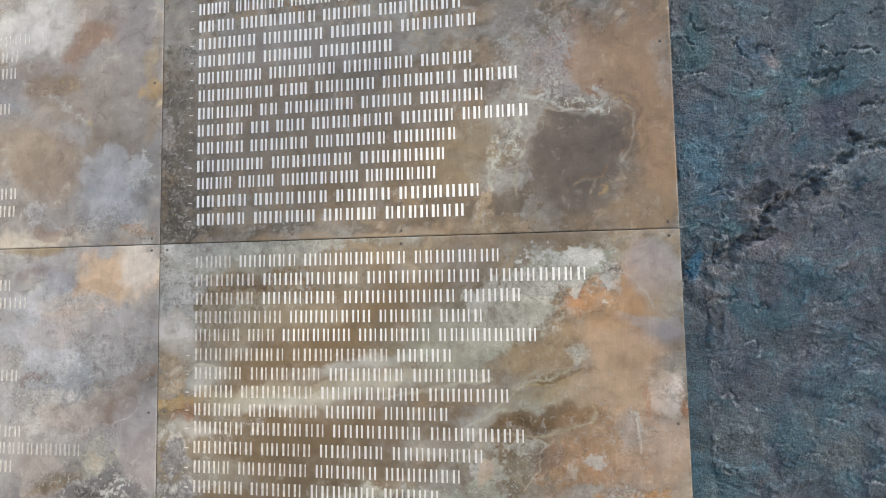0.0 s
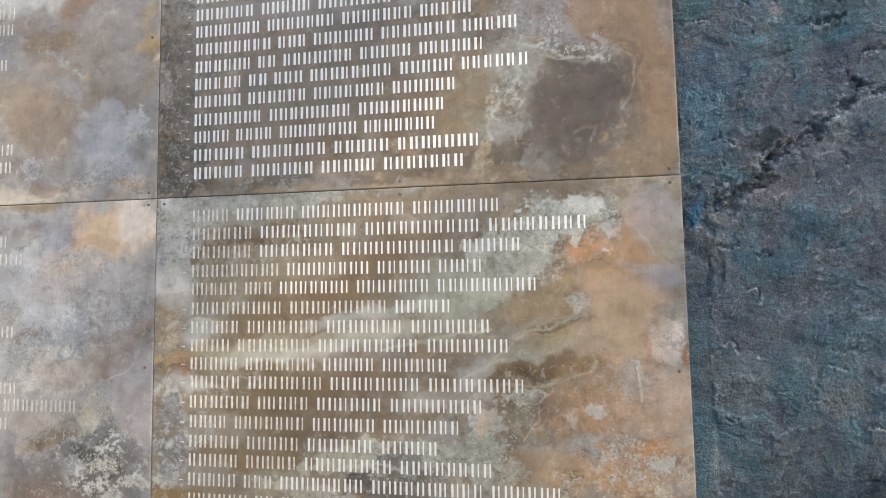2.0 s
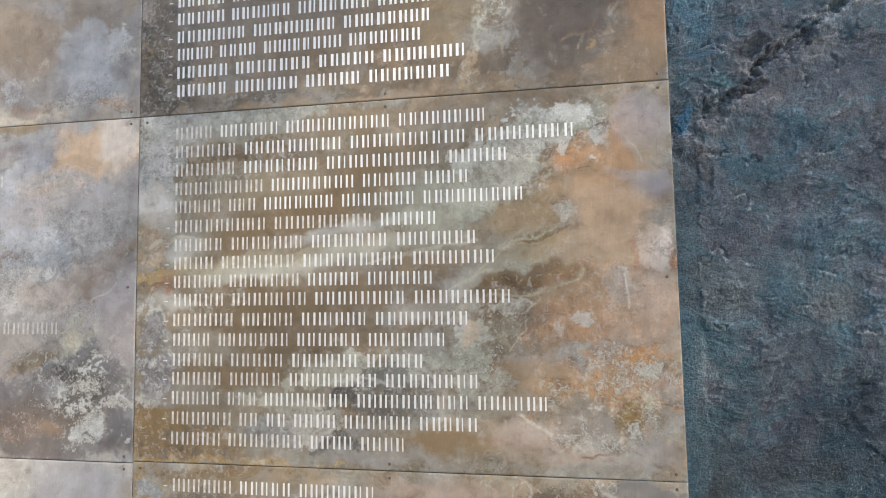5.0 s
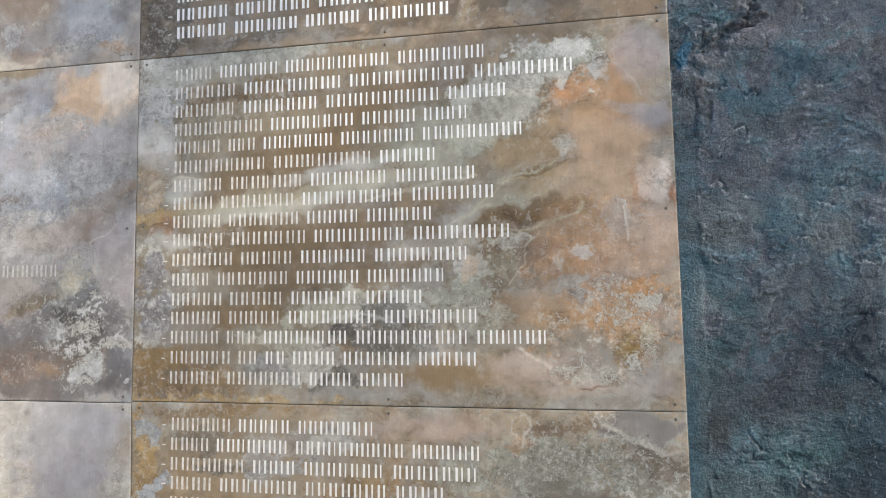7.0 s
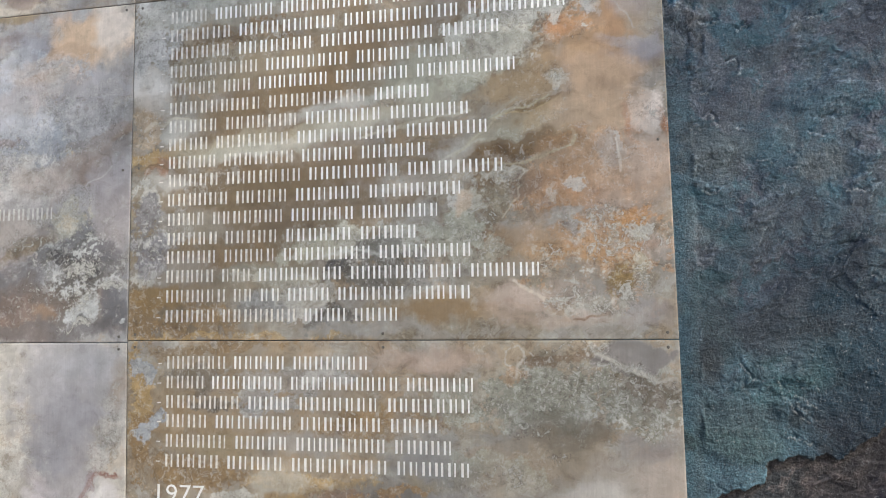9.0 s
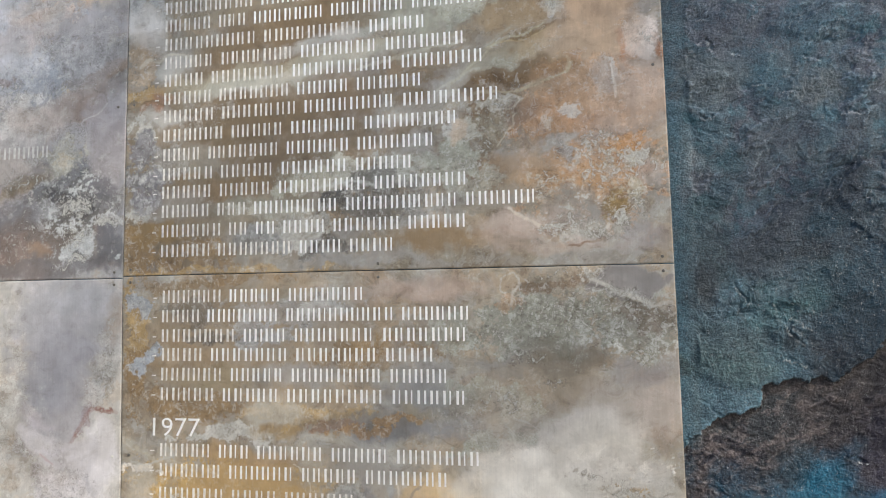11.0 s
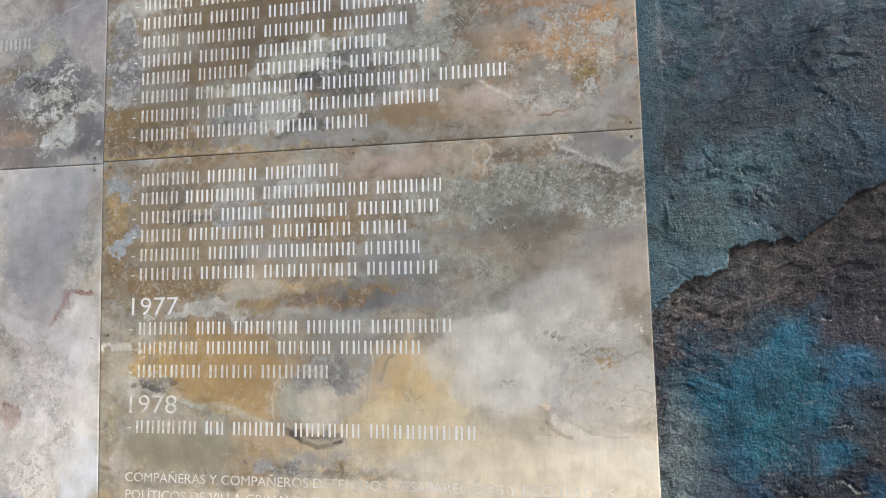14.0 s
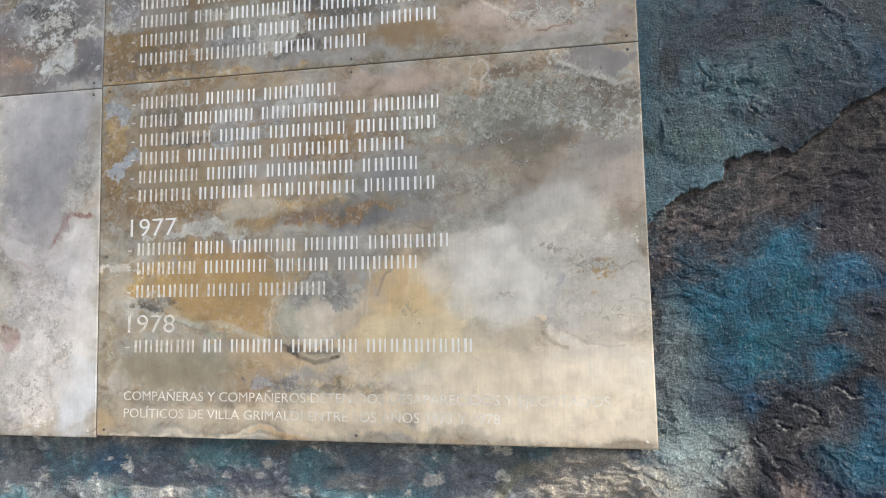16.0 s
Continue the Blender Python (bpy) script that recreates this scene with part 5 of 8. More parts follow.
def stains_lbot(p):
    p.soft(-0.116, 1.153, 0.251, 0.338, -0, PEARL, 0.35)
    p.soft(-0.114, 1.348, 0.081, 0.072, -0, HAZE, 0.85)
    p.soft(-0.127, 1.277, 0.051, 0.053, -0, SLATE, 0.60)
    p.soft(-0.075, 1.382, 0.060, 0.027, -0, BLUISH, 0.60)
    p.soft(-0.023, 1.344, 0.025, 0.071, -0, LIGHT, 0.60)
    p.flake(-0.021, 1.273, 0.016, 0.052, -0, UMBER, 0.40)
    p.flake(-0.058, 1.200, 0.008, 0.039, -40, REDRUST, 0.85)
    p.flake(-0.029, 1.216, 0.026, 0.007, -0, REDRUST, 0.80)
    p.flake(-0.137, 1.167, 0.060, 0.035, -0, LILAC, 0.50)
    p.speckle(-0.097, 1.171, 0.060, 0.035, -0, LIGHT, 0.60)
    p.speckle(-0.121, 1.136, 0.027, 0.035, -0, LILAC, 0.50)
    p.flake(-0.151, 1.028, 0.020, 0.021, -0, REDRUST, 0.70)
    p.soft(-0.054, 1.101, 0.058, 0.076, -0, WHITE, 0.70)
    p.soft(-0.021, 0.983, 0.033, 0.091, -0, STEEL, 0.95)
    p.flake(-0.118, 0.964, 0.059, 0.042, -0, WHITE, 0.60)
    p.speckle(-0.140, 1.006, 0.040, 0.025, -0, PINK, 0.50)
    p.soft(-0.077, 0.923, 0.058, 0.025, -0, CREAM, 0.60)
    p.flake(-0.136, 0.913, 0.030, 0.012, -0, LILAC, 0.70)
    p.flake(-0.330, 1.210, 0.160, 0.135, -0, LIGHT, 0.50)

def bottom_strip(p):
    p.even = 0.95
    p.wash(0.020, 0.897, 0.019, 0.014, -0, tone(192, 168, 134), 0.70)
    p.soft(0.085, 0.894, 0.037, 0.003, -0, tone(150, 145, 136), 0.60)
    p.wash(0.131, 0.890, 0.071, 0.004, -0, tone(218, 210, 196), 0.60)
    p.soft(0.237, 0.894, 0.078, 0.005, -0, tone(222, 214, 200), 0.70)
    p.wash(0.316, 0.903, 0.019, 0.008, -0, tone(220, 208, 190), 0.70)
    p.soft(0.356, 0.908, 0.050, 0.008, -0, tone(178, 162, 138), 0.60)
    p.soft(0.298, 0.893, 0.050, 0.004, -0, tone(196, 162, 116), 0.60)
    p.flake(0.406, 0.905, 0.016, 0.005, -0, tone(134, 128, 118), 0.50)
    p.wash(0.470, 0.898, 0.048, 0.006, -0, tone(208, 192, 164), 0.70)
    p.soft(0.579, 0.906, 0.030, 0.006, -0, tone(160, 154, 146), 0.50)
    p.wash(0.220, 0.911, 0.103, 0.008, -0, tone(198, 188, 170), 0.50)
    p.soft(0.084, 0.912, 0.055, 0.010, -0, tone(184, 176, 160), 0.50)
    p.vein(0.0030, tone(232, 226, 214), 0.60, [(0.034, 0.885), (0.085, 0.885), (0.131, 0.888)])
    p.vein(0.0030, tone(228, 220, 206), 0.50, [(0.158, 0.888), (0.238, 0.889), (0.289, 0.888)])
    p.vein(0.0030, tone(176, 140, 96), 0.50, [(0.281, 0.891), (0.323, 0.89)])


def more_stains_top(p):
    p.wash(0.207, 2.160, 0.193, 0.109, -0, tone(142, 132, 122), 0.55)
    p.soft(0.225, 2.259, 0.167, 0.041, -0, tone(156, 152, 150), 0.60)
    p.soft(0.130, 2.074, 0.115, 0.055, -0, tone(132, 122, 112), 0.50)
    p.soft(0.319, 2.081, 0.107, 0.053, -0, tone(136, 124, 110), 0.50)
    p.flake(-0.000, 2.137, 0.029, 0.028, -0, tone(166, 158, 154), 0.70)
    p.speckle(0.001, 2.104, 0.034, 0.056, -0, DARK, 0.50)
    p.speckle(0.007, 2.231, 0.035, 0.057, -0, UMBER, 0.50)
    p.wash(0.502, 2.074, 0.050, 0.060, -0, tone(144, 128, 104), 0.70)
    p.soft(0.444, 2.159, 0.060, 0.052, -0, tone(146, 134, 120), 0.50)
    p.soft(0.650, 2.195, 0.058, 0.048, -0, tone(156, 150, 152), 0.75)
    p.speckle(0.638, 2.203, 0.049, 0.042, -0, tone(136, 112, 100), 0.60)
    p.speckle(0.641, 2.245, 0.021, 0.011, -0, tone(134, 92, 74), 0.70)
    p.speckle(0.687, 2.199, 0.031, 0.050, -0, tone(140, 106, 88), 0.50)
    p.wash(0.734, 2.203, 0.062, 0.054, -0, tone(156, 130, 106), 0.70)
    p.wash(0.773, 2.074, 0.022, 0.080, -0, tone(162, 134, 108), 0.70)
    p.wash(0.758, 1.974, 0.038, 0.048, -0, tone(146, 124, 100), 0.60)
    p.wash(0.668, 2.073, 0.070, 0.059, -0, tone(116, 108, 102), 0.90)
    p.wash(0.658, 2.027, 0.079, 0.041, -0, tone(120, 110, 102), 0.80)
    p.speckle(0.668, 2.084, 0.055, 0.041, -0, DARK, 0.20)
    p.flake(0.702, 2.161, 0.011, 0.010, -0, tone(134, 106, 92), 0.80)
    p.speckle(0.714, 2.137, 0.017, 0.013, -0, OCHRE, 0.60)
    p.speckle(0.732, 2.121, 0.007, 0.025, -0, OCHRE, 0.35)
    p.speckle(0.705, 2.017, 0.014, 0.008, -0, OCHRE, 0.60)
    p.soft(0.525, 1.967, 0.025, 0.020, -0, tone(158, 144, 124), 0.50)
    p.speckle(0.653, 2.135, 0.056, 0.018, -15, tone(190, 192, 190), 0.70)
    p.speckle(0.558, 2.079, 0.020, 0.059, -15, tone(184, 184, 176), 0.70)
    p.speckle(0.693, 2.136, 0.020, 0.018, -0, LIGHT, 0.70)
    p.vein(0.0050, tone(182, 184, 176), 0.65, [(0.57, 2.14), (0.579, 2.107), (0.556, 2.085), (0.549, 2.06), (0.536, 2.032), (0.541, 2.014)])
    p.vein(0.0050, tone(98, 96, 94), 0.50, [(0.565, 2.133), (0.572, 2.103), (0.549, 2.079)])
    p.vein(0.0050, tone(190, 194, 192), 0.70, [(0.594, 2.151), (0.622, 2.141), (0.649, 2.124), (0.676, 2.117), (0.697, 2.129), (0.707, 2.149), (0.694, 2.16)])
    p.vein(0.0040, tone(92, 92, 92), 0.50, [(0.613, 2.133), (0.647, 2.115), (0.676, 2.108), (0.702, 2.121)])
    p.vein(0.0030, tone(132, 106, 82), 0.60, [(0.715, 2.153), (0.742, 2.141), (0.751, 2.119), (0.747, 2.099), (0.737, 2.08), (0.728, 2.06)])
    p.vein(0.0060, tone(170, 140, 112), 0.50, [(0.723, 2.158), (0.749, 2.144), (0.758, 2.117), (0.751, 2.093)])
    p.vein(0.0030, tone(196, 186, 164), 0.60, [(0.666, 2.023), (0.679, 2.029), (0.692, 2.027), (0.685, 2.008)])
    p.vein(0.0040, tone(176, 160, 132), 0.50, [(0.533, 2.009), (0.527, 1.984), (0.52, 1.966)])


def more_stains_bottom(p):
    p.even = 0.95
    p.wash(0.634, 1.253, 0.090, 0.034, -0, tone(158, 148, 134), 0.60)
    p.wash(0.650, 1.295, 0.041, 0.023, -0, tone(122, 116, 104), 0.60)
    p.wash(0.769, 1.282, 0.050, 0.020, -0, tone(150, 146, 146), 0.60)
    p.wash(0.753, 1.234, 0.078, 0.034, -0, tone(178, 170, 162), 0.70)
    p.wash(0.678, 1.206, 0.066, 0.027, 15, tone(190, 188, 184), 0.70)
    p.flake(0.595, 1.232, 0.038, 0.020, -0, tone(164, 162, 148), 0.60)
    p.flake(0.512, 1.223, 0.039, 0.021, -0, tone(152, 150, 144), 0.60)
    p.soft(0.459, 1.220, 0.029, 0.014, -0, tone(152, 138, 110), 0.50)
    p.soft(0.507, 1.199, 0.048, 0.015, -0, tone(150, 150, 152), 0.50)
    p.soft(0.359, 1.207, 0.100, 0.016, 3, tone(116, 108, 98), 0.50)
    p.flake(0.384, 1.195, 0.050, 0.010, 3, tone(160, 128, 86), 0.60)
    p.flake(0.426, 1.209, 0.049, 0.006, 5, tone(154, 120, 76), 0.60)
    p.wash(0.246, 1.215, 0.052, 0.015, 8, tone(182, 178, 168), 0.70)
    p.soft(0.255, 1.194, 0.043, 0.008, 8, tone(160, 132, 86), 0.60)
    p.wash(0.220, 1.100, 0.101, 0.044, -0, tone(176, 148, 106), 0.80)
    p.soft(0.193, 1.154, 0.080, 0.017, -0, tone(172, 142, 100), 0.60)
    p.wash(0.256, 1.044, 0.052, 0.024, -0, tone(182, 154, 114), 0.60)
    p.wash(0.036, 1.089, 0.025, 0.034, -0, tone(188, 184, 176), 0.60)
    p.flake(0.102, 1.089, 0.032, 0.007, -0, tone(112, 104, 94), 0.70)
    p.flake(0.095, 1.076, 0.013, 0.003, -5, COAL, 0.60)
    p.soft(0.066, 1.055, 0.046, 0.013, -0, tone(162, 158, 152), 0.60)
    p.soft(0.392, 1.135, 0.058, 0.035, -0, tone(146, 142, 136), 0.70)
    p.soft(0.384, 1.111, 0.010, 0.020, -0, tone(112, 110, 112), 0.50)
    p.soft(0.325, 1.132, 0.025, 0.024, -0, tone(172, 160, 142), 0.50)
    p.wash(0.321, 1.056, 0.030, 0.032, -0, tone(168, 168, 156), 0.80)
    p.wash(0.355, 1.056, 0.022, 0.033, -0, tone(206, 198, 184), 0.85)
    p.wash(0.399, 1.052, 0.028, 0.026, -0, tone(188, 174, 154), 0.70)
    p.wash(0.452, 1.099, 0.013, 0.039, -28, tone(170, 172, 178), 0.80)
    p.wash(0.150, 0.990, 0.098, 0.029, -0, tone(152, 146, 130), 0.75)
    p.wash(0.291, 0.999, 0.068, 0.018, -0, tone(186, 164, 136), 0.70)
    p.soft(0.257, 0.968, 0.052, 0.013, 5, tone(178, 158, 132), 0.60)
    p.wash(0.359, 0.972, 0.042, 0.008, 3, tone(164, 160, 162), 0.60)
    p.wash(0.386, 0.983, 0.015, 0.012, -0, tone(146, 146, 152), 0.50)
    p.flake(0.355, 1.004, 0.037, 0.009, -3, tone(84, 80, 76), 0.80)
    p.edge(0.369, 1.001, 0.022, 0.004, -3, tone(166, 160, 142), 0.80)
    p.flake(0.270, 0.959, 0.034, 0.007, -6, tone(136, 140, 150), 0.70)
    p.flake(0.244, 0.962, 0.007, 0.004, -0, COAL, 0.60)
    p.soft(0.507, 1.149, 0.047, 0.017, 10, tone(140, 138, 138), 0.60)
    p.wash(0.502, 1.087, 0.067, 0.060, -0, tone(206, 180, 140), 0.90)
    p.wash(0.466, 1.018, 0.055, 0.031, -0, tone(206, 180, 142), 0.80)
    p.wash(0.425, 1.017, 0.033, 0.020, -0, tone(204, 188, 162), 0.60)
    p.wash(0.553, 1.079, 0.031, 0.045, -0, tone(202, 184, 152), 0.70)
    p.soft(0.484, 1.072, 0.004, 0.084, -0, tone(222, 210, 188), 0.40)
    p.soft(0.506, 1.095, 0.011, 0.069, -0, tone(190, 156, 108), 0.25)
    p.wash(0.631, 1.135, 0.071, 0.037, 8, tone(204, 202, 198), 0.90)
    p.wash(0.576, 1.125, 0.021, 0.028, -15, tone(212, 210, 204), 0.95)
    p.wash(0.607, 1.086, 0.040, 0.034, -0, tone(210, 208, 202), 0.95)
    p.wash(0.660, 1.097, 0.059, 0.040, -0, tone(204, 202, 196), 0.90)
    p.wash(0.637, 1.062, 0.059, 0.010, -0, tone(208, 204, 196), 0.90)
    p.soft(0.706, 1.153, 0.101, 0.026, -0, tone(190, 186, 180), 0.60)
    p.wash(0.763, 1.100, 0.056, 0.043, -0, tone(192, 189, 182), 0.80)
    p.wash(0.747, 1.049, 0.032, 0.013, -0, tone(170, 165, 158), 0.80)
    p.wash(0.760, 1.028, 0.045, 0.013, -0, tone(182, 177, 168), 0.70)
    p.wash(0.711, 1.049, 0.014, 0.013, -0, tone(186, 184, 184), 0.70)
    p.speckle(0.625, 1.086, 0.019, 0.009, -0, OCHRE, 0.60)
    p.speckle(0.676, 1.138, 0.017, 0.007, -0, UMBER, 0.50)
    p.speckle(0.738, 1.119, 0.030, 0.015, -0, OCHRE, 0.80)
    p.speckle(0.727, 1.126, 0.025, 0.008, -0, UMBER, 0.40)
    p.speckle(0.737, 1.090, 0.029, 0.006, -0, OCHRE, 0.70)
    p.speckle(0.791, 1.093, 0.014, 0.010, -0, UMBER, 0.40)
    p.speckle(0.797, 1.057, 0.014, 0.010, -0, UMBER, 0.40)
    p.speckle(0.661, 1.131, 0.067, 0.037, -0, UMBER, 0.15)
    p.wash(0.618, 1.027, 0.081, 0.026, -0, tone(202, 192, 174), 0.80)
    p.wash(0.650, 0.979, 0.199, 0.033, -0, tone(218, 209, 193), 0.95)
    p.wash(0.745, 0.981, 0.077, 0.036, -0, tone(220, 214, 204), 0.80)
    p.wash(0.598, 0.986, 0.067, 0.030, -0, tone(214, 198, 168), 0.50)
    p.wash(0.509, 0.982, 0.047, 0.020, 18, tone(206, 202, 194), 0.85)
    p.wash(0.544, 0.994, 0.020, 0.015, -0, tone(206, 204, 196), 0.70)
    p.soft(0.453, 0.960, 0.011, 0.006, -0, BROWN, 0.50)
    p.flake(0.587, 0.958, 0.004, 0.004, -0, COAL, 0.40)
    p.wash(0.673, 1.053, 0.007, 0.007, -0, tone(232, 214, 190), 0.80)
    p.wash(0.649, 0.928, 0.185, 0.026, -0, tone(218, 209, 193), 0.90)
    p.wash(0.764, 0.921, 0.042, 0.021, -0, tone(222, 212, 196), 0.80)
    p.wash(0.425, 0.933, 0.095, 0.020, -0, tone(210, 194, 168), 0.60)
    p.wash(0.760, 0.905, 0.076, 0.017, -0, tone(218, 207, 190), 0.90)
    p.wash(0.355, 1.001, 0.028, 0.006, -3, tone(160, 154, 138), 0.80)
    p.vein(0.0030, LIGHT, 0.60, [(0.02, 1.141), (0.046, 1.135), (0.073, 1.146), (0.093, 1.154)])
    p.vein(0.0020, tone(214, 206, 188), 0.70, [(0.281, 1.146), (0.303, 1.132), (0.312, 1.12), (0.308, 1.096), (0.289, 1.08), (0.282, 1.065), (0.286, 1.04), (0.291, 1.024)])
    p.vein(0.0020, tone(206, 200, 182), 0.60, [(0.301, 1.072), (0.294, 1.052), (0.301, 1.034), (0.308, 1.024)])
    p.vein(0.0080, tone(196, 194, 182), 0.70, [(0.116, 1.082), (0.14, 1.055), (0.167, 1.047), (0.194, 1.052), (0.221, 1.046), (0.243, 1.033), (0.283, 1.022)])
    p.vein(0.0020, UMBER, 0.50, [(0.131, 1.055), (0.163, 1.041), (0.176, 1.039)])
    p.vein(0.0020, tone(212, 204, 188), 0.60, [(0.435, 1.128), (0.429, 1.095), (0.432, 1.06), (0.425, 1.039)])
    p.vein(0.0020, tone(210, 206, 194), 0.60, [(0.46, 0.967), (0.473, 0.978), (0.497, 0.987), (0.529, 0.999)])
    p.vein(0.0020, tone(150, 140, 122), 0.50, [(0.591, 1.134), (0.599, 1.12), (0.608, 1.111), (0.62, 1.12), (0.628, 1.131), (0.616, 1.129), (0.605, 1.127)])
    p.vein(0.0090, tone(180, 178, 186), 0.70, [(0.699, 1.107), (0.693, 1.086), (0.683, 1.057), (0.689, 1.045)])
    p.vein(0.0050, UMBER, 0.25, [(0.699, 1.11), (0.694, 1.093)])
    p.vein(0.0070, tone(226, 222, 214), 0.90, [(0.684, 1.042), (0.703, 1.027), (0.726, 1.012)])
    p.vein(0.0050, tone(148, 134, 116), 0.60, [(0.674, 1.033), (0.692, 1.02), (0.704, 1.015)])
    p.vein(0.0020, UMBER, 0.50, [(0.706, 1.13), (0.716, 1.121), (0.727, 1.126)])
    p.vein(0.0020, UMBER, 0.45, [(0.761, 1.124), (0.776, 1.118), (0.795, 1.125)])
    p.vein(0.0020, tone(138, 136, 134), 0.50, [(0.758, 1.086), (0.769, 1.077), (0.797, 1.08), (0.81, 1.073)])
    p.vein(0.0020, UMBER, 0.40, [(0.696, 1.048), (0.71, 1.033), (0.731, 1.018), (0.76, 1.015), (0.777, 1.014)])
    p.vein(0.0030, tone(120, 118, 122), 0.50, [(0.466, 1.13), (0.452, 1.107), (0.443, 1.087)])
    p.vein(0.0020, LIGHT, 0.50, [(0.602, 1.214), (0.625, 1.203), (0.636, 1.184)])
    p.vein(0.0020, WHITE, 0.50, [(0.609, 1.162), (0.62, 1.151), (0.636, 1.165)])
    p.vein(0.0050, tone(74, 72, 70), 0.85, [(0.305, 1.016), (0.327, 1.009), (0.357, 1.007), (0.386, 1.007), (0.389, 1.0), (0.377, 0.992), (0.349, 0.994), (0.325, 1.002), (0.308, 1.011)])


def more_stains_middle(p):
    p.flake(0.032, 1.882, 0.048, 0.072, -0, tone(186, 186, 186), 0.70)
    p.speckle(0.032, 1.882, 0.033, 0.054, -0, DARK, 0.40)
    p.soft(0.028, 1.806, 0.036, 0.023, -0, tone(218, 216, 214), 0.70)
    p.flake(0.084, 1.927, 0.096, 0.019, 8, tone(180, 180, 173), 0.60)
    p.flake(0.262, 1.940, 0.081, 0.013, 5, tone(180, 178, 170), 0.60)
    p.wash(0.369, 1.922, 0.102, 0.019, 5, tone(142, 124, 100), 0.70)
    p.flake(0.171, 1.855, 0.083, 0.027, 8, tone(158, 144, 122), 0.50)
    p.soft(0.227, 1.829, 0.080, 0.025, 8, tone(132, 110, 80), 0.60)
    p.soft(0.334, 1.814, 0.094, 0.028, 8, tone(126, 106, 80), 0.60)
    p.wash(0.245, 1.773, 0.124, 0.019, 8, tone(128, 110, 86), 0.60)
    p.soft(0.368, 1.741, 0.068, 0.016, 10, tone(166, 160, 148), 0.60)
    p.soft(0.029, 1.775, 0.029, 0.023, -0, tone(159, 135, 103), 0.60)
    p.soft(0.046, 1.695, 0.042, 0.009, 20, tone(168, 138, 96), 0.70)
    p.soft(0.061, 1.659, 0.047, 0.014, -0, tone(188, 186, 182), 0.70)
    p.flake(0.033, 1.616, 0.033, 0.025, -0, tone(110, 108, 114), 0.80)
    p.flake(0.072, 1.590, 0.038, 0.034, -0, tone(150, 150, 150), 0.50)
    p.flake(0.039, 1.556, 0.035, 0.038, -0, tone(134, 132, 138), 0.70)
    p.speckle(0.039, 1.560, 0.034, 0.043, -0, LIGHT, 0.50)
    p.wash(0.228, 1.638, 0.115, 0.022, 4, tone(120, 104, 82), 0.80)
    p.wash(0.299, 1.595, 0.111, 0.025, 10, tone(124, 108, 88), 0.75)
    p.wash(0.202, 1.546, 0.063, 0.020, 8, tone(132, 112, 86), 0.70)
    p.wash(0.128, 1.589, 0.046, 0.025, -0, tone(152, 146, 134), 0.60)
    p.soft(0.092, 1.522, 0.056, 0.022, -0, tone(152, 148, 142), 0.60)
    p.flake(0.368, 1.561, 0.067, 0.021, 10, tone(176, 174, 162), 0.80)
    p.flake(0.300, 1.550, 0.051, 0.015, 10, tone(170, 166, 150), 0.60)
    p.flake(0.435, 1.561, 0.049, 0.029, -0, tone(172, 172, 164), 0.80)
    p.flake(0.410, 1.545, 0.049, 0.032, -0, tone(98, 96, 92), 0.80)
    p.flake(0.385, 1.513, 0.058, 0.027, -0, tone(108, 104, 98), 0.70)
    p.flake(0.451, 1.529, 0.041, 0.019, -0, tone(122, 118, 112), 0.60)
    p.flake(0.247, 1.505, 0.070, 0.017, 4, tone(176, 172, 160), 0.70)
    p.flake(0.300, 1.481, 0.051, 0.017, -0, tone(178, 174, 164), 0.70)
    p.speckle(0.334, 1.497, 0.034, 0.024, -0, tone(86, 84, 82), 0.50)
    p.speckle(0.265, 1.480, 0.052, 0.016, -0, tone(86, 84, 82), 0.40)
    p.wash(0.055, 1.483, 0.056, 0.018, -0, tone(142, 118, 82), 0.80)
    p.soft(0.158, 1.488, 0.054, 0.015, -0, tone(144, 134, 118), 0.60)
    p.wash(0.504, 1.924, 0.065, 0.025, 6, tone(152, 139, 125), 0.50)
    p.flake(0.656, 1.915, 0.061, 0.021, -0, tone(186, 187, 184), 0.90)
    p.flake(0.709, 1.890, 0.012, 0.031, -0, tone(186, 187, 186), 0.80)
    p.flake(0.616, 1.874, 0.047, 0.025, 10, tone(186, 186, 180), 0.85)
    p.flake(0.552, 1.858, 0.064, 0.028, 10, tone(182, 182, 173), 0.80)
    p.flake(0.608, 1.834, 0.046, 0.027, -0, tone(180, 178, 167), 0.75)
    p.soft(0.536, 1.818, 0.071, 0.024, 10, tone(169, 167, 159), 0.60)
    p.flake(0.711, 1.897, 0.009, 0.004, -0, DARK, 0.80)
    p.speckle(0.706, 1.908, 0.011, 0.008, -0, UMBER, 0.60)
    p.speckle(0.545, 1.879, 0.048, 0.021, -0, UMBER, 0.35)
    p.soft(0.678, 1.853, 0.033, 0.021, 10, tone(201, 159, 122), 0.80)
    p.soft(0.666, 1.850, 0.016, 0.013, -0, tone(195, 146, 106), 0.60)
    p.flake(0.639, 1.852, 0.008, 0.011, -0, UMBER, 0.60)
    p.flake(0.690, 1.847, 0.005, 0.007, -0, tone(216, 216, 207), 0.90)
    p.soft(0.731, 1.865, 0.030, 0.036, -0, tone(188, 154, 122), 0.60)
    p.wash(0.762, 1.902, 0.037, 0.039, -0, tone(178, 167, 167), 0.60)
    p.wash(0.767, 1.815, 0.033, 0.018, 8, tone(165, 162, 166), 0.70)
    p.wash(0.734, 1.825, 0.022, 0.010, -0, tone(178, 169, 169), 0.60)
    p.soft(0.707, 1.792, 0.052, 0.031, -0, tone(197, 163, 129), 0.60)
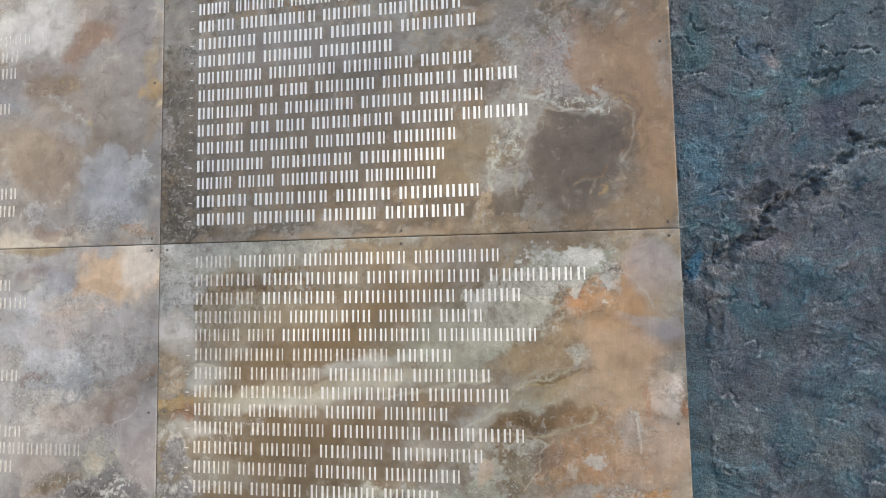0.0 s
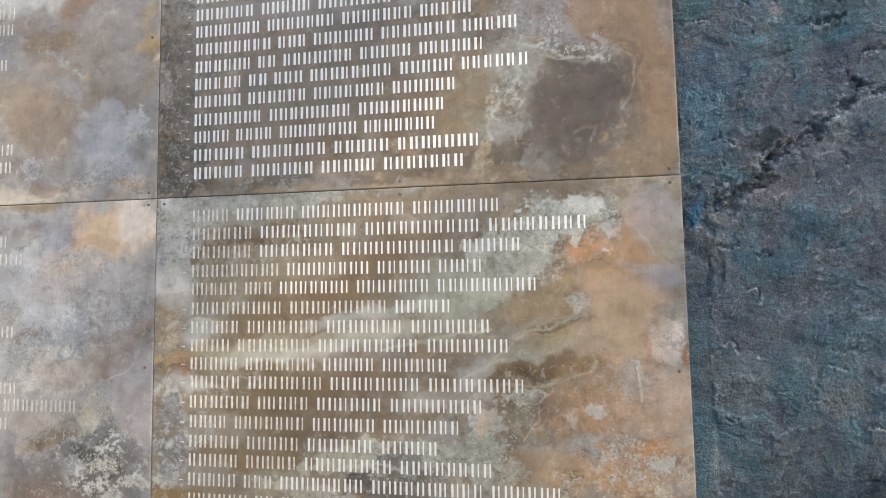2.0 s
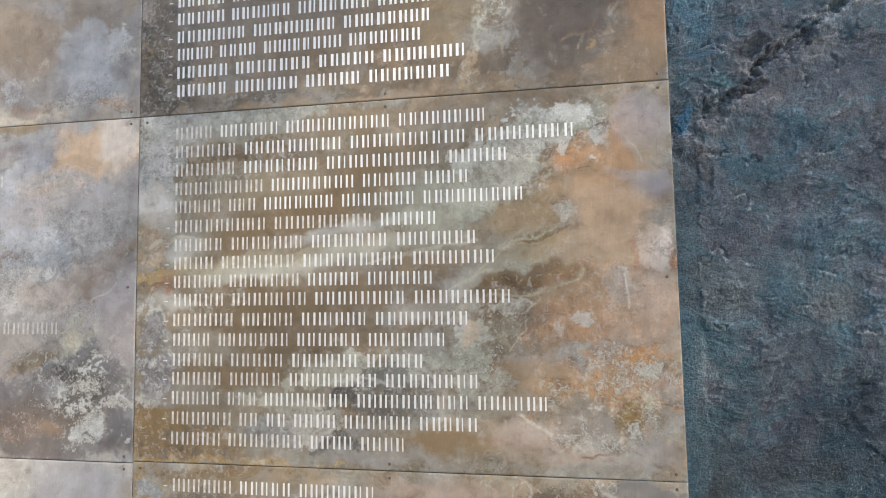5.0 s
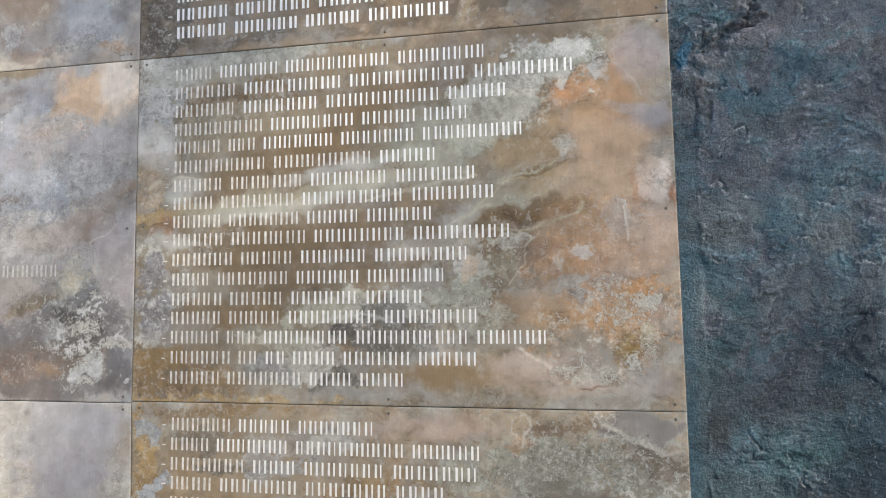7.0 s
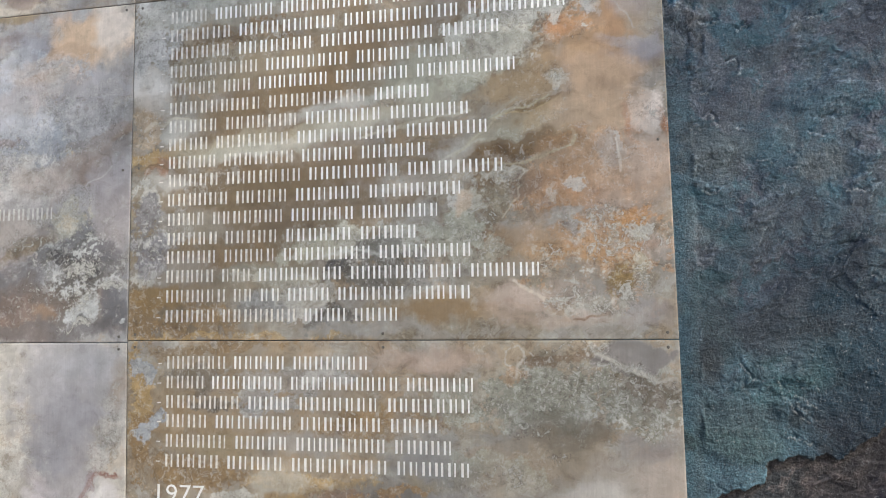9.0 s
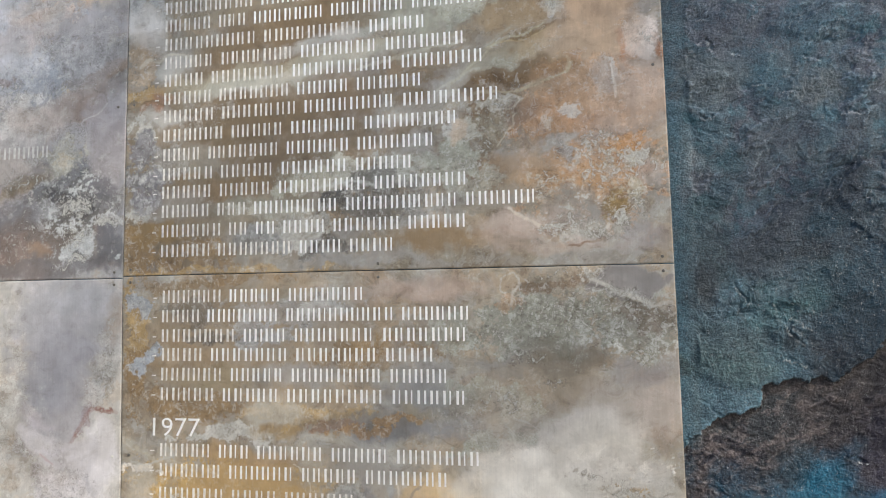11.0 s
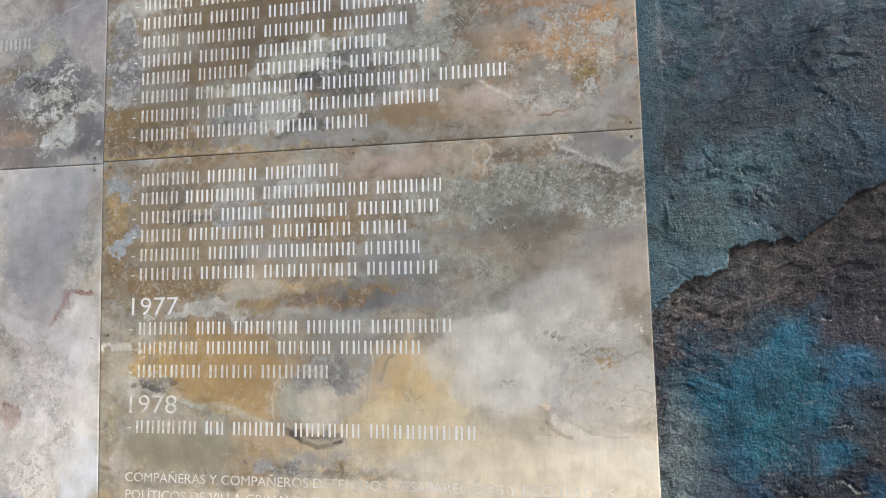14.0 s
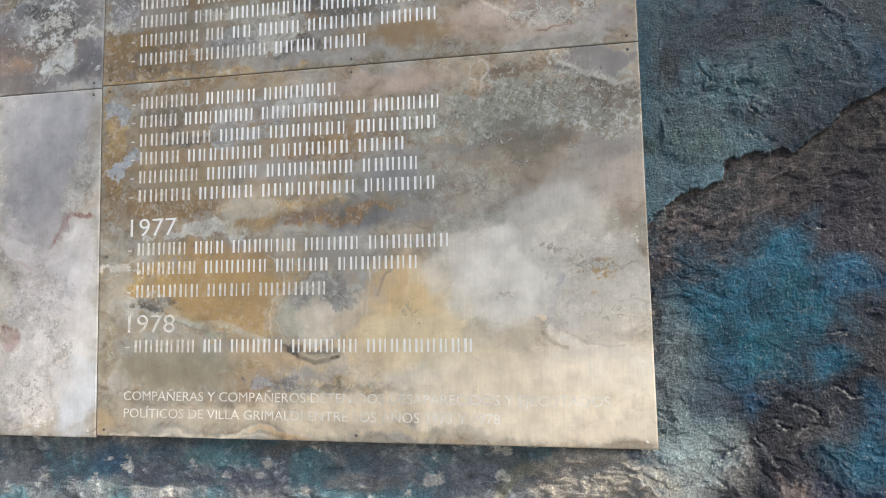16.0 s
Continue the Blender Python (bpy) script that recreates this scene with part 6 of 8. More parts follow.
    p.soft(0.684, 1.813, 0.046, 0.031, -0, tone(188, 156, 122), 0.50)
    p.flake(0.636, 1.795, 0.014, 0.011, -0, tone(129, 112, 97), 0.85)
    p.speckle(0.642, 1.798, 0.031, 0.017, -0, LIGHT, 0.40)
    p.flake(0.661, 1.773, 0.019, 0.011, -0, tone(192, 192, 182), 0.60)
    p.soft(0.607, 1.778, 0.061, 0.027, 8, tone(165, 144, 114), 0.70)
    p.wash(0.720, 1.748, 0.044, 0.046, -0, tone(186, 156, 118), 0.60)
    p.wash(0.782, 1.730, 0.022, 0.035, -10, tone(218, 207, 199), 0.80)
    p.speckle(0.772, 1.738, 0.014, 0.026, -0, UMBER, 0.35)
    p.soft(0.755, 1.716, 0.007, 0.027, -0, tone(178, 122, 84), 0.70)
    p.soft(0.799, 1.706, 0.009, 0.018, -0, tone(167, 118, 84), 0.70)
    p.wash(0.629, 1.737, 0.046, 0.011, 14, tone(135, 112, 82), 0.85)
    p.soft(0.582, 1.712, 0.062, 0.015, 14, tone(167, 161, 144), 0.70)
    p.wash(0.659, 1.720, 0.046, 0.023, -0, tone(182, 159, 127), 0.60)
    p.wash(0.581, 1.684, 0.070, 0.017, 10, tone(124, 106, 84), 0.85)
    p.wash(0.658, 1.685, 0.038, 0.011, -0, tone(150, 122, 92), 0.70)
    p.wash(0.517, 1.670, 0.037, 0.009, 35, tone(180, 176, 166), 0.60)
    p.flake(0.581, 1.645, 0.046, 0.011, 8, tone(178, 176, 166), 0.70)
    p.wash(0.611, 1.628, 0.026, 0.018, -10, tone(122, 108, 96), 0.80)
    p.flake(0.564, 1.618, 0.032, 0.017, -0, tone(136, 130, 114), 0.70)
    p.flake(0.541, 1.610, 0.015, 0.023, 25, tone(180, 178, 168), 0.70)
    p.wash(0.529, 1.603, 0.012, 0.021, -0, tone(196, 178, 158), 0.70)
    p.flake(0.501, 1.639, 0.048, 0.016, 10, tone(168, 164, 154), 0.60)
    p.wash(0.688, 1.657, 0.059, 0.031, -0, tone(182, 156, 130), 0.60)
    p.wash(0.754, 1.647, 0.043, 0.045, -0, tone(186, 160, 138), 0.60)
    p.wash(0.722, 1.679, 0.015, 0.018, -0, tone(160, 154, 150), 0.60)
    p.wash(0.769, 1.670, 0.036, 0.027, -0, tone(190, 172, 158), 0.60)
    p.soft(0.657, 1.620, 0.052, 0.031, -0, tone(172, 140, 112), 0.60)
    p.flake(0.680, 1.630, 0.018, 0.006, -10, tone(180, 176, 170), 0.80)
    p.wash(0.664, 1.593, 0.030, 0.008, 15, tone(168, 168, 166), 0.70)
    p.flake(0.671, 1.577, 0.012, 0.010, -0, tone(152, 152, 152), 0.80)
    p.flake(0.649, 1.608, 0.008, 0.006, -0, tone(180, 174, 164), 0.60)
    p.speckle(0.715, 1.573, 0.022, 0.020, -0, tone(182, 176, 166), 0.70)
    p.speckle(0.715, 1.573, 0.025, 0.023, -0, LIGHT, 0.70)
    p.speckle(0.737, 1.558, 0.064, 0.015, 5, tone(178, 172, 158), 0.70)
    p.flake(0.766, 1.561, 0.017, 0.012, -0, tone(184, 182, 170), 0.80)
    p.soft(0.755, 1.576, 0.019, 0.010, -0, tone(196, 148, 96), 0.55)
    p.soft(0.776, 1.542, 0.014, 0.010, -0, tone(190, 138, 92), 0.70)
    p.soft(0.625, 1.559, 0.075, 0.023, -0, tone(178, 150, 122), 0.60)
    p.speckle(0.714, 1.520, 0.065, 0.019, -0, tone(184, 176, 158), 0.70)
    p.soft(0.700, 1.535, 0.079, 0.019, -0, tone(178, 140, 100), 0.50)
    p.speckle(0.643, 1.528, 0.027, 0.030, -0, tone(172, 166, 152), 0.70)
    p.flake(0.735, 1.502, 0.022, 0.017, -0, tone(146, 122, 76), 0.70)
    p.flake(0.764, 1.513, 0.014, 0.018, -0, tone(190, 186, 170), 0.70)
    p.wash(0.684, 1.498, 0.036, 0.020, -0, tone(142, 138, 132), 0.60)
    p.speckle(0.699, 1.505, 0.029, 0.016, -0, LIGHT, 0.60)
    p.wash(0.786, 1.535, 0.017, 0.018, -0, tone(176, 166, 160), 0.60)
    p.soft(0.594, 1.513, 0.053, 0.015, 4, tone(158, 150, 140), 0.50)
    p.flake(0.547, 1.536, 0.047, 0.023, -0, tone(164, 162, 150), 0.60)
    p.wash(0.608, 1.486, 0.053, 0.015, 8, tone(186, 172, 162), 0.70)
    p.vein(0.0030, tone(190, 188, 174), 0.70, [(0.493, 1.67), (0.526, 1.69), (0.55, 1.699), (0.574, 1.699)])
    p.vein(0.0030, tone(186, 174, 150), 0.70, [(0.608, 1.664), (0.631, 1.673), (0.658, 1.677), (0.674, 1.682), (0.678, 1.694), (0.676, 1.702)])
    p.vein(0.0020, tone(204, 198, 184), 0.70, [(0.584, 1.649), (0.604, 1.658), (0.612, 1.648), (0.602, 1.638), (0.59, 1.637), (0.573, 1.639)])
    p.vein(0.0020, tone(200, 192, 176), 0.60, [(0.6, 1.629), (0.603, 1.615), (0.591, 1.607), (0.584, 1.598), (0.578, 1.59)])
    p.vein(0.0020, UMBER, 0.50, [(0.584, 1.64), (0.608, 1.636), (0.613, 1.642)])
    p.vein(0.0030, tone(222, 218, 210), 0.70, [(0.734, 1.69), (0.736, 1.667), (0.737, 1.648)])
    p.vein(0.0020, tone(184, 166, 130), 0.70, [(0.582, 1.733), (0.621, 1.734), (0.645, 1.744), (0.66, 1.75)])
    p.vein(0.0030, tone(172, 170, 156), 0.70, [(0.552, 1.725), (0.57, 1.734), (0.586, 1.747), (0.6, 1.755)])
    p.vein(0.0020, tone(204, 192, 176), 0.50, [(0.608, 1.492), (0.635, 1.483), (0.646, 1.477)])
    p.vein(0.0020, LIGHT, 0.50, [(0.717, 1.894), (0.743, 1.88), (0.757, 1.863), (0.762, 1.843)])
    p.vein(0.0020, COAL, 0.50, [(0.015, 1.565), (0.039, 1.558), (0.054, 1.554)])
    p.vein(0.0020, tone(120, 96, 70), 0.50, [(0.024, 1.665), (0.031, 1.679), (0.051, 1.686), (0.065, 1.689)])
    p.vein(0.0020, UMBER, 0.50, [(0.067, 1.821), (0.081, 1.832), (0.105, 1.84)])


def more_stains_ltop(p):
    p.wash(-0.153, 2.274, 0.149, 0.097, -0, tone(150, 142, 138), 0.50)
    p.soft(-0.243, 2.312, 0.089, 0.034, 20, tone(214, 210, 206), 0.80)
    p.wash(-0.138, 2.304, 0.048, 0.019, 30, tone(146, 120, 102), 0.70)
    p.soft(-0.252, 2.253, 0.045, 0.020, -0, tone(140, 128, 122), 0.60)
    p.wash(-0.206, 2.225, 0.055, 0.022, -0, tone(140, 120, 100), 0.70)
    p.speckle(-0.195, 2.224, 0.033, 0.018, -0, OCHRE, 0.40)
    p.wash(-0.204, 2.151, 0.066, 0.019, -25, tone(164, 164, 170), 0.60)
    p.wash(-0.248, 2.134, 0.078, 0.058, -0, tone(158, 142, 126), 0.60)
    p.wash(-0.201, 2.083, 0.076, 0.048, -0, tone(142, 126, 112), 0.60)
    p.wash(-0.065, 2.199, 0.073, 0.076, -0, tone(150, 142, 136), 0.60)
    p.soft(-0.063, 2.113, 0.042, 0.028, -0, tone(138, 128, 120), 0.60)
    p.wash(-0.104, 2.078, 0.042, 0.038, -0, tone(166, 166, 170), 0.80)
    p.wash(-0.036, 2.083, 0.019, 0.017, -0, tone(178, 180, 184), 0.80)
    p.wash(-0.030, 2.036, 0.025, 0.028, -0, tone(138, 134, 132), 0.70)
    p.wash(-0.091, 2.011, 0.062, 0.028, -0, tone(170, 170, 174), 0.80)
    p.soft(-0.198, 2.006, 0.064, 0.038, -0, tone(146, 138, 134), 0.60)
    p.flake(-0.231, 2.007, 0.033, 0.028, -0, tone(166, 164, 168), 0.60)
    p.flake(-0.112, 1.979, 0.042, 0.013, -0, tone(172, 170, 172), 0.70)
    p.speckle(-0.090, 1.969, 0.017, 0.008, -0, UMBER, 0.60)
    p.flake(-0.049, 1.979, 0.025, 0.007, -0, tone(156, 128, 104), 0.70)
    p.flake(-0.018, 1.961, 0.021, 0.009, -0, tone(186, 184, 182), 0.70)
    p.wash(-0.197, 1.975, 0.028, 0.013, -0, tone(144, 122, 110), 0.60)
    p.soft(-0.021, 2.210, 0.014, 0.015, -0, tone(190, 158, 110), 0.70)
    p.soft(-0.010, 2.187, 0.008, 0.007, -0, tone(214, 194, 164), 0.80)
    p.soft(-0.014, 2.262, 0.010, 0.038, -0, tone(170, 152, 124), 0.60)
    p.soft(-0.139, 2.158, 0.009, 0.011, -0, tone(180, 158, 116), 0.50)
    p.vein(0.0030, tone(176, 174, 176), 0.60, [(-0.221, 2.021), (-0.187, 1.986), (-0.159, 1.962)])


def more_stains_lmid(p):
    p.wash(-0.074, 1.903, 0.070, 0.037, -0, tone(214, 186, 156), 0.85)
    p.wash(-0.039, 1.914, 0.034, 0.040, -0, tone(226, 212, 198), 0.90)
    p.wash(-0.115, 1.878, 0.052, 0.013, -0, tone(198, 168, 140), 0.70)
    p.wash(-0.189, 1.897, 0.032, 0.019, -0, tone(164, 162, 166), 0.70)
    p.wash(-0.223, 1.947, 0.053, 0.012, -0, tone(160, 142, 112), 0.60)
    p.soft(-0.222, 1.914, 0.043, 0.008, 15, tone(140, 124, 116), 0.50)
    p.wash(-0.230, 1.862, 0.042, 0.017, 25, tone(190, 188, 190), 0.80)
    p.wash(-0.186, 1.827, 0.052, 0.024, 20, tone(178, 156, 142), 0.70)
    p.wash(-0.218, 1.815, 0.032, 0.019, -0, tone(164, 150, 142), 0.50)
    p.wash(-0.133, 1.819, 0.041, 0.036, -0, tone(168, 162, 160), 0.60)
    p.soft(-0.124, 1.837, 0.021, 0.024, -0, tone(178, 176, 172), 0.60)
    p.flake(-0.051, 1.810, 0.040, 0.027, -0, tone(156, 146, 132), 0.60)
    p.flake(-0.071, 1.793, 0.034, 0.007, -0, tone(118, 116, 116), 0.70)
    p.wash(-0.040, 1.769, 0.050, 0.023, -0, tone(154, 150, 144), 0.60)
    p.flake(-0.183, 1.757, 0.062, 0.036, -0, tone(170, 170, 174), 0.70)
    p.wash(-0.216, 1.768, 0.036, 0.018, -0, tone(178, 178, 182), 0.70)
    p.speckle(-0.162, 1.747, 0.062, 0.040, -0, COAL, 0.25)
    p.speckle(-0.131, 1.755, 0.061, 0.036, -0, LIGHT, 0.60)
    p.wash(-0.039, 1.738, 0.040, 0.013, 25, tone(146, 124, 104), 0.75)
    p.flake(-0.079, 1.733, 0.036, 0.007, -0, tone(130, 118, 106), 0.60)
    p.flake(-0.225, 1.732, 0.028, 0.012, -0, tone(132, 116, 108), 0.60)
    p.wash(-0.223, 1.699, 0.031, 0.013, -0, tone(170, 166, 166), 0.50)
    p.wash(-0.088, 1.699, 0.060, 0.027, 10, tone(166, 152, 142), 0.80)
    p.wash(-0.058, 1.685, 0.030, 0.023, 15, tone(156, 138, 126), 0.80)
    p.speckle(-0.109, 1.722, 0.016, 0.007, -0, OCHRE, 0.50)
    p.wash(-0.159, 1.665, 0.052, 0.027, -0, tone(182, 170, 160), 0.70)
    p.flake(-0.168, 1.620, 0.052, 0.030, -0, tone(178, 172, 166), 0.60)
    p.wash(-0.208, 1.594, 0.041, 0.022, -0, tone(176, 160, 144), 0.70)
    p.flake(-0.106, 1.610, 0.041, 0.030, -0, tone(172, 168, 154), 0.70)
    p.speckle(-0.106, 1.619, 0.034, 0.026, -0, OCHRE, 0.30)
    p.wash(-0.031, 1.618, 0.034, 0.070, -0, tone(162, 154, 152), 0.80)
    p.wash(-0.037, 1.680, 0.029, 0.027, -0, tone(168, 162, 162), 0.60)
    p.wash(-0.176, 1.567, 0.052, 0.013, 18, tone(142, 124, 98), 0.80)
    p.wash(-0.146, 1.584, 0.027, 0.018, 20, tone(126, 116, 106), 0.60)
    p.flake(-0.093, 1.548, 0.050, 0.010, -5, COAL, 0.70)
    p.wash(-0.053, 1.548, 0.033, 0.017, -0, tone(116, 112, 114), 0.70)
    p.speckle(-0.083, 1.553, 0.049, 0.027, -0, LIGHT, 0.80)
    p.flake(-0.133, 1.531, 0.060, 0.014, -0, tone(168, 166, 164), 0.60)
    p.wash(-0.195, 1.522, 0.052, 0.027, -0, tone(132, 128, 128), 0.70)
    p.wash(-0.172, 1.478, 0.061, 0.035, -0, tone(126, 112, 104), 0.70)
    p.soft(-0.141, 1.465, 0.020, 0.012, -0, tone(158, 128, 100), 0.50)
    p.speckle(-0.092, 1.496, 0.050, 0.026, -0, tone(178, 178, 176), 0.70)
    p.flake(-0.080, 1.461, 0.029, 0.026, -0, tone(176, 176, 174), 0.75)
    p.speckle(-0.101, 1.465, 0.030, 0.008, 30, tone(186, 186, 184), 0.70)
    p.flake(-0.075, 1.452, 0.008, 0.010, -0, COAL, 0.70)
    p.flake(-0.027, 1.503, 0.029, 0.014, -0, tone(170, 168, 166), 0.75)
    p.wash(-0.041, 1.479, 0.015, 0.018, -0, tone(128, 108, 96), 0.60)
    p.wash(-0.026, 1.466, 0.025, 0.034, -0, tone(110, 108, 110), 0.80)
    p.wash(-0.130, 1.434, 0.100, 0.015, -0, tone(110, 104, 104), 0.70)
    p.flake(-0.015, 1.445, 0.008, 0.004, 20, LIGHT, 0.70)
    p.soft(-0.191, 1.434, 0.061, 0.015, -0, tone(134, 120, 112), 0.50)
    p.vein(0.0020, tone(196, 190, 184), 0.70, [(-0.033, 1.69), (-0.047, 1.676), (-0.072, 1.667), (-0.077, 1.661)])
    p.vein(0.0020, UMBER, 0.50, [(-0.032, 1.693), (-0.038, 1.708), (-0.053, 1.716)])
    p.vein(0.0020, tone(120, 106, 96), 0.50, [(-0.244, 1.797), (-0.238, 1.778), (-0.221, 1.759)])
    p.vein(0.0020, tone(186, 184, 186), 0.60, [(-0.196, 1.744), (-0.183, 1.757), (-0.173, 1.766)])


def more_stains_lbot(p):
    p.even = 0.95
    p.wash(-0.094, 1.356, 0.090, 0.071, -0, tone(174, 173, 177), 0.75)
    p.wash(-0.111, 1.276, 0.070, 0.061, -0, tone(160, 159, 165), 0.80)
    p.wash(-0.098, 1.206, 0.050, 0.035, -0, tone(166, 164, 169), 0.80)
    p.soft(-0.130, 1.241, 0.040, 0.035, -0, tone(152, 152, 158), 0.60)
    p.soft(-0.014, 1.352, 0.014, 0.035, -0, tone(166, 150, 134), 0.60)
    p.flake(-0.022, 1.291, 0.020, 0.052, -0, tone(170, 168, 164), 0.70)
    p.speckle(-0.027, 1.300, 0.008, 0.018, -0, UMBER, 0.50)
    p.flake(-0.040, 1.239, 0.020, 0.026, -0, tone(178, 178, 178), 0.60)
    p.soft(-0.139, 1.206, 0.026, 0.012, -30, tone(196, 190, 194), 0.70)
    p.wash(-0.127, 1.167, 0.040, 0.018, -20, tone(206, 202, 204), 0.80)
    p.wash(-0.065, 1.136, 0.058, 0.035, -0, tone(188, 184, 188), 0.80)
    p.soft(-0.035, 1.114, 0.014, 0.017, -0, tone(150, 150, 162), 0.60)
    p.flake(-0.135, 1.119, 0.020, 0.021, -0, tone(176, 168, 168), 0.60)
    p.flake(-0.143, 1.075, 0.020, 0.026, -0, tone(184, 182, 186), 0.60)
    p.flake(-0.093, 1.084, 0.059, 0.034, -0, tone(202, 196, 196), 0.80)
    p.speckle(-0.105, 1.119, 0.060, 0.044, -0, UMBER, 0.25)
    p.wash(-0.022, 1.152, 0.020, 0.051, -0, tone(214, 210, 210), 0.80)
    p.wash(-0.023, 1.042, 0.029, 0.050, -0, tone(224, 220, 216), 0.90)
    p.flake(-0.090, 1.007, 0.049, 0.042, -0, tone(220, 216, 214), 0.80)
    p.wash(-0.029, 0.950, 0.034, 0.058, -0, tone(216, 220, 226), 0.95)
    p.flake(-0.097, 0.940, 0.039, 0.034, -0, tone(224, 220, 216), 0.70)
    p.flake(-0.141, 0.921, 0.016, 0.006, -0, tone(160, 150, 160), 0.70)
    p.flake(-0.149, 1.019, 0.010, 0.017, -30, tone(150, 100, 88), 0.80)
    p.soft(-0.108, 0.906, 0.008, 0.005, -0, tone(190, 160, 110), 0.70)
    p.vein(0.0050, tone(140, 98, 88), 0.70, [(-0.079, 1.17), (-0.071, 1.188), (-0.06, 1.2), (-0.047, 1.215), (-0.031, 1.22)])
    p.vein(0.0040, tone(150, 108, 96), 0.50, [(-0.019, 1.216), (-0.001, 1.214)])
    p.vein(0.0020, tone(168, 112, 104), 0.50, [(-0.131, 1.149), (-0.11, 1.132)])
    p.vein(0.0030, tone(196, 172, 150), 0.50, [(-0.097, 0.94), (-0.083, 0.953), (-0.064, 0.982)])
    p.vein(0.0030, tone(226, 204, 190), 0.50, [(-0.074, 0.982), (-0.051, 1.008)])
    p.vein(0.0020, tone(200, 190, 180), 0.40, [(-0.059, 0.957), (-0.032, 1.017), (-0.013, 1.042)])


def crust_top(p):
    p.crust(0.635, 2.182, 0.032, 0.051, 0.45)
    p.crust(0.650, 2.135, 0.047, 0.013, 0.50)
    p.crust(0.559, 2.079, 0.012, 0.042, 0.50)
    p.crust(0.690, 2.141, 0.023, 0.010, 0.60)
    p.crust(0.595, 2.245, 0.025, 0.034, 0.35)
    p.crust(0.026, 2.072, 0.015, 0.037, 0.30)
    p.crust(0.269, 1.968, 0.108, 0.006, 0.30)
    # the dark patch beside the lines, ringed by a thin pale tide mark
    p.wash(0.672, 2.058, 0.075, 0.062, 0, tone(98, 84, 74), 0.34)
    p.wash(0.655, 2.095, 0.060, 0.028, 0, tone(92, 84, 78), 0.25)
    p.vein(0.0028, tone(168, 160, 148), 0.6, [(0.686, 2.142), (0.722, 2.136), (0.742, 2.118), (0.744, 2.090), (0.738, 2.062), (0.728, 2.046)])
    p.vein(0.0030, tone(184, 178, 168), 0.6, [(0.612, 2.132), (0.640, 2.122), (0.668, 2.124), (0.690, 2.132), (0.694, 2.150)])
    p.vein(0.0030, tone(178, 168, 148), 0.5, [(0.592, 2.098), (0.586, 2.074), (0.574, 2.052), (0.568, 2.024), (0.572, 2.000)])
    p.vein(0.0022, tone(160, 122, 78), 0.5, [(0.664, 2.020), (0.680, 2.034), (0.700, 2.028), (0.706, 2.044)])


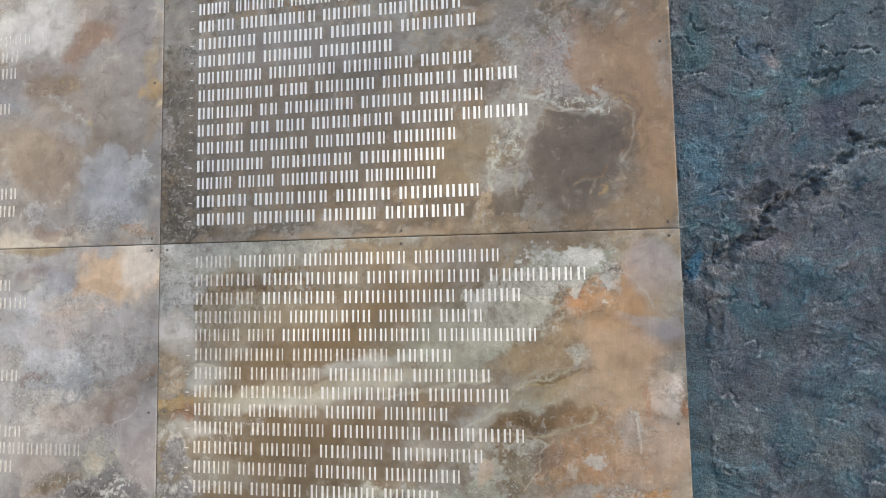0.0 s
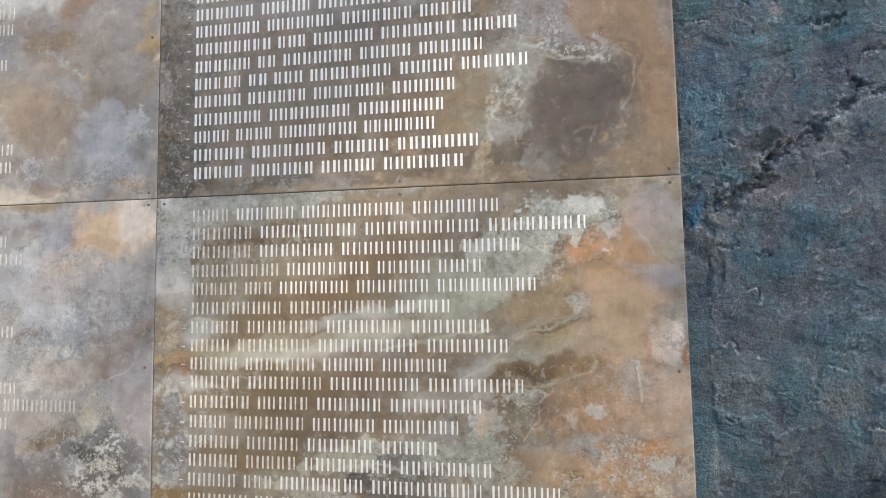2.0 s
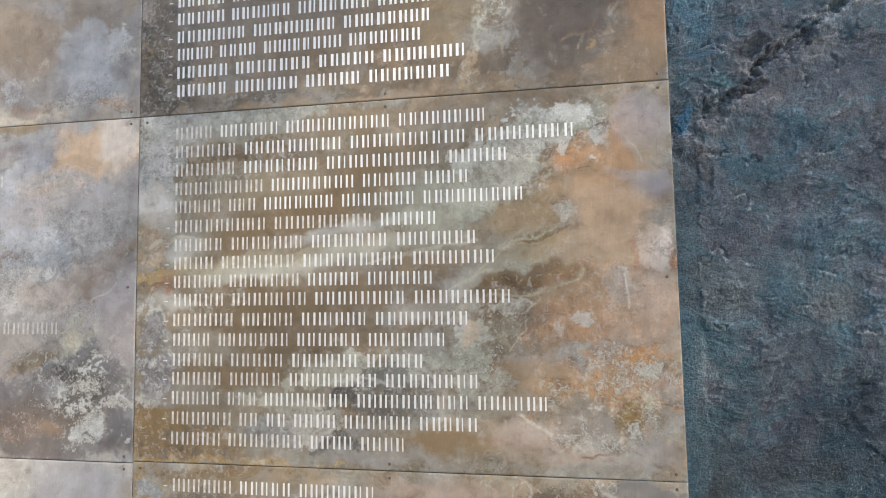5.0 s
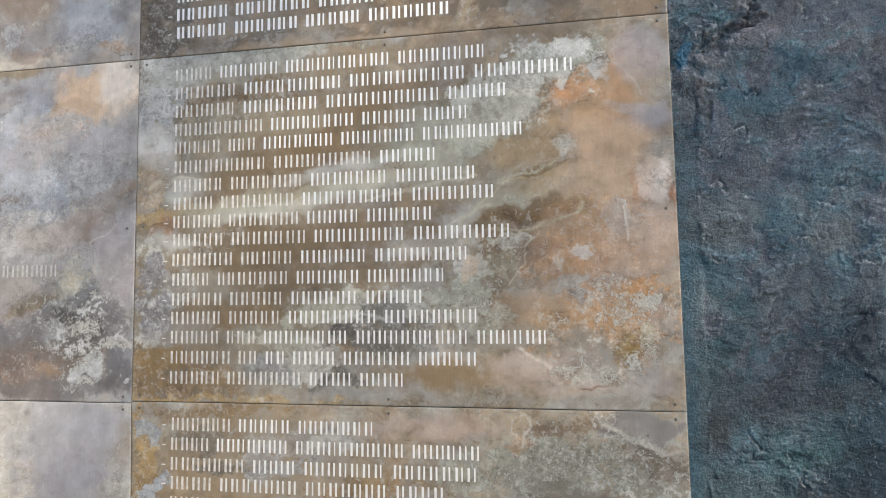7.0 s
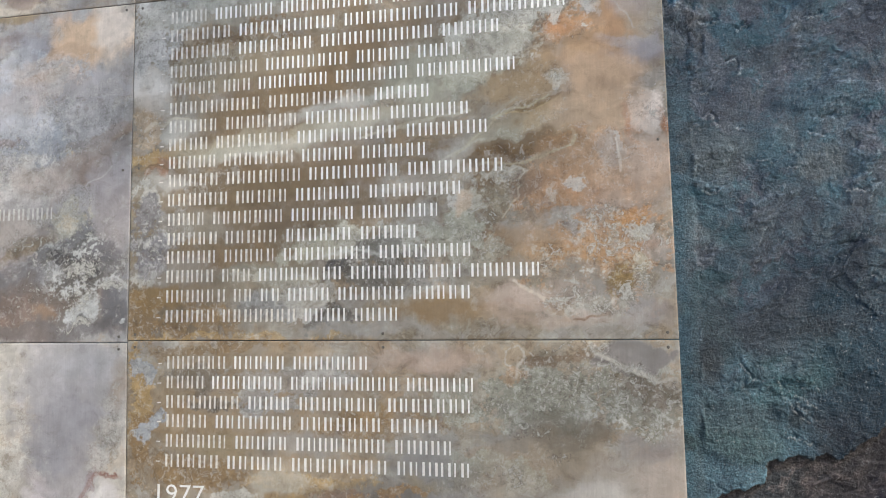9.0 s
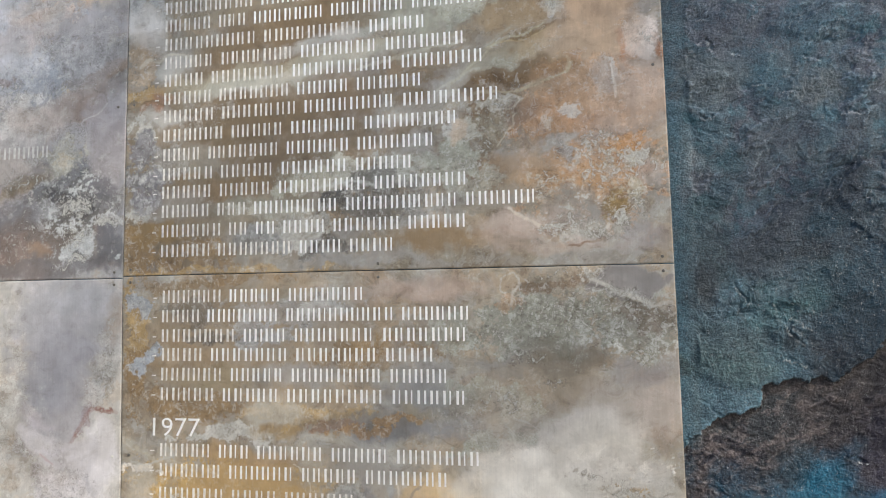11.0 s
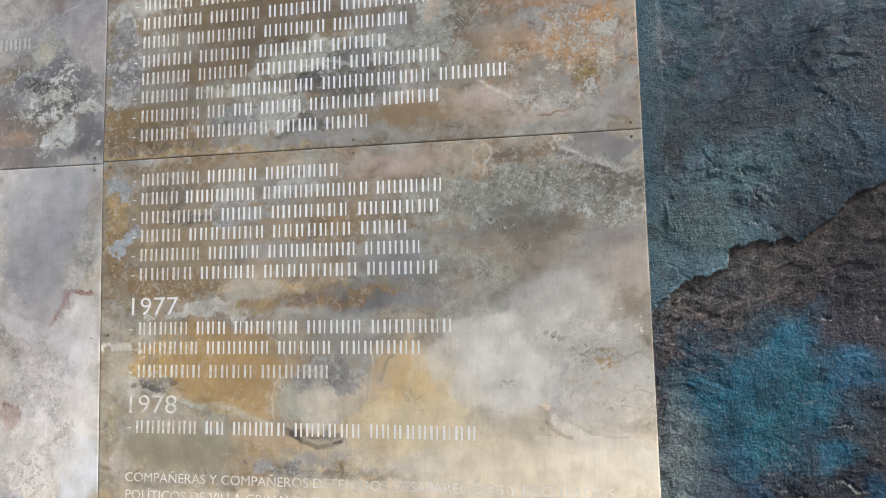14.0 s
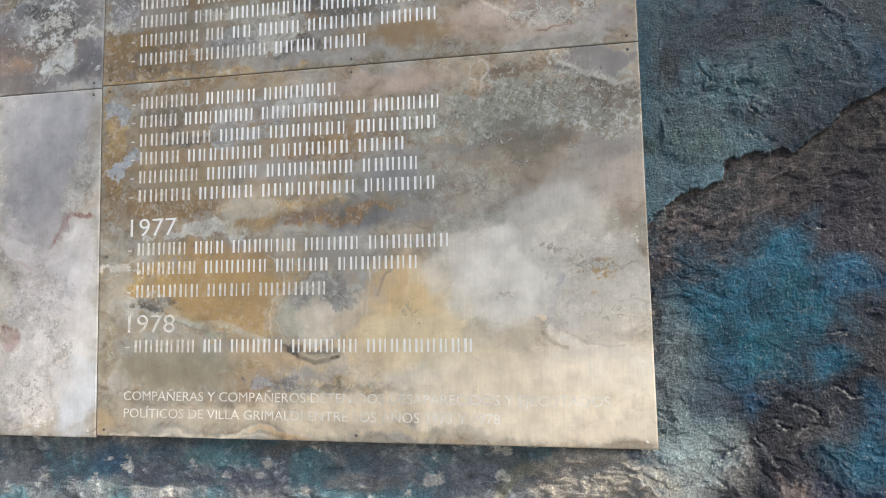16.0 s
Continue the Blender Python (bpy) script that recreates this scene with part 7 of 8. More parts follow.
def crust_middle(p):
    p.crust(0.716, 1.579, 0.037, 0.031, 0.55)
    p.crust(0.736, 1.539, 0.051, 0.024, 0.60)
    p.crust(0.767, 1.561, 0.021, 0.014, 0.85)
    p.crust(0.702, 1.532, 0.044, 0.010, 0.50)
    p.crust(0.741, 1.487, 0.018, 0.015, 0.75)
    p.crust(0.765, 1.503, 0.020, 0.022, 0.50)
    p.crust(0.670, 1.476, 0.037, 0.014, 0.65)
    p.crust(0.713, 1.465, 0.029, 0.010, 0.55)
    p.crust(0.640, 1.529, 0.030, 0.022, 0.42)
    p.crust(0.662, 1.577, 0.010, 0.019, 0.50)
    p.crust(0.550, 1.589, 0.020, 0.017, 0.50)
    p.crust(0.796, 1.547, 0.008, 0.011, 0.60)
    p.crust(0.590, 1.872, 0.063, 0.028, 0.62)
    p.crust(0.708, 1.895, 0.022, 0.016, 0.60)
    p.crust(0.653, 1.782, 0.020, 0.010, 0.50)
    p.crust(0.683, 1.838, 0.017, 0.012, 0.35)
    p.crust(0.036, 1.558, 0.011, 0.016, 0.50)
    p.crust(0.033, 1.509, 0.012, 0.018, 0.50)
    p.crust(0.010, 1.905, 0.012, 0.033, 0.50)
    p.crust(0.266, 1.950, 0.125, 0.007, 0.45)
    p.crust(0.533, 1.825, 0.056, 0.018, 0.40)
    p.crust(0.408, 1.759, 0.058, 0.012, 0.30)
    p.crust(0.373, 1.523, 0.050, 0.017, 0.40)
    p.crust(0.278, 1.495, 0.052, 0.015, 0.40)
    p.crust(0.456, 1.545, 0.049, 0.016, 0.40)
    p.crust(0.529, 1.560, 0.032, 0.016, 0.42)
    p.crust(0.583, 1.641, 0.028, 0.014, 0.50)
    p.crust(0.042, 1.764, 0.019, 0.013, 0.40)
    p.crust(0.788, 1.730, 0.013, 0.015, 0.45)
    p.crust(0.607, 1.673, 0.024, 0.011, 0.35)
    p.crust(0.181, 1.425, 0.107, 0.004, 0.35)
    p.crust(0.030, 1.600, 0.009, 0.018, 0.40)
    p.wash(0.186, 1.834, 0.137, 0.030, 4, tone(168, 162, 146), 0.40)
    p.wash(0.269, 1.723, 0.201, 0.019, 6, tone(182, 178, 160), 0.50)
    p.wash(0.041, 1.800, 0.040, 0.035, 0, tone(206, 204, 200), 0.50)
    p.wash(0.137, 1.914, 0.114, 0.014, 3, tone(176, 174, 162), 0.45)
    p.wash(0.479, 1.799, 0.074, 0.033, 8, tone(172, 172, 156), 0.40)
    p.wash(0.717, 1.752, 0.068, 0.055, 0, tone(204, 182, 162), 0.45)
    p.flake(0.587, 1.684, 0.049, 0.013, 6, tone(118, 96, 68), 0.8)
    p.flake(0.612, 1.742, 0.036, 0.008, 10, tone(124, 106, 78), 0.7)
    p.vein(0.0030, tone(190, 186, 164), 0.55, [(0.509, 1.674), (0.534, 1.695), (0.562, 1.718), (0.575, 1.731)])
    p.vein(0.0030, tone(192, 186, 160), 0.55, [(0.549, 1.663), (0.597, 1.661), (0.637, 1.670), (0.676, 1.682), (0.680, 1.694)])
    p.vein(0.0030, tone(186, 182, 158), 0.55, [(0.563, 1.727), (0.591, 1.739), (0.620, 1.742), (0.644, 1.756)])
    p.vein(0.0040, tone(206, 198, 186), 0.80, [(0.597, 1.499), (0.618, 1.491), (0.639, 1.479), (0.644, 1.472)])
    p.vein(0.0030, tone(122, 90, 62), 0.70, [(0.674, 1.446), (0.692, 1.445), (0.707, 1.451), (0.718, 1.457)])
    p.vein(0.0040, tone(124, 98, 70), 0.60, [(0.734, 1.518), (0.748, 1.526), (0.757, 1.517), (0.757, 1.499), (0.751, 1.490)])
    p.vein(0.0040, tone(200, 196, 180), 0.60, [(0.373, 1.711), (0.424, 1.721), (0.474, 1.737), (0.532, 1.744)])
    p.vein(0.0030, tone(100, 84, 62), 0.60, [(0.024, 1.684), (0.045, 1.687), (0.064, 1.680), (0.083, 1.690)])
    p.vein(0.0040, tone(204, 198, 182), 0.70, [(0.022, 1.746), (0.040, 1.755), (0.052, 1.751), (0.071, 1.760), (0.101, 1.756)])
    p.vein(0.0030, tone(92, 84, 76), 0.60, [(0.305, 1.499), (0.330, 1.508), (0.344, 1.499), (0.356, 1.486)])
    p.vein(0.0040, tone(196, 198, 192), 0.60, [(0.287, 1.532), (0.322, 1.544), (0.373, 1.548), (0.415, 1.538)])


def crust_bottom(p):
    p.crust(0.694, 1.357, 0.114, 0.046, 0.50)
    p.crust(0.764, 1.312, 0.028, 0.019, 0.58)
    p.crust(0.722, 1.337, 0.039, 0.022, 0.52)
    p.crust(0.793, 1.341, 0.015, 0.016, 0.60)
    p.crust(0.568, 1.328, 0.032, 0.015, 0.45)
    p.crust(0.614, 1.292, 0.030, 0.013, 0.50)
    p.crust(0.644, 1.264, 0.019, 0.008, 0.50)
    p.crust(0.698, 1.407, 0.029, 0.008, 0.60)
    p.crust(0.656, 1.416, 0.045, 0.004, 0.50)
    p.crust(0.182, 1.355, 0.054, 0.013, 0.35)
    p.crust(0.314, 1.350, 0.050, 0.011, 0.35)
    p.crust(0.733, 1.121, 0.030, 0.014, 0.42)
    p.crust(0.689, 1.137, 0.022, 0.008, 0.35)
    p.crust(0.767, 1.065, 0.028, 0.018, 0.35)
    p.crust(0.105, 1.175, 0.055, 0.007, 0.40)
    p.crust(0.154, 1.061, 0.054, 0.008, 0.35)
    p.crust(0.487, 1.069, 0.016, 0.023, 0.35)
    p.crust(0.628, 1.086, 0.015, 0.007, 0.35)
    p.crust(0.592, 1.233, 0.046, 0.013, 0.40)
    p.crust(0.251, 1.174, 0.070, 0.009, 0.30)
    p.bare(0.768, 1.399, 0.044, 0.017)
    p.wash(0.768, 1.400, 0.042, 0.016, -8, tone(140, 136, 133), 0.85)
    p.vein(0.0045, tone(196, 192, 184), 0.9, [(0.692, 1.415), (0.699, 1.404), (0.715, 1.393), (0.733, 1.382), (0.760, 1.372), (0.784, 1.366), (0.803, 1.367)])
    p.vein(0.0030, tone(98, 92, 86), 0.7, [(0.696, 1.396), (0.714, 1.388), (0.733, 1.376), (0.760, 1.366)])
    p.vein(0.0040, tone(192, 188, 180), 0.7, [(0.605, 1.411), (0.606, 1.398), (0.595, 1.387), (0.592, 1.368)])
    p.wash(0.675, 1.176, 0.095, 0.034, 25, tone(206, 202, 194), 0.55)
    p.wash(0.625, 0.959, 0.173, 0.044, 0, tone(232, 220, 200), 0.7)
    p.wash(0.519, 1.057, 0.085, 0.054, 30, tone(226, 205, 163), 0.6)
    p.wash(0.406, 0.922, 0.088, 0.031, 0, tone(230, 217, 195), 0.65)
    p.wash(0.389, 0.995, 0.057, 0.024, 0, tone(210, 196, 174), 0.50)
    p.wash(0.526, 1.026, 0.085, 0.042, 0, tone(224, 213, 186), 0.55)
    p.wash(0.551, 1.149, 0.063, 0.031, 0, tone(190, 180, 164), 0.50)
    p.wash(0.620, 1.086, 0.068, 0.046, 20, tone(224, 221, 214), 0.6)
    p.wash(0.745, 1.054, 0.064, 0.045, 0, tone(214, 208, 198), 0.4)
    p.vein(0.0050, tone(74, 71, 68), 0.85, [(0.315, 1.011), (0.327, 0.998), (0.356, 0.993), (0.384, 0.998)])
    p.vein(0.0040, tone(96, 92, 88), 0.7, [(0.322, 1.015), (0.356, 1.008), (0.386, 1.005)])
    p.flake(0.352, 1.002, 0.022, 0.004, 0, tone(150, 142, 128), 0.7)
    p.wash(0.576, 1.131, 0.074, 0.045, 15, tone(228, 224, 216), 0.6)
    p.wash(0.585, 1.205, 0.060, 0.034, 10, tone(188, 182, 172), 0.4)


def crust_lmid(p):
    p.crust(-0.082, 1.534, 0.036, 0.022, 0.65)
    p.crust(-0.028, 1.495, 0.030, 0.011, 0.85)
    p.crust(-0.084, 1.490, 0.026, 0.026, 0.65)
    p.crust(-0.079, 1.447, 0.015, 0.011, 0.80)
    p.crust(-0.147, 1.538, 0.033, 0.013, 0.50)
    p.crust(-0.103, 1.440, 0.019, 0.007, 0.60)
    p.crust(-0.162, 1.499, 0.041, 0.025, 0.45)
    p.crust(-0.073, 1.578, 0.015, 0.020, 0.50)
    p.crust(-0.196, 1.478, 0.023, 0.018, 0.45)
    p.crust(-0.153, 1.607, 0.023, 0.013, 0.50)
    p.crust(-0.226, 1.707, 0.064, 0.042, 0.45)
    p.crust(-0.132, 1.781, 0.046, 0.033, 0.40)
    p.crust(-0.267, 1.781, 0.024, 0.028, 0.50)
    p.crust(-0.087, 1.646, 0.037, 0.024, 0.42)
    p.crust(-0.179, 1.572, 0.063, 0.018, 0.50)
    p.crust(-0.049, 1.763, 0.025, 0.028, 0.35)
    p.wash(-0.230, 1.809, 0.065, 0.038, 0, tone(186, 186, 190), 0.50)
    p.wash(-0.050, 1.818, 0.041, 0.036, 0, tone(184, 180, 180), 0.50)
    p.wash(-0.156, 1.855, 0.074, 0.022, 0, tone(196, 176, 156), 0.40)
    p.wash(-0.223, 1.615, 0.064, 0.046, 0, tone(186, 178, 172), 0.45)
    p.wash(-0.069, 1.763, 0.051, 0.037, 0, tone(184, 178, 176), 0.40)
    p.wash(-0.181, 1.785, 0.063, 0.037, 0, tone(188, 186, 186), 0.35)
    p.col *= (0.965, 1.0, 1.055)


def crust_ltop(p):
    p.crust(-0.086, 2.002, 0.052, 0.029, 0.45)
    p.crust(-0.127, 1.976, 0.063, 0.015, 0.50)
    p.crust(-0.025, 2.075, 0.017, 0.026, 0.45)
    p.crust(-0.211, 2.220, 0.033, 0.014, 0.35)
    p.crust(-0.237, 2.008, 0.044, 0.019, 0.35)
    p.col *= (0.985, 1.0, 1.025)


def crust_lbot(p):
    p.crust(-0.105, 1.063, 0.050, 0.053, 0.33)
    p.crust(-0.067, 1.115, 0.043, 0.026, 0.33)
    p.crust(-0.120, 0.952, 0.044, 0.034, 0.33)
    p.crust(-0.053, 1.011, 0.023, 0.035, 0.33)
    p.crust(-0.025, 1.289, 0.016, 0.035, 0.33)
    p.crust(-0.127, 0.892, 0.030, 0.008, 0.33)
    p.wash(-0.111, 0.969, 0.089, 0.068, 0, tone(230, 225, 224), 0.5)
    p.wash(-0.075, 1.063, 0.069, 0.052, 0, tone(218, 213, 216), 0.4)
    p.wash(-0.038, 1.132, 0.039, 0.061, 0, tone(222, 219, 222), 0.35)


# ---- plates ----
THICK = 0.003


def left_edge(z):
    return 0.002 + max(0.0, 1.42 - z) * 0.015


def right_edge(z):
    return 0.801 + (1.955 - z) * 0.0115


def round_screw():
    """A domed screw head with a recess, and its shank into the wall."""
    bm = bmesh.new()
    rings = [(0.0008, -0.0006), (0.0009, -0.0012), (0.0014, -0.0012), (0.0020, -0.0008), (0.0021, -0.0002), (0.0021, 0.0002), (0.0014, 0.0004), (0.0014, 0.042)]
    loops = [[bm.verts.new((r * math.cos(k * math.tau / 12), y, r * math.sin(k * math.tau / 12))) for k in range(12)] for r, y in rings]
    for p, q in zip(loops, loops[1:]):
        for k in range(12):
            bm.faces.new((p[k], p[(k + 1) % 12], q[(k + 1) % 12], q[k]))
    bm.faces.new(loops[0][::-1])
    bm.faces.new(loops[-1])
    bmesh.ops.recalc_face_normals(bm, faces=bm.faces)
    me = bpy.data.meshes.new("screw")
    bm.to_mesh(me)
    bm.free()
    me.materials.append(SCREW)
    return me


SCREW_MESH = round_screw()
PALE_SCREW = SCREW_MESH.copy()
PALE_SCREW.materials[0] = make_plain("pale_steel", (0.62, 0.60, 0.56), 0.4, 0.5, 300, 0.15, 0.0001)


def plate(label, x0, x1, z0, z1, base, seed, stains, slip=0.0):
    """A metal sheet screwed to the wall. x0 and x1 give its edges at a height; slip pushes its face forward."""
    thing = new("metal_plate")
    thing.location = (0, slip, 0)
    tagged(thing, label, "memorial plate", "metal plates on the wall")
    nx, nz = 640, 426
    span = np.linspace(0, 1, nx) if x0(z0) > -0.1 else np.concatenate([np.linspace(0, 0.55, 24), np.linspace(0.555, 1, 246)])
    nx = len(span)
    v, u = [g.ravel() for g in np.meshgrid(np.linspace(0, 1, nz), span, indexing="ij")]
    low, high = (x0(z0), x1(z0)), (x0(z1), x1(z1))
    X = (low[0] * (1 - v) + high[0] * v) * (1 - u) + (low[1] * (1 - v) + high[1] * v) * u
    Z = z0 + (z1 - z0) * v
    ripple = Noise(seed + 7).fbm(X, Z, 0.3, 2) * 0.0001
    # rounded rim
    rim = np.minimum(np.minimum(X - X.reshape(nz, nx)[:, :1].repeat(nx, 1).ravel(), X.reshape(nz, nx)[:, -1:].repeat(nx, 1).ravel() - X), np.minimum(Z - z0, z1 - Z))
    Y = ripple + 0.0006 * step(0.0015, 0.0, rim)
    n = nx * nz
    corners = [0, nx - 1, n - 1, n - nx]
    back = [(X[i], THICK, Z[i]) for i in corners]
    faces = [(n, n + 3, n + 2, n + 1)] + [(corners[i], n + i, n + (i + 1) % 4, corners[(i + 1) % 4]) for i in range(4)]
    me = grid_mesh("sheet", np.stack([X, Y, Z], 1), nx, nz, back, faces)
    p = Patina(X, Z, base, seed)
    for lay_stains in stains:
        lay_stains(p)
    p.finish()
    paint(me, "patina", p.col)
    weight(me, "flaky", np.clip(p.flaky, 0, 1))
    weight(me, "crusty", np.clip(p.crusty, 0, 1))
    weight(me, "live", np.clip(1 - p.calm, 0, 1))
    me.materials.append(PATINA)
    sheet = new("sheet", me)
    sheet.parent = thing
    zm = (z0 + z1) / 2
    for z in (z0 + 0.009, zm, z1 - 0.009):
        l, r = x0(z) + 0.013, x1(z) - 0.014
        for x in (l, (l + r) / 2 + 0.003, r):
            if z == zm and l < x < r:
                continue
            s = new("screw", PALE_SCREW if z0 < 0.95 and z < z1 - 0.05 and x == r else SCREW_MESH)
            s.parent = thing
            s.location = (x, 0.0, z)
            s.rotation_euler = (0, x * 40, 0)
    return thing


CAP = 0.0186
strokes = random.Random(5)


def comb(bm, edges, z0, z1):
    """One solid word: upright bars that stand out of a strip let into the sheet. edges: the bars' left and right sides."""
    front, sunk, back = -0.0003, 0.0014, 0.0022
    line = [(edges[0][0], back)]
    for i, (a, b) in enumerate(edges):
        line += [(a, front), (b, front)]
        if i + 1 < len(edges):
            line += [(b, sunk), (edges[i + 1][0], sunk)]
    line.append((edges[-1][1], back))
    low = [bm.verts.new((x, y, z0)) for x, y in line]
    high = [bm.verts.new((x, y, z1)) for x, y in line]
    for i in range(len(line)):
        j = (i + 1) % len(line)
        bm.faces.new((low[i], low[j], high[j], high[i]))
    bm.faces.new(low[::-1])
    bm.faces.new(high)
    bmesh.ops.recalc_face_normals(bm, faces=bm.faces)


def inscription(thing, letters, x0, x1, z, worn=0, fresh=LETTER, old=WORN_DIM, bold=1.0):
    """A line of white writing as plain upright bars, set word by word after a dash. worn: how many words, from the
    first, take the duller colour for wear and weaker light.
    """
    words = [int(w) for w in letters.split()]
    slots = sum(words) + 0.55 * (len(words) - 1)
    w = (x1 - x0) / slots
    bm = bmesh.new()
    box(bm, x0 - 0.0135, x0 - 0.0072, -0.0003, 0.001, z + CAP * 0.36, z + CAP * 0.44)
    line = part("inscription_line", bm, old, thing)
    x = x0
    for n, k in enumerate(words):
        bm = bmesh.new()
        edges = []
        for i in range(k):
            a = x + (i + strokes.uniform(0.10, 0.16)) * w
            b = a + strokes.uniform(0.44, 0.52) * w
            edges += [(a, a + 0.19 * w * bold), (b, b + strokes.uniform(0.11, 0.17) * w * bold)]
        comb(bm, edges, z, z + CAP)
        part("word_bar", bm, old if n < worn else fresh, line)
        x += (k + 0.55) * w
    return line


def lettering(thing, name, words, x0, x1, z, cap, mat):
    """Writing that can be read, cut to its width and height."""
    cu = bpy.data.curves.new(name, "FONT")
    cu.body, cu.extrude, cu.resolution_u = words, 0.01, 3
    cu.offset = -0.006
    ob = new(name, cu)
    bpy.context.view_layer.update()
    me = bpy.data.meshes.new_from_object(ob.evaluated_get(bpy.context.evaluated_depsgraph_get()))
    bpy.data.objects.remove(ob)
    co = np.zeros(len(me.vertices) * 3, np.float32)
    me.vertices.foreach_get("co", co)
    co = co.reshape(-1, 3)
    wide = co[:, 0].max() - co[:, 0].min()
    tall = 0.70
    out = np.stack([x0 + (co[:, 0] - co[:, 0].min()) / wide * (x1 - x0), np.where(co[:, 2] > 0, -0.0003, 0.001), z + co[:, 1] / tall * cap], 1)
    me.vertices.foreach_set("co", out.astype(np.float32).ravel())
    me.materials.clear()
    me.materials.append(mat)
    me.update()
    made = new(name, me)
    made.parent = thing
    return made


ROWS_Z = (0.885, 1.4185, 1.951, 2.484)
GAP = 0.0006
MIDTONE, PALE_TONE, DARK_TONE = tone(144, 135, 120), tone(164, 156, 142), tone(122, 112, 101)


def far_left(z):
    return -0.802


def seam_left(z):
    return left_edge(z) - 2 * GAP


def right_plate(label, row, base, seed, *stains):
    return plate(label, left_edge, right_edge, ROWS_Z[row] + GAP, ROWS_Z[row + 1] - GAP, base, seed, stains)


def left_plate(label, row, base, seed, *stains):
    return plate(label, far_left, seam_left, ROWS_Z[row] - 0.003 * (row < 2) + GAP, ROWS_Z[row + 1] - 0.003 * (row < 1) - GAP, base, seed, stains)


top = right_plate("dark brown patinated metal plate engraved with white lines of writing", 2, DARK_TONE, 11, stains_top, more_stains_top, crust_top)
for letters, end, z in (("4 6 5 6", 0.389, 2.324), ("4 8 5 8", 0.500, 2.295), ("6 6 6 7", 0.525, 2.266), ("6 5 7", 0.394, 2.237), ("7 7 7 5", 0.517, 2.209),
                        ("8 3 6 7 5", 0.584, 2.180), ("6 2 7 5 6", 0.533, 2.151), ("5 2 3 8 5 6", 0.598, 2.123), ("5 6 7 6", 0.492, 2.094), ("7 8 8", 0.475, 2.065),
                        ("4 4 8 7", 0.459, 2.037), ("5 7 5 7", 0.525, 2.008), ("5 6 5 7", 0.502, 1.979)):
    inscription(top, letters, 0.064, end, z, bold=1.25)

middle = right_plate("grey and orange patinated metal plate with seventeen engraved lines", 1, MIDTONE, 31, stains_middle, more_stains_middle, crust_middle)
for letters, end, z in (("4 6 10 8", 0.554, 1.911), ("6 9 10 8", 0.676, 1.882), ("6 7 10 5", 0.584, 1.853), ("9 8 5 4", 0.527, 1.824), ("5 3 7 7 9", 0.605, 1.796),
                        ("9 9 5", 0.481, 1.766), ("5 7 7 7", 0.538, 1.737), ("4 7 9 7", 0.564, 1.709), ("5 7 5 6", 0.475, 1.681), ("5 7 8 8", 0.585, 1.653),
                        ("6 5 6 8", 0.525, 1.623), ("4 7 6 7", 0.492, 1.593), ("5 5 6 5", 0.460, 1.563), ("5 5 8 8", 0.538, 1.535), ("5 3 8 10 6", 0.633, 1.506),
                        ("6 2 2 4 6 5", 0.535, 1.476), ("5 7 4 4", 0.432, 1.446)):
    inscription(middle, letters, 0.064, end, z, 1 if z > 1.81 else 2, LETTER if z > 1.76 else DIMMED)

bottom = right_plate("cream and ochre patinated metal plate with two years and a dedication", 0, PALE_TONE, 51, stains_bottom, more_stains_bottom, bottom_strip, crust_bottom)
for letters, end, z in (("6 5 7", 0.387, 1.377), ("4 7 10 6", 0.538, 1.348), ("7 4 7 7", 0.534, 1.319), ("4 7 7 4", 0.487, 1.291), ("6 5 8 5", 0.508, 1.262), ("5 5 8 6", 0.533, 1.233),
                        ("5 3 6 5 7", 0.550, 1.152), ("6 6 5 7", 0.505, 1.123), ("6 4 6", 0.373, 1.089), ("6 2 5 6 9", 0.581, 1.008)):
    inscription(bottom, letters, 0.068, end, z, 9 if 1.05 < z < 1.1 else 1, LETTER if z > 1.3 else DIMMED)
lettering(bottom, "year_number", "1977", 0.058, 0.134, 1.181, 0.027, DIMMED)
lettering(bottom, "year_number", "1978", 0.058, 0.135, 1.037, 0.027, WORN_DIM)
lettering(bottom, "dedication_line", "COMPAÑERAS Y COMPAÑEROS DETENIDOS DESAPARECIDOS Y EJECUTADOS", 0.054, 0.756, 0.938, 0.0135, RUBBED)
lettering(bottom, "dedication_line", "POLÍTICOS DE VILLA GRIMALDI ENTRE LOS AÑOS 1973 Y 1978", 0.055, 0.613, 0.913, 0.0135, RUBBED)

left_top = left_plate("grey-brown patinated metal plate with pale stains and faint writing", 2, tone(160, 150, 141), 71, stains_ltop, more_stains_ltop, crust_ltop)
for letters, end, z in (("5 7 6 6", -0.252, 2.304), ("6 7 5 5", -0.276, 2.275), ("5 7 8 6", -0.278, 2.246), ("6 6 6 7", -0.288, 2.184), ("5 6 7 7", -0.270, 2.036), ("6 6 7 6", -0.272, 2.006)):
    inscription(left_top, letters, -0.738, end, z, 9, old=FAINT)

left_middle = left_plate("blue-grey patinated metal plate with an orange stain and faint writing", 1, tone(176, 171, 166), 91, stains_lmid, more_stains_lmid, crust_lmid)
for letters, end, z in (("6 8 6 4", -0.274, 1.880), ("7 6 4 7", -0.244, 1.850), ("6 5 7 6", -0.255, 1.730), ("6 4 7 8", -0.247, 1.638), ("6 3 8 6 9", -0.133, 1.611), ("5 7 6 5", -0.262, 1.581)):
    inscription(left_middle, letters, -0.738, end, z, 9, old=FAINT)

left_bottom = left_plate("pale whitish metal plate with rust-red spots and bare steel corner", 0, tone(184, 180, 176), 111, stains_lbot, more_stains_lbot, crust_lbot)


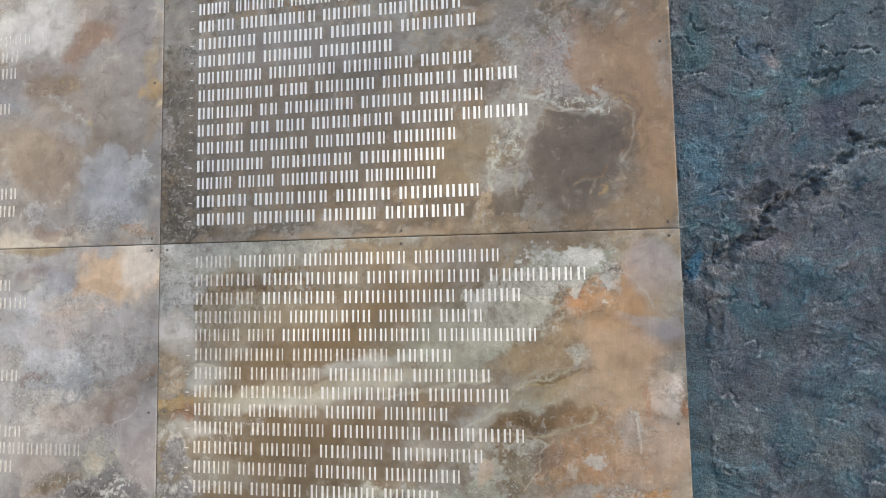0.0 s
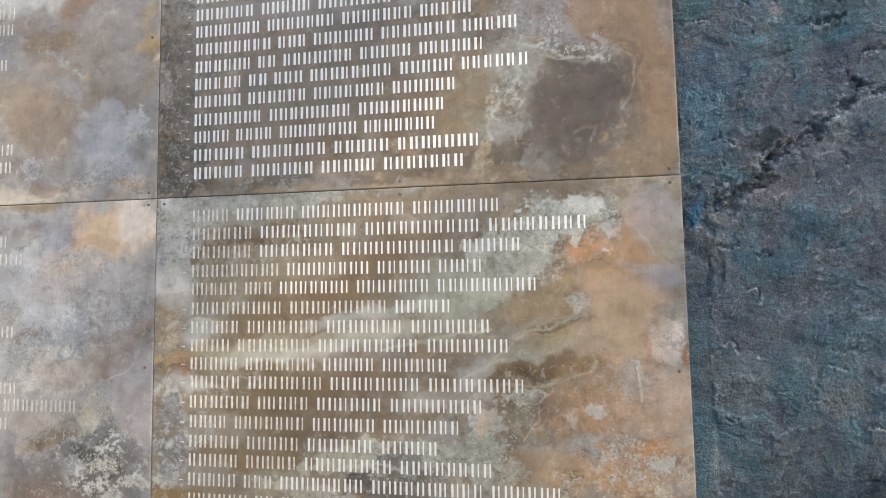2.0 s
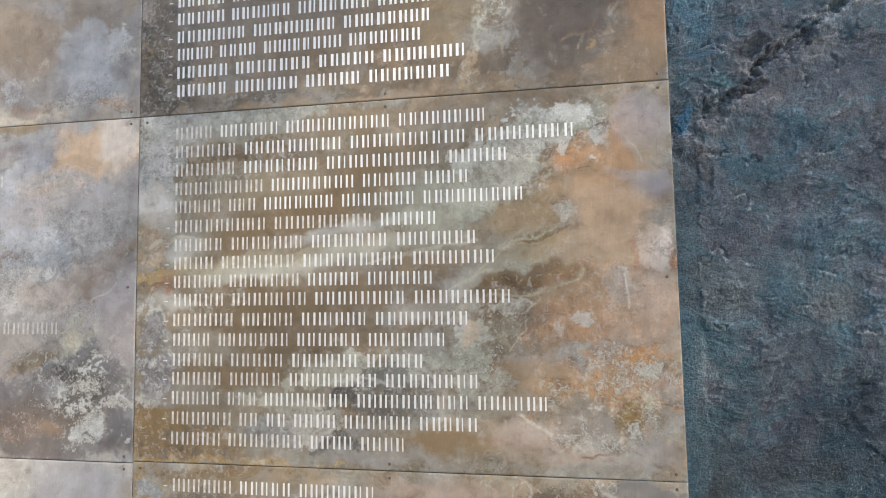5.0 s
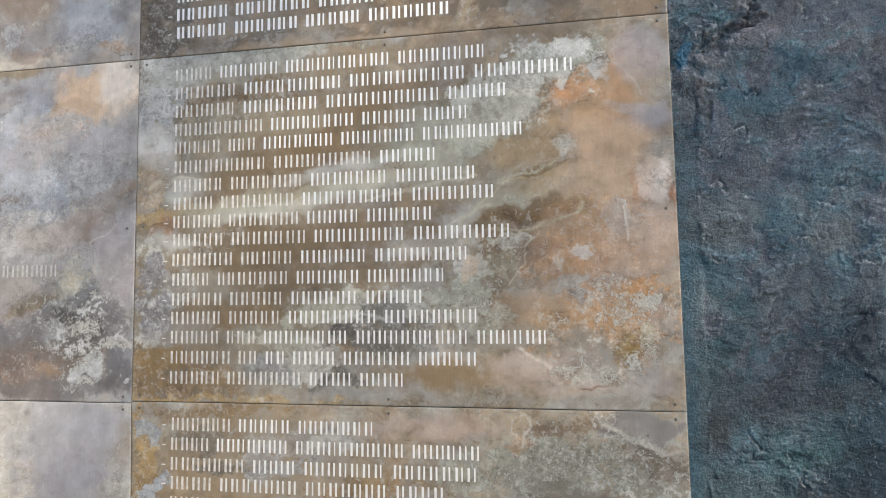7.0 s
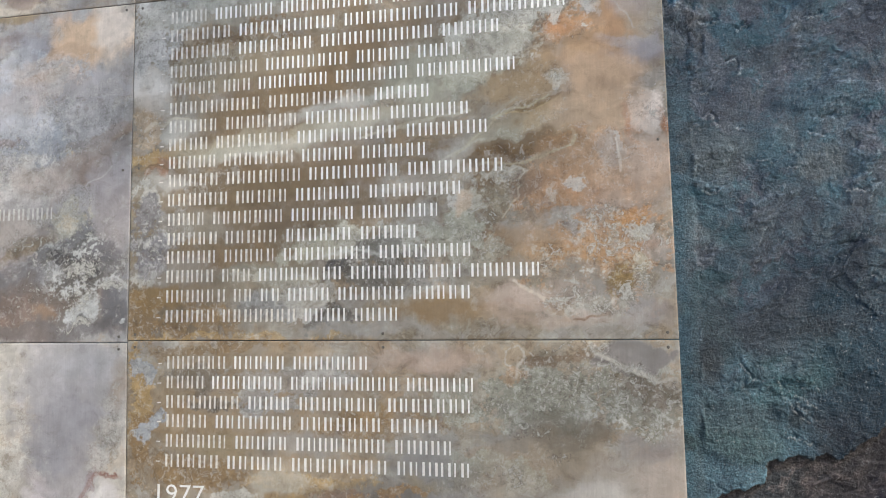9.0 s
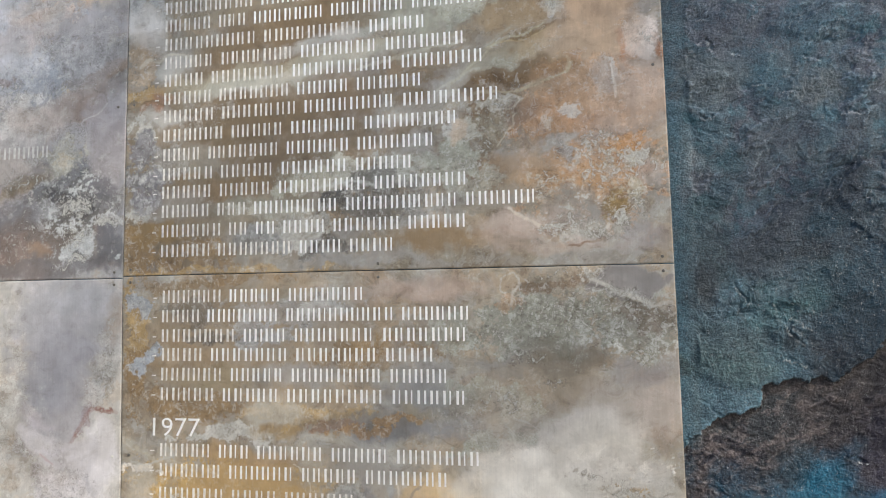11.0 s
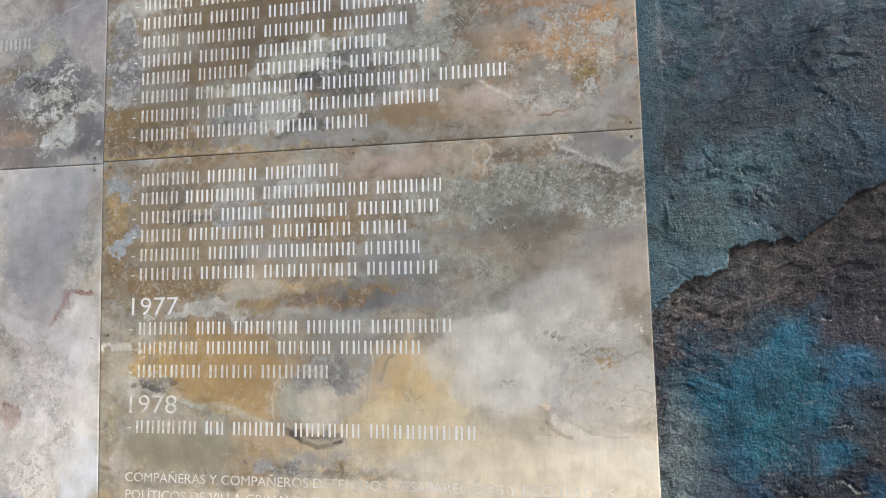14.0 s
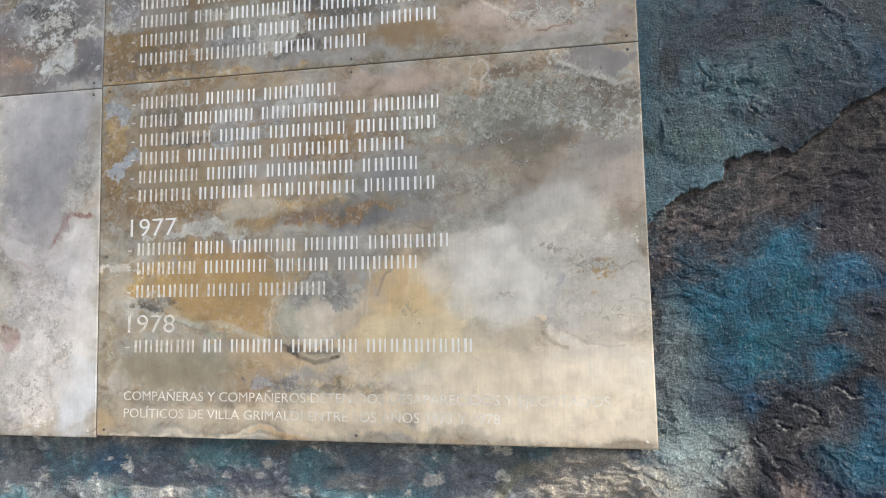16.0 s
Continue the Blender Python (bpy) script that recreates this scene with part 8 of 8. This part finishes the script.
# ---- behind the camera and out of view: an added dark wall closes the square, and an added tree shades the upper part of the wall ----
LEAF = make_plain("leaf", (0.055, 0.085, 0.03), 0.6, 0, 5, 0.4, 0.001)
BARK = make_plain("bark", (0.14, 0.11, 0.085), 0.9, 0, 20, 0.3, 0.01)
BACKDROP = make_plain("backdrop_surface", (0.10, 0.11, 0.09), 0.9, 0, 2, 0.35, 0.01)

# unseen backdrop, added to darken what the plates reflect
bm = bmesh.new()
box(bm, -30, 30, -14.4, -14.0, -0.1, 3.4)
tagged(part("backdrop_wall", bm, BACKDROP), "unseen dark backdrop wall added across the square", "wall", kind="structure")


def limb(bm, a, b, ra, rb, sides=9, rings=6, bend=0.15, rng=None):
    a, b = Vector(a), Vector(b)
    axis = (b - a).normalized()
    u = axis.orthogonal().normalized()
    w = axis.cross(u)
    sway = (u * rng.uniform(-1, 1) + w * rng.uniform(-1, 1)) * bend
    loops = []
    for i in range(rings):
        t = i / (rings - 1)
        c = a.lerp(b, t) + sway * math.sin(math.pi * t)
        r = ra + (rb - ra) * t
        loops.append([bm.verts.new(c + (u * math.cos(k * math.tau / sides) + w * math.sin(k * math.tau / sides)) * r * rng.uniform(0.92, 1.08)) for k in range(sides)])
    for p, q in zip(loops, loops[1:]):
        for k in range(sides):
            bm.faces.new((p[k], p[(k + 1) % sides], q[(k + 1) % sides], q[k]))
    bm.faces.new(loops[0][::-1])
    bm.faces.new(loops[-1])


def build_tree(centre, radius, height, base):
    """A broad tree: trunk, limbs, and a crown of leaves in clumps."""
    rng = random.Random(9)
    tree = new("tree")
    tree.location = (base[0], base[1], 0)
    tagged(tree, "unseen broad leafy tree added to shade the upper wall", "tree")
    c = Vector(centre) - Vector((base[0], base[1], 0))
    bm = bmesh.new()
    fork = Vector((0, 0, c.z - height * 0.75))
    limb(bm, (0, 0, -0.05), fork, 0.34, 0.22, 14, 9, 0.12, rng)
    part("trunk", bm, BARK, tree)
    tips = []
    for k in range(9):
        a = k * math.tau / 9 + rng.uniform(-0.2, 0.2)
        tip = c + Vector((math.cos(a) * radius * 0.65, math.sin(a) * radius * 0.65, rng.uniform(-0.25, 0.4) * height))
        bm = bmesh.new()
        limb(bm, fork - Vector((0, 0, 0.1)), tip, 0.13, 0.03, 8, 7, 0.35, rng)
        part("limb", bm, BARK, tree)
        tips.append(tip)
    bm = bmesh.new()
    clumps = []
    for k in range(170):
        a, t = rng.uniform(0, math.tau), rng.random() ** 0.5
        z = rng.uniform(-1, 1)
        clumps.append(c + Vector((math.cos(a) * radius * t, math.sin(a) * radius * t, z * height * 0.5 * (1 - 0.5 * t * t) + rng.uniform(-0.15, 0.15))))
    for q in clumps:
        for k in range(46):
            o = q + Vector((rng.gauss(0, 0.27), rng.gauss(0, 0.27), rng.gauss(0, 0.16)))
            d = Vector((rng.uniform(-1, 1), rng.uniform(-1, 1), rng.uniform(-0.8, 0.5))).normalized()
            s = d.orthogonal().normalized()
            n, wd = rng.uniform(0.10, 0.17), rng.uniform(0.03, 0.05)
            v = [bm.verts.new(o), bm.verts.new(o + d * n * 0.5 + s * wd), bm.verts.new(o + d * n), bm.verts.new(o + d * n * 0.5 - s * wd)]
            bm.faces.new(v)
    part("crown", bm, LEAF, tree)
    return tree


# unseen tree, set along the sun's rays to shade the upper wall
SHADE = Vector((5.9, 0.0, 6.15)) + SUN_FROM * 7.0
build_tree(SHADE, 2.3, 1.75, (SHADE.x + 0.3, SHADE.y - 0.6))
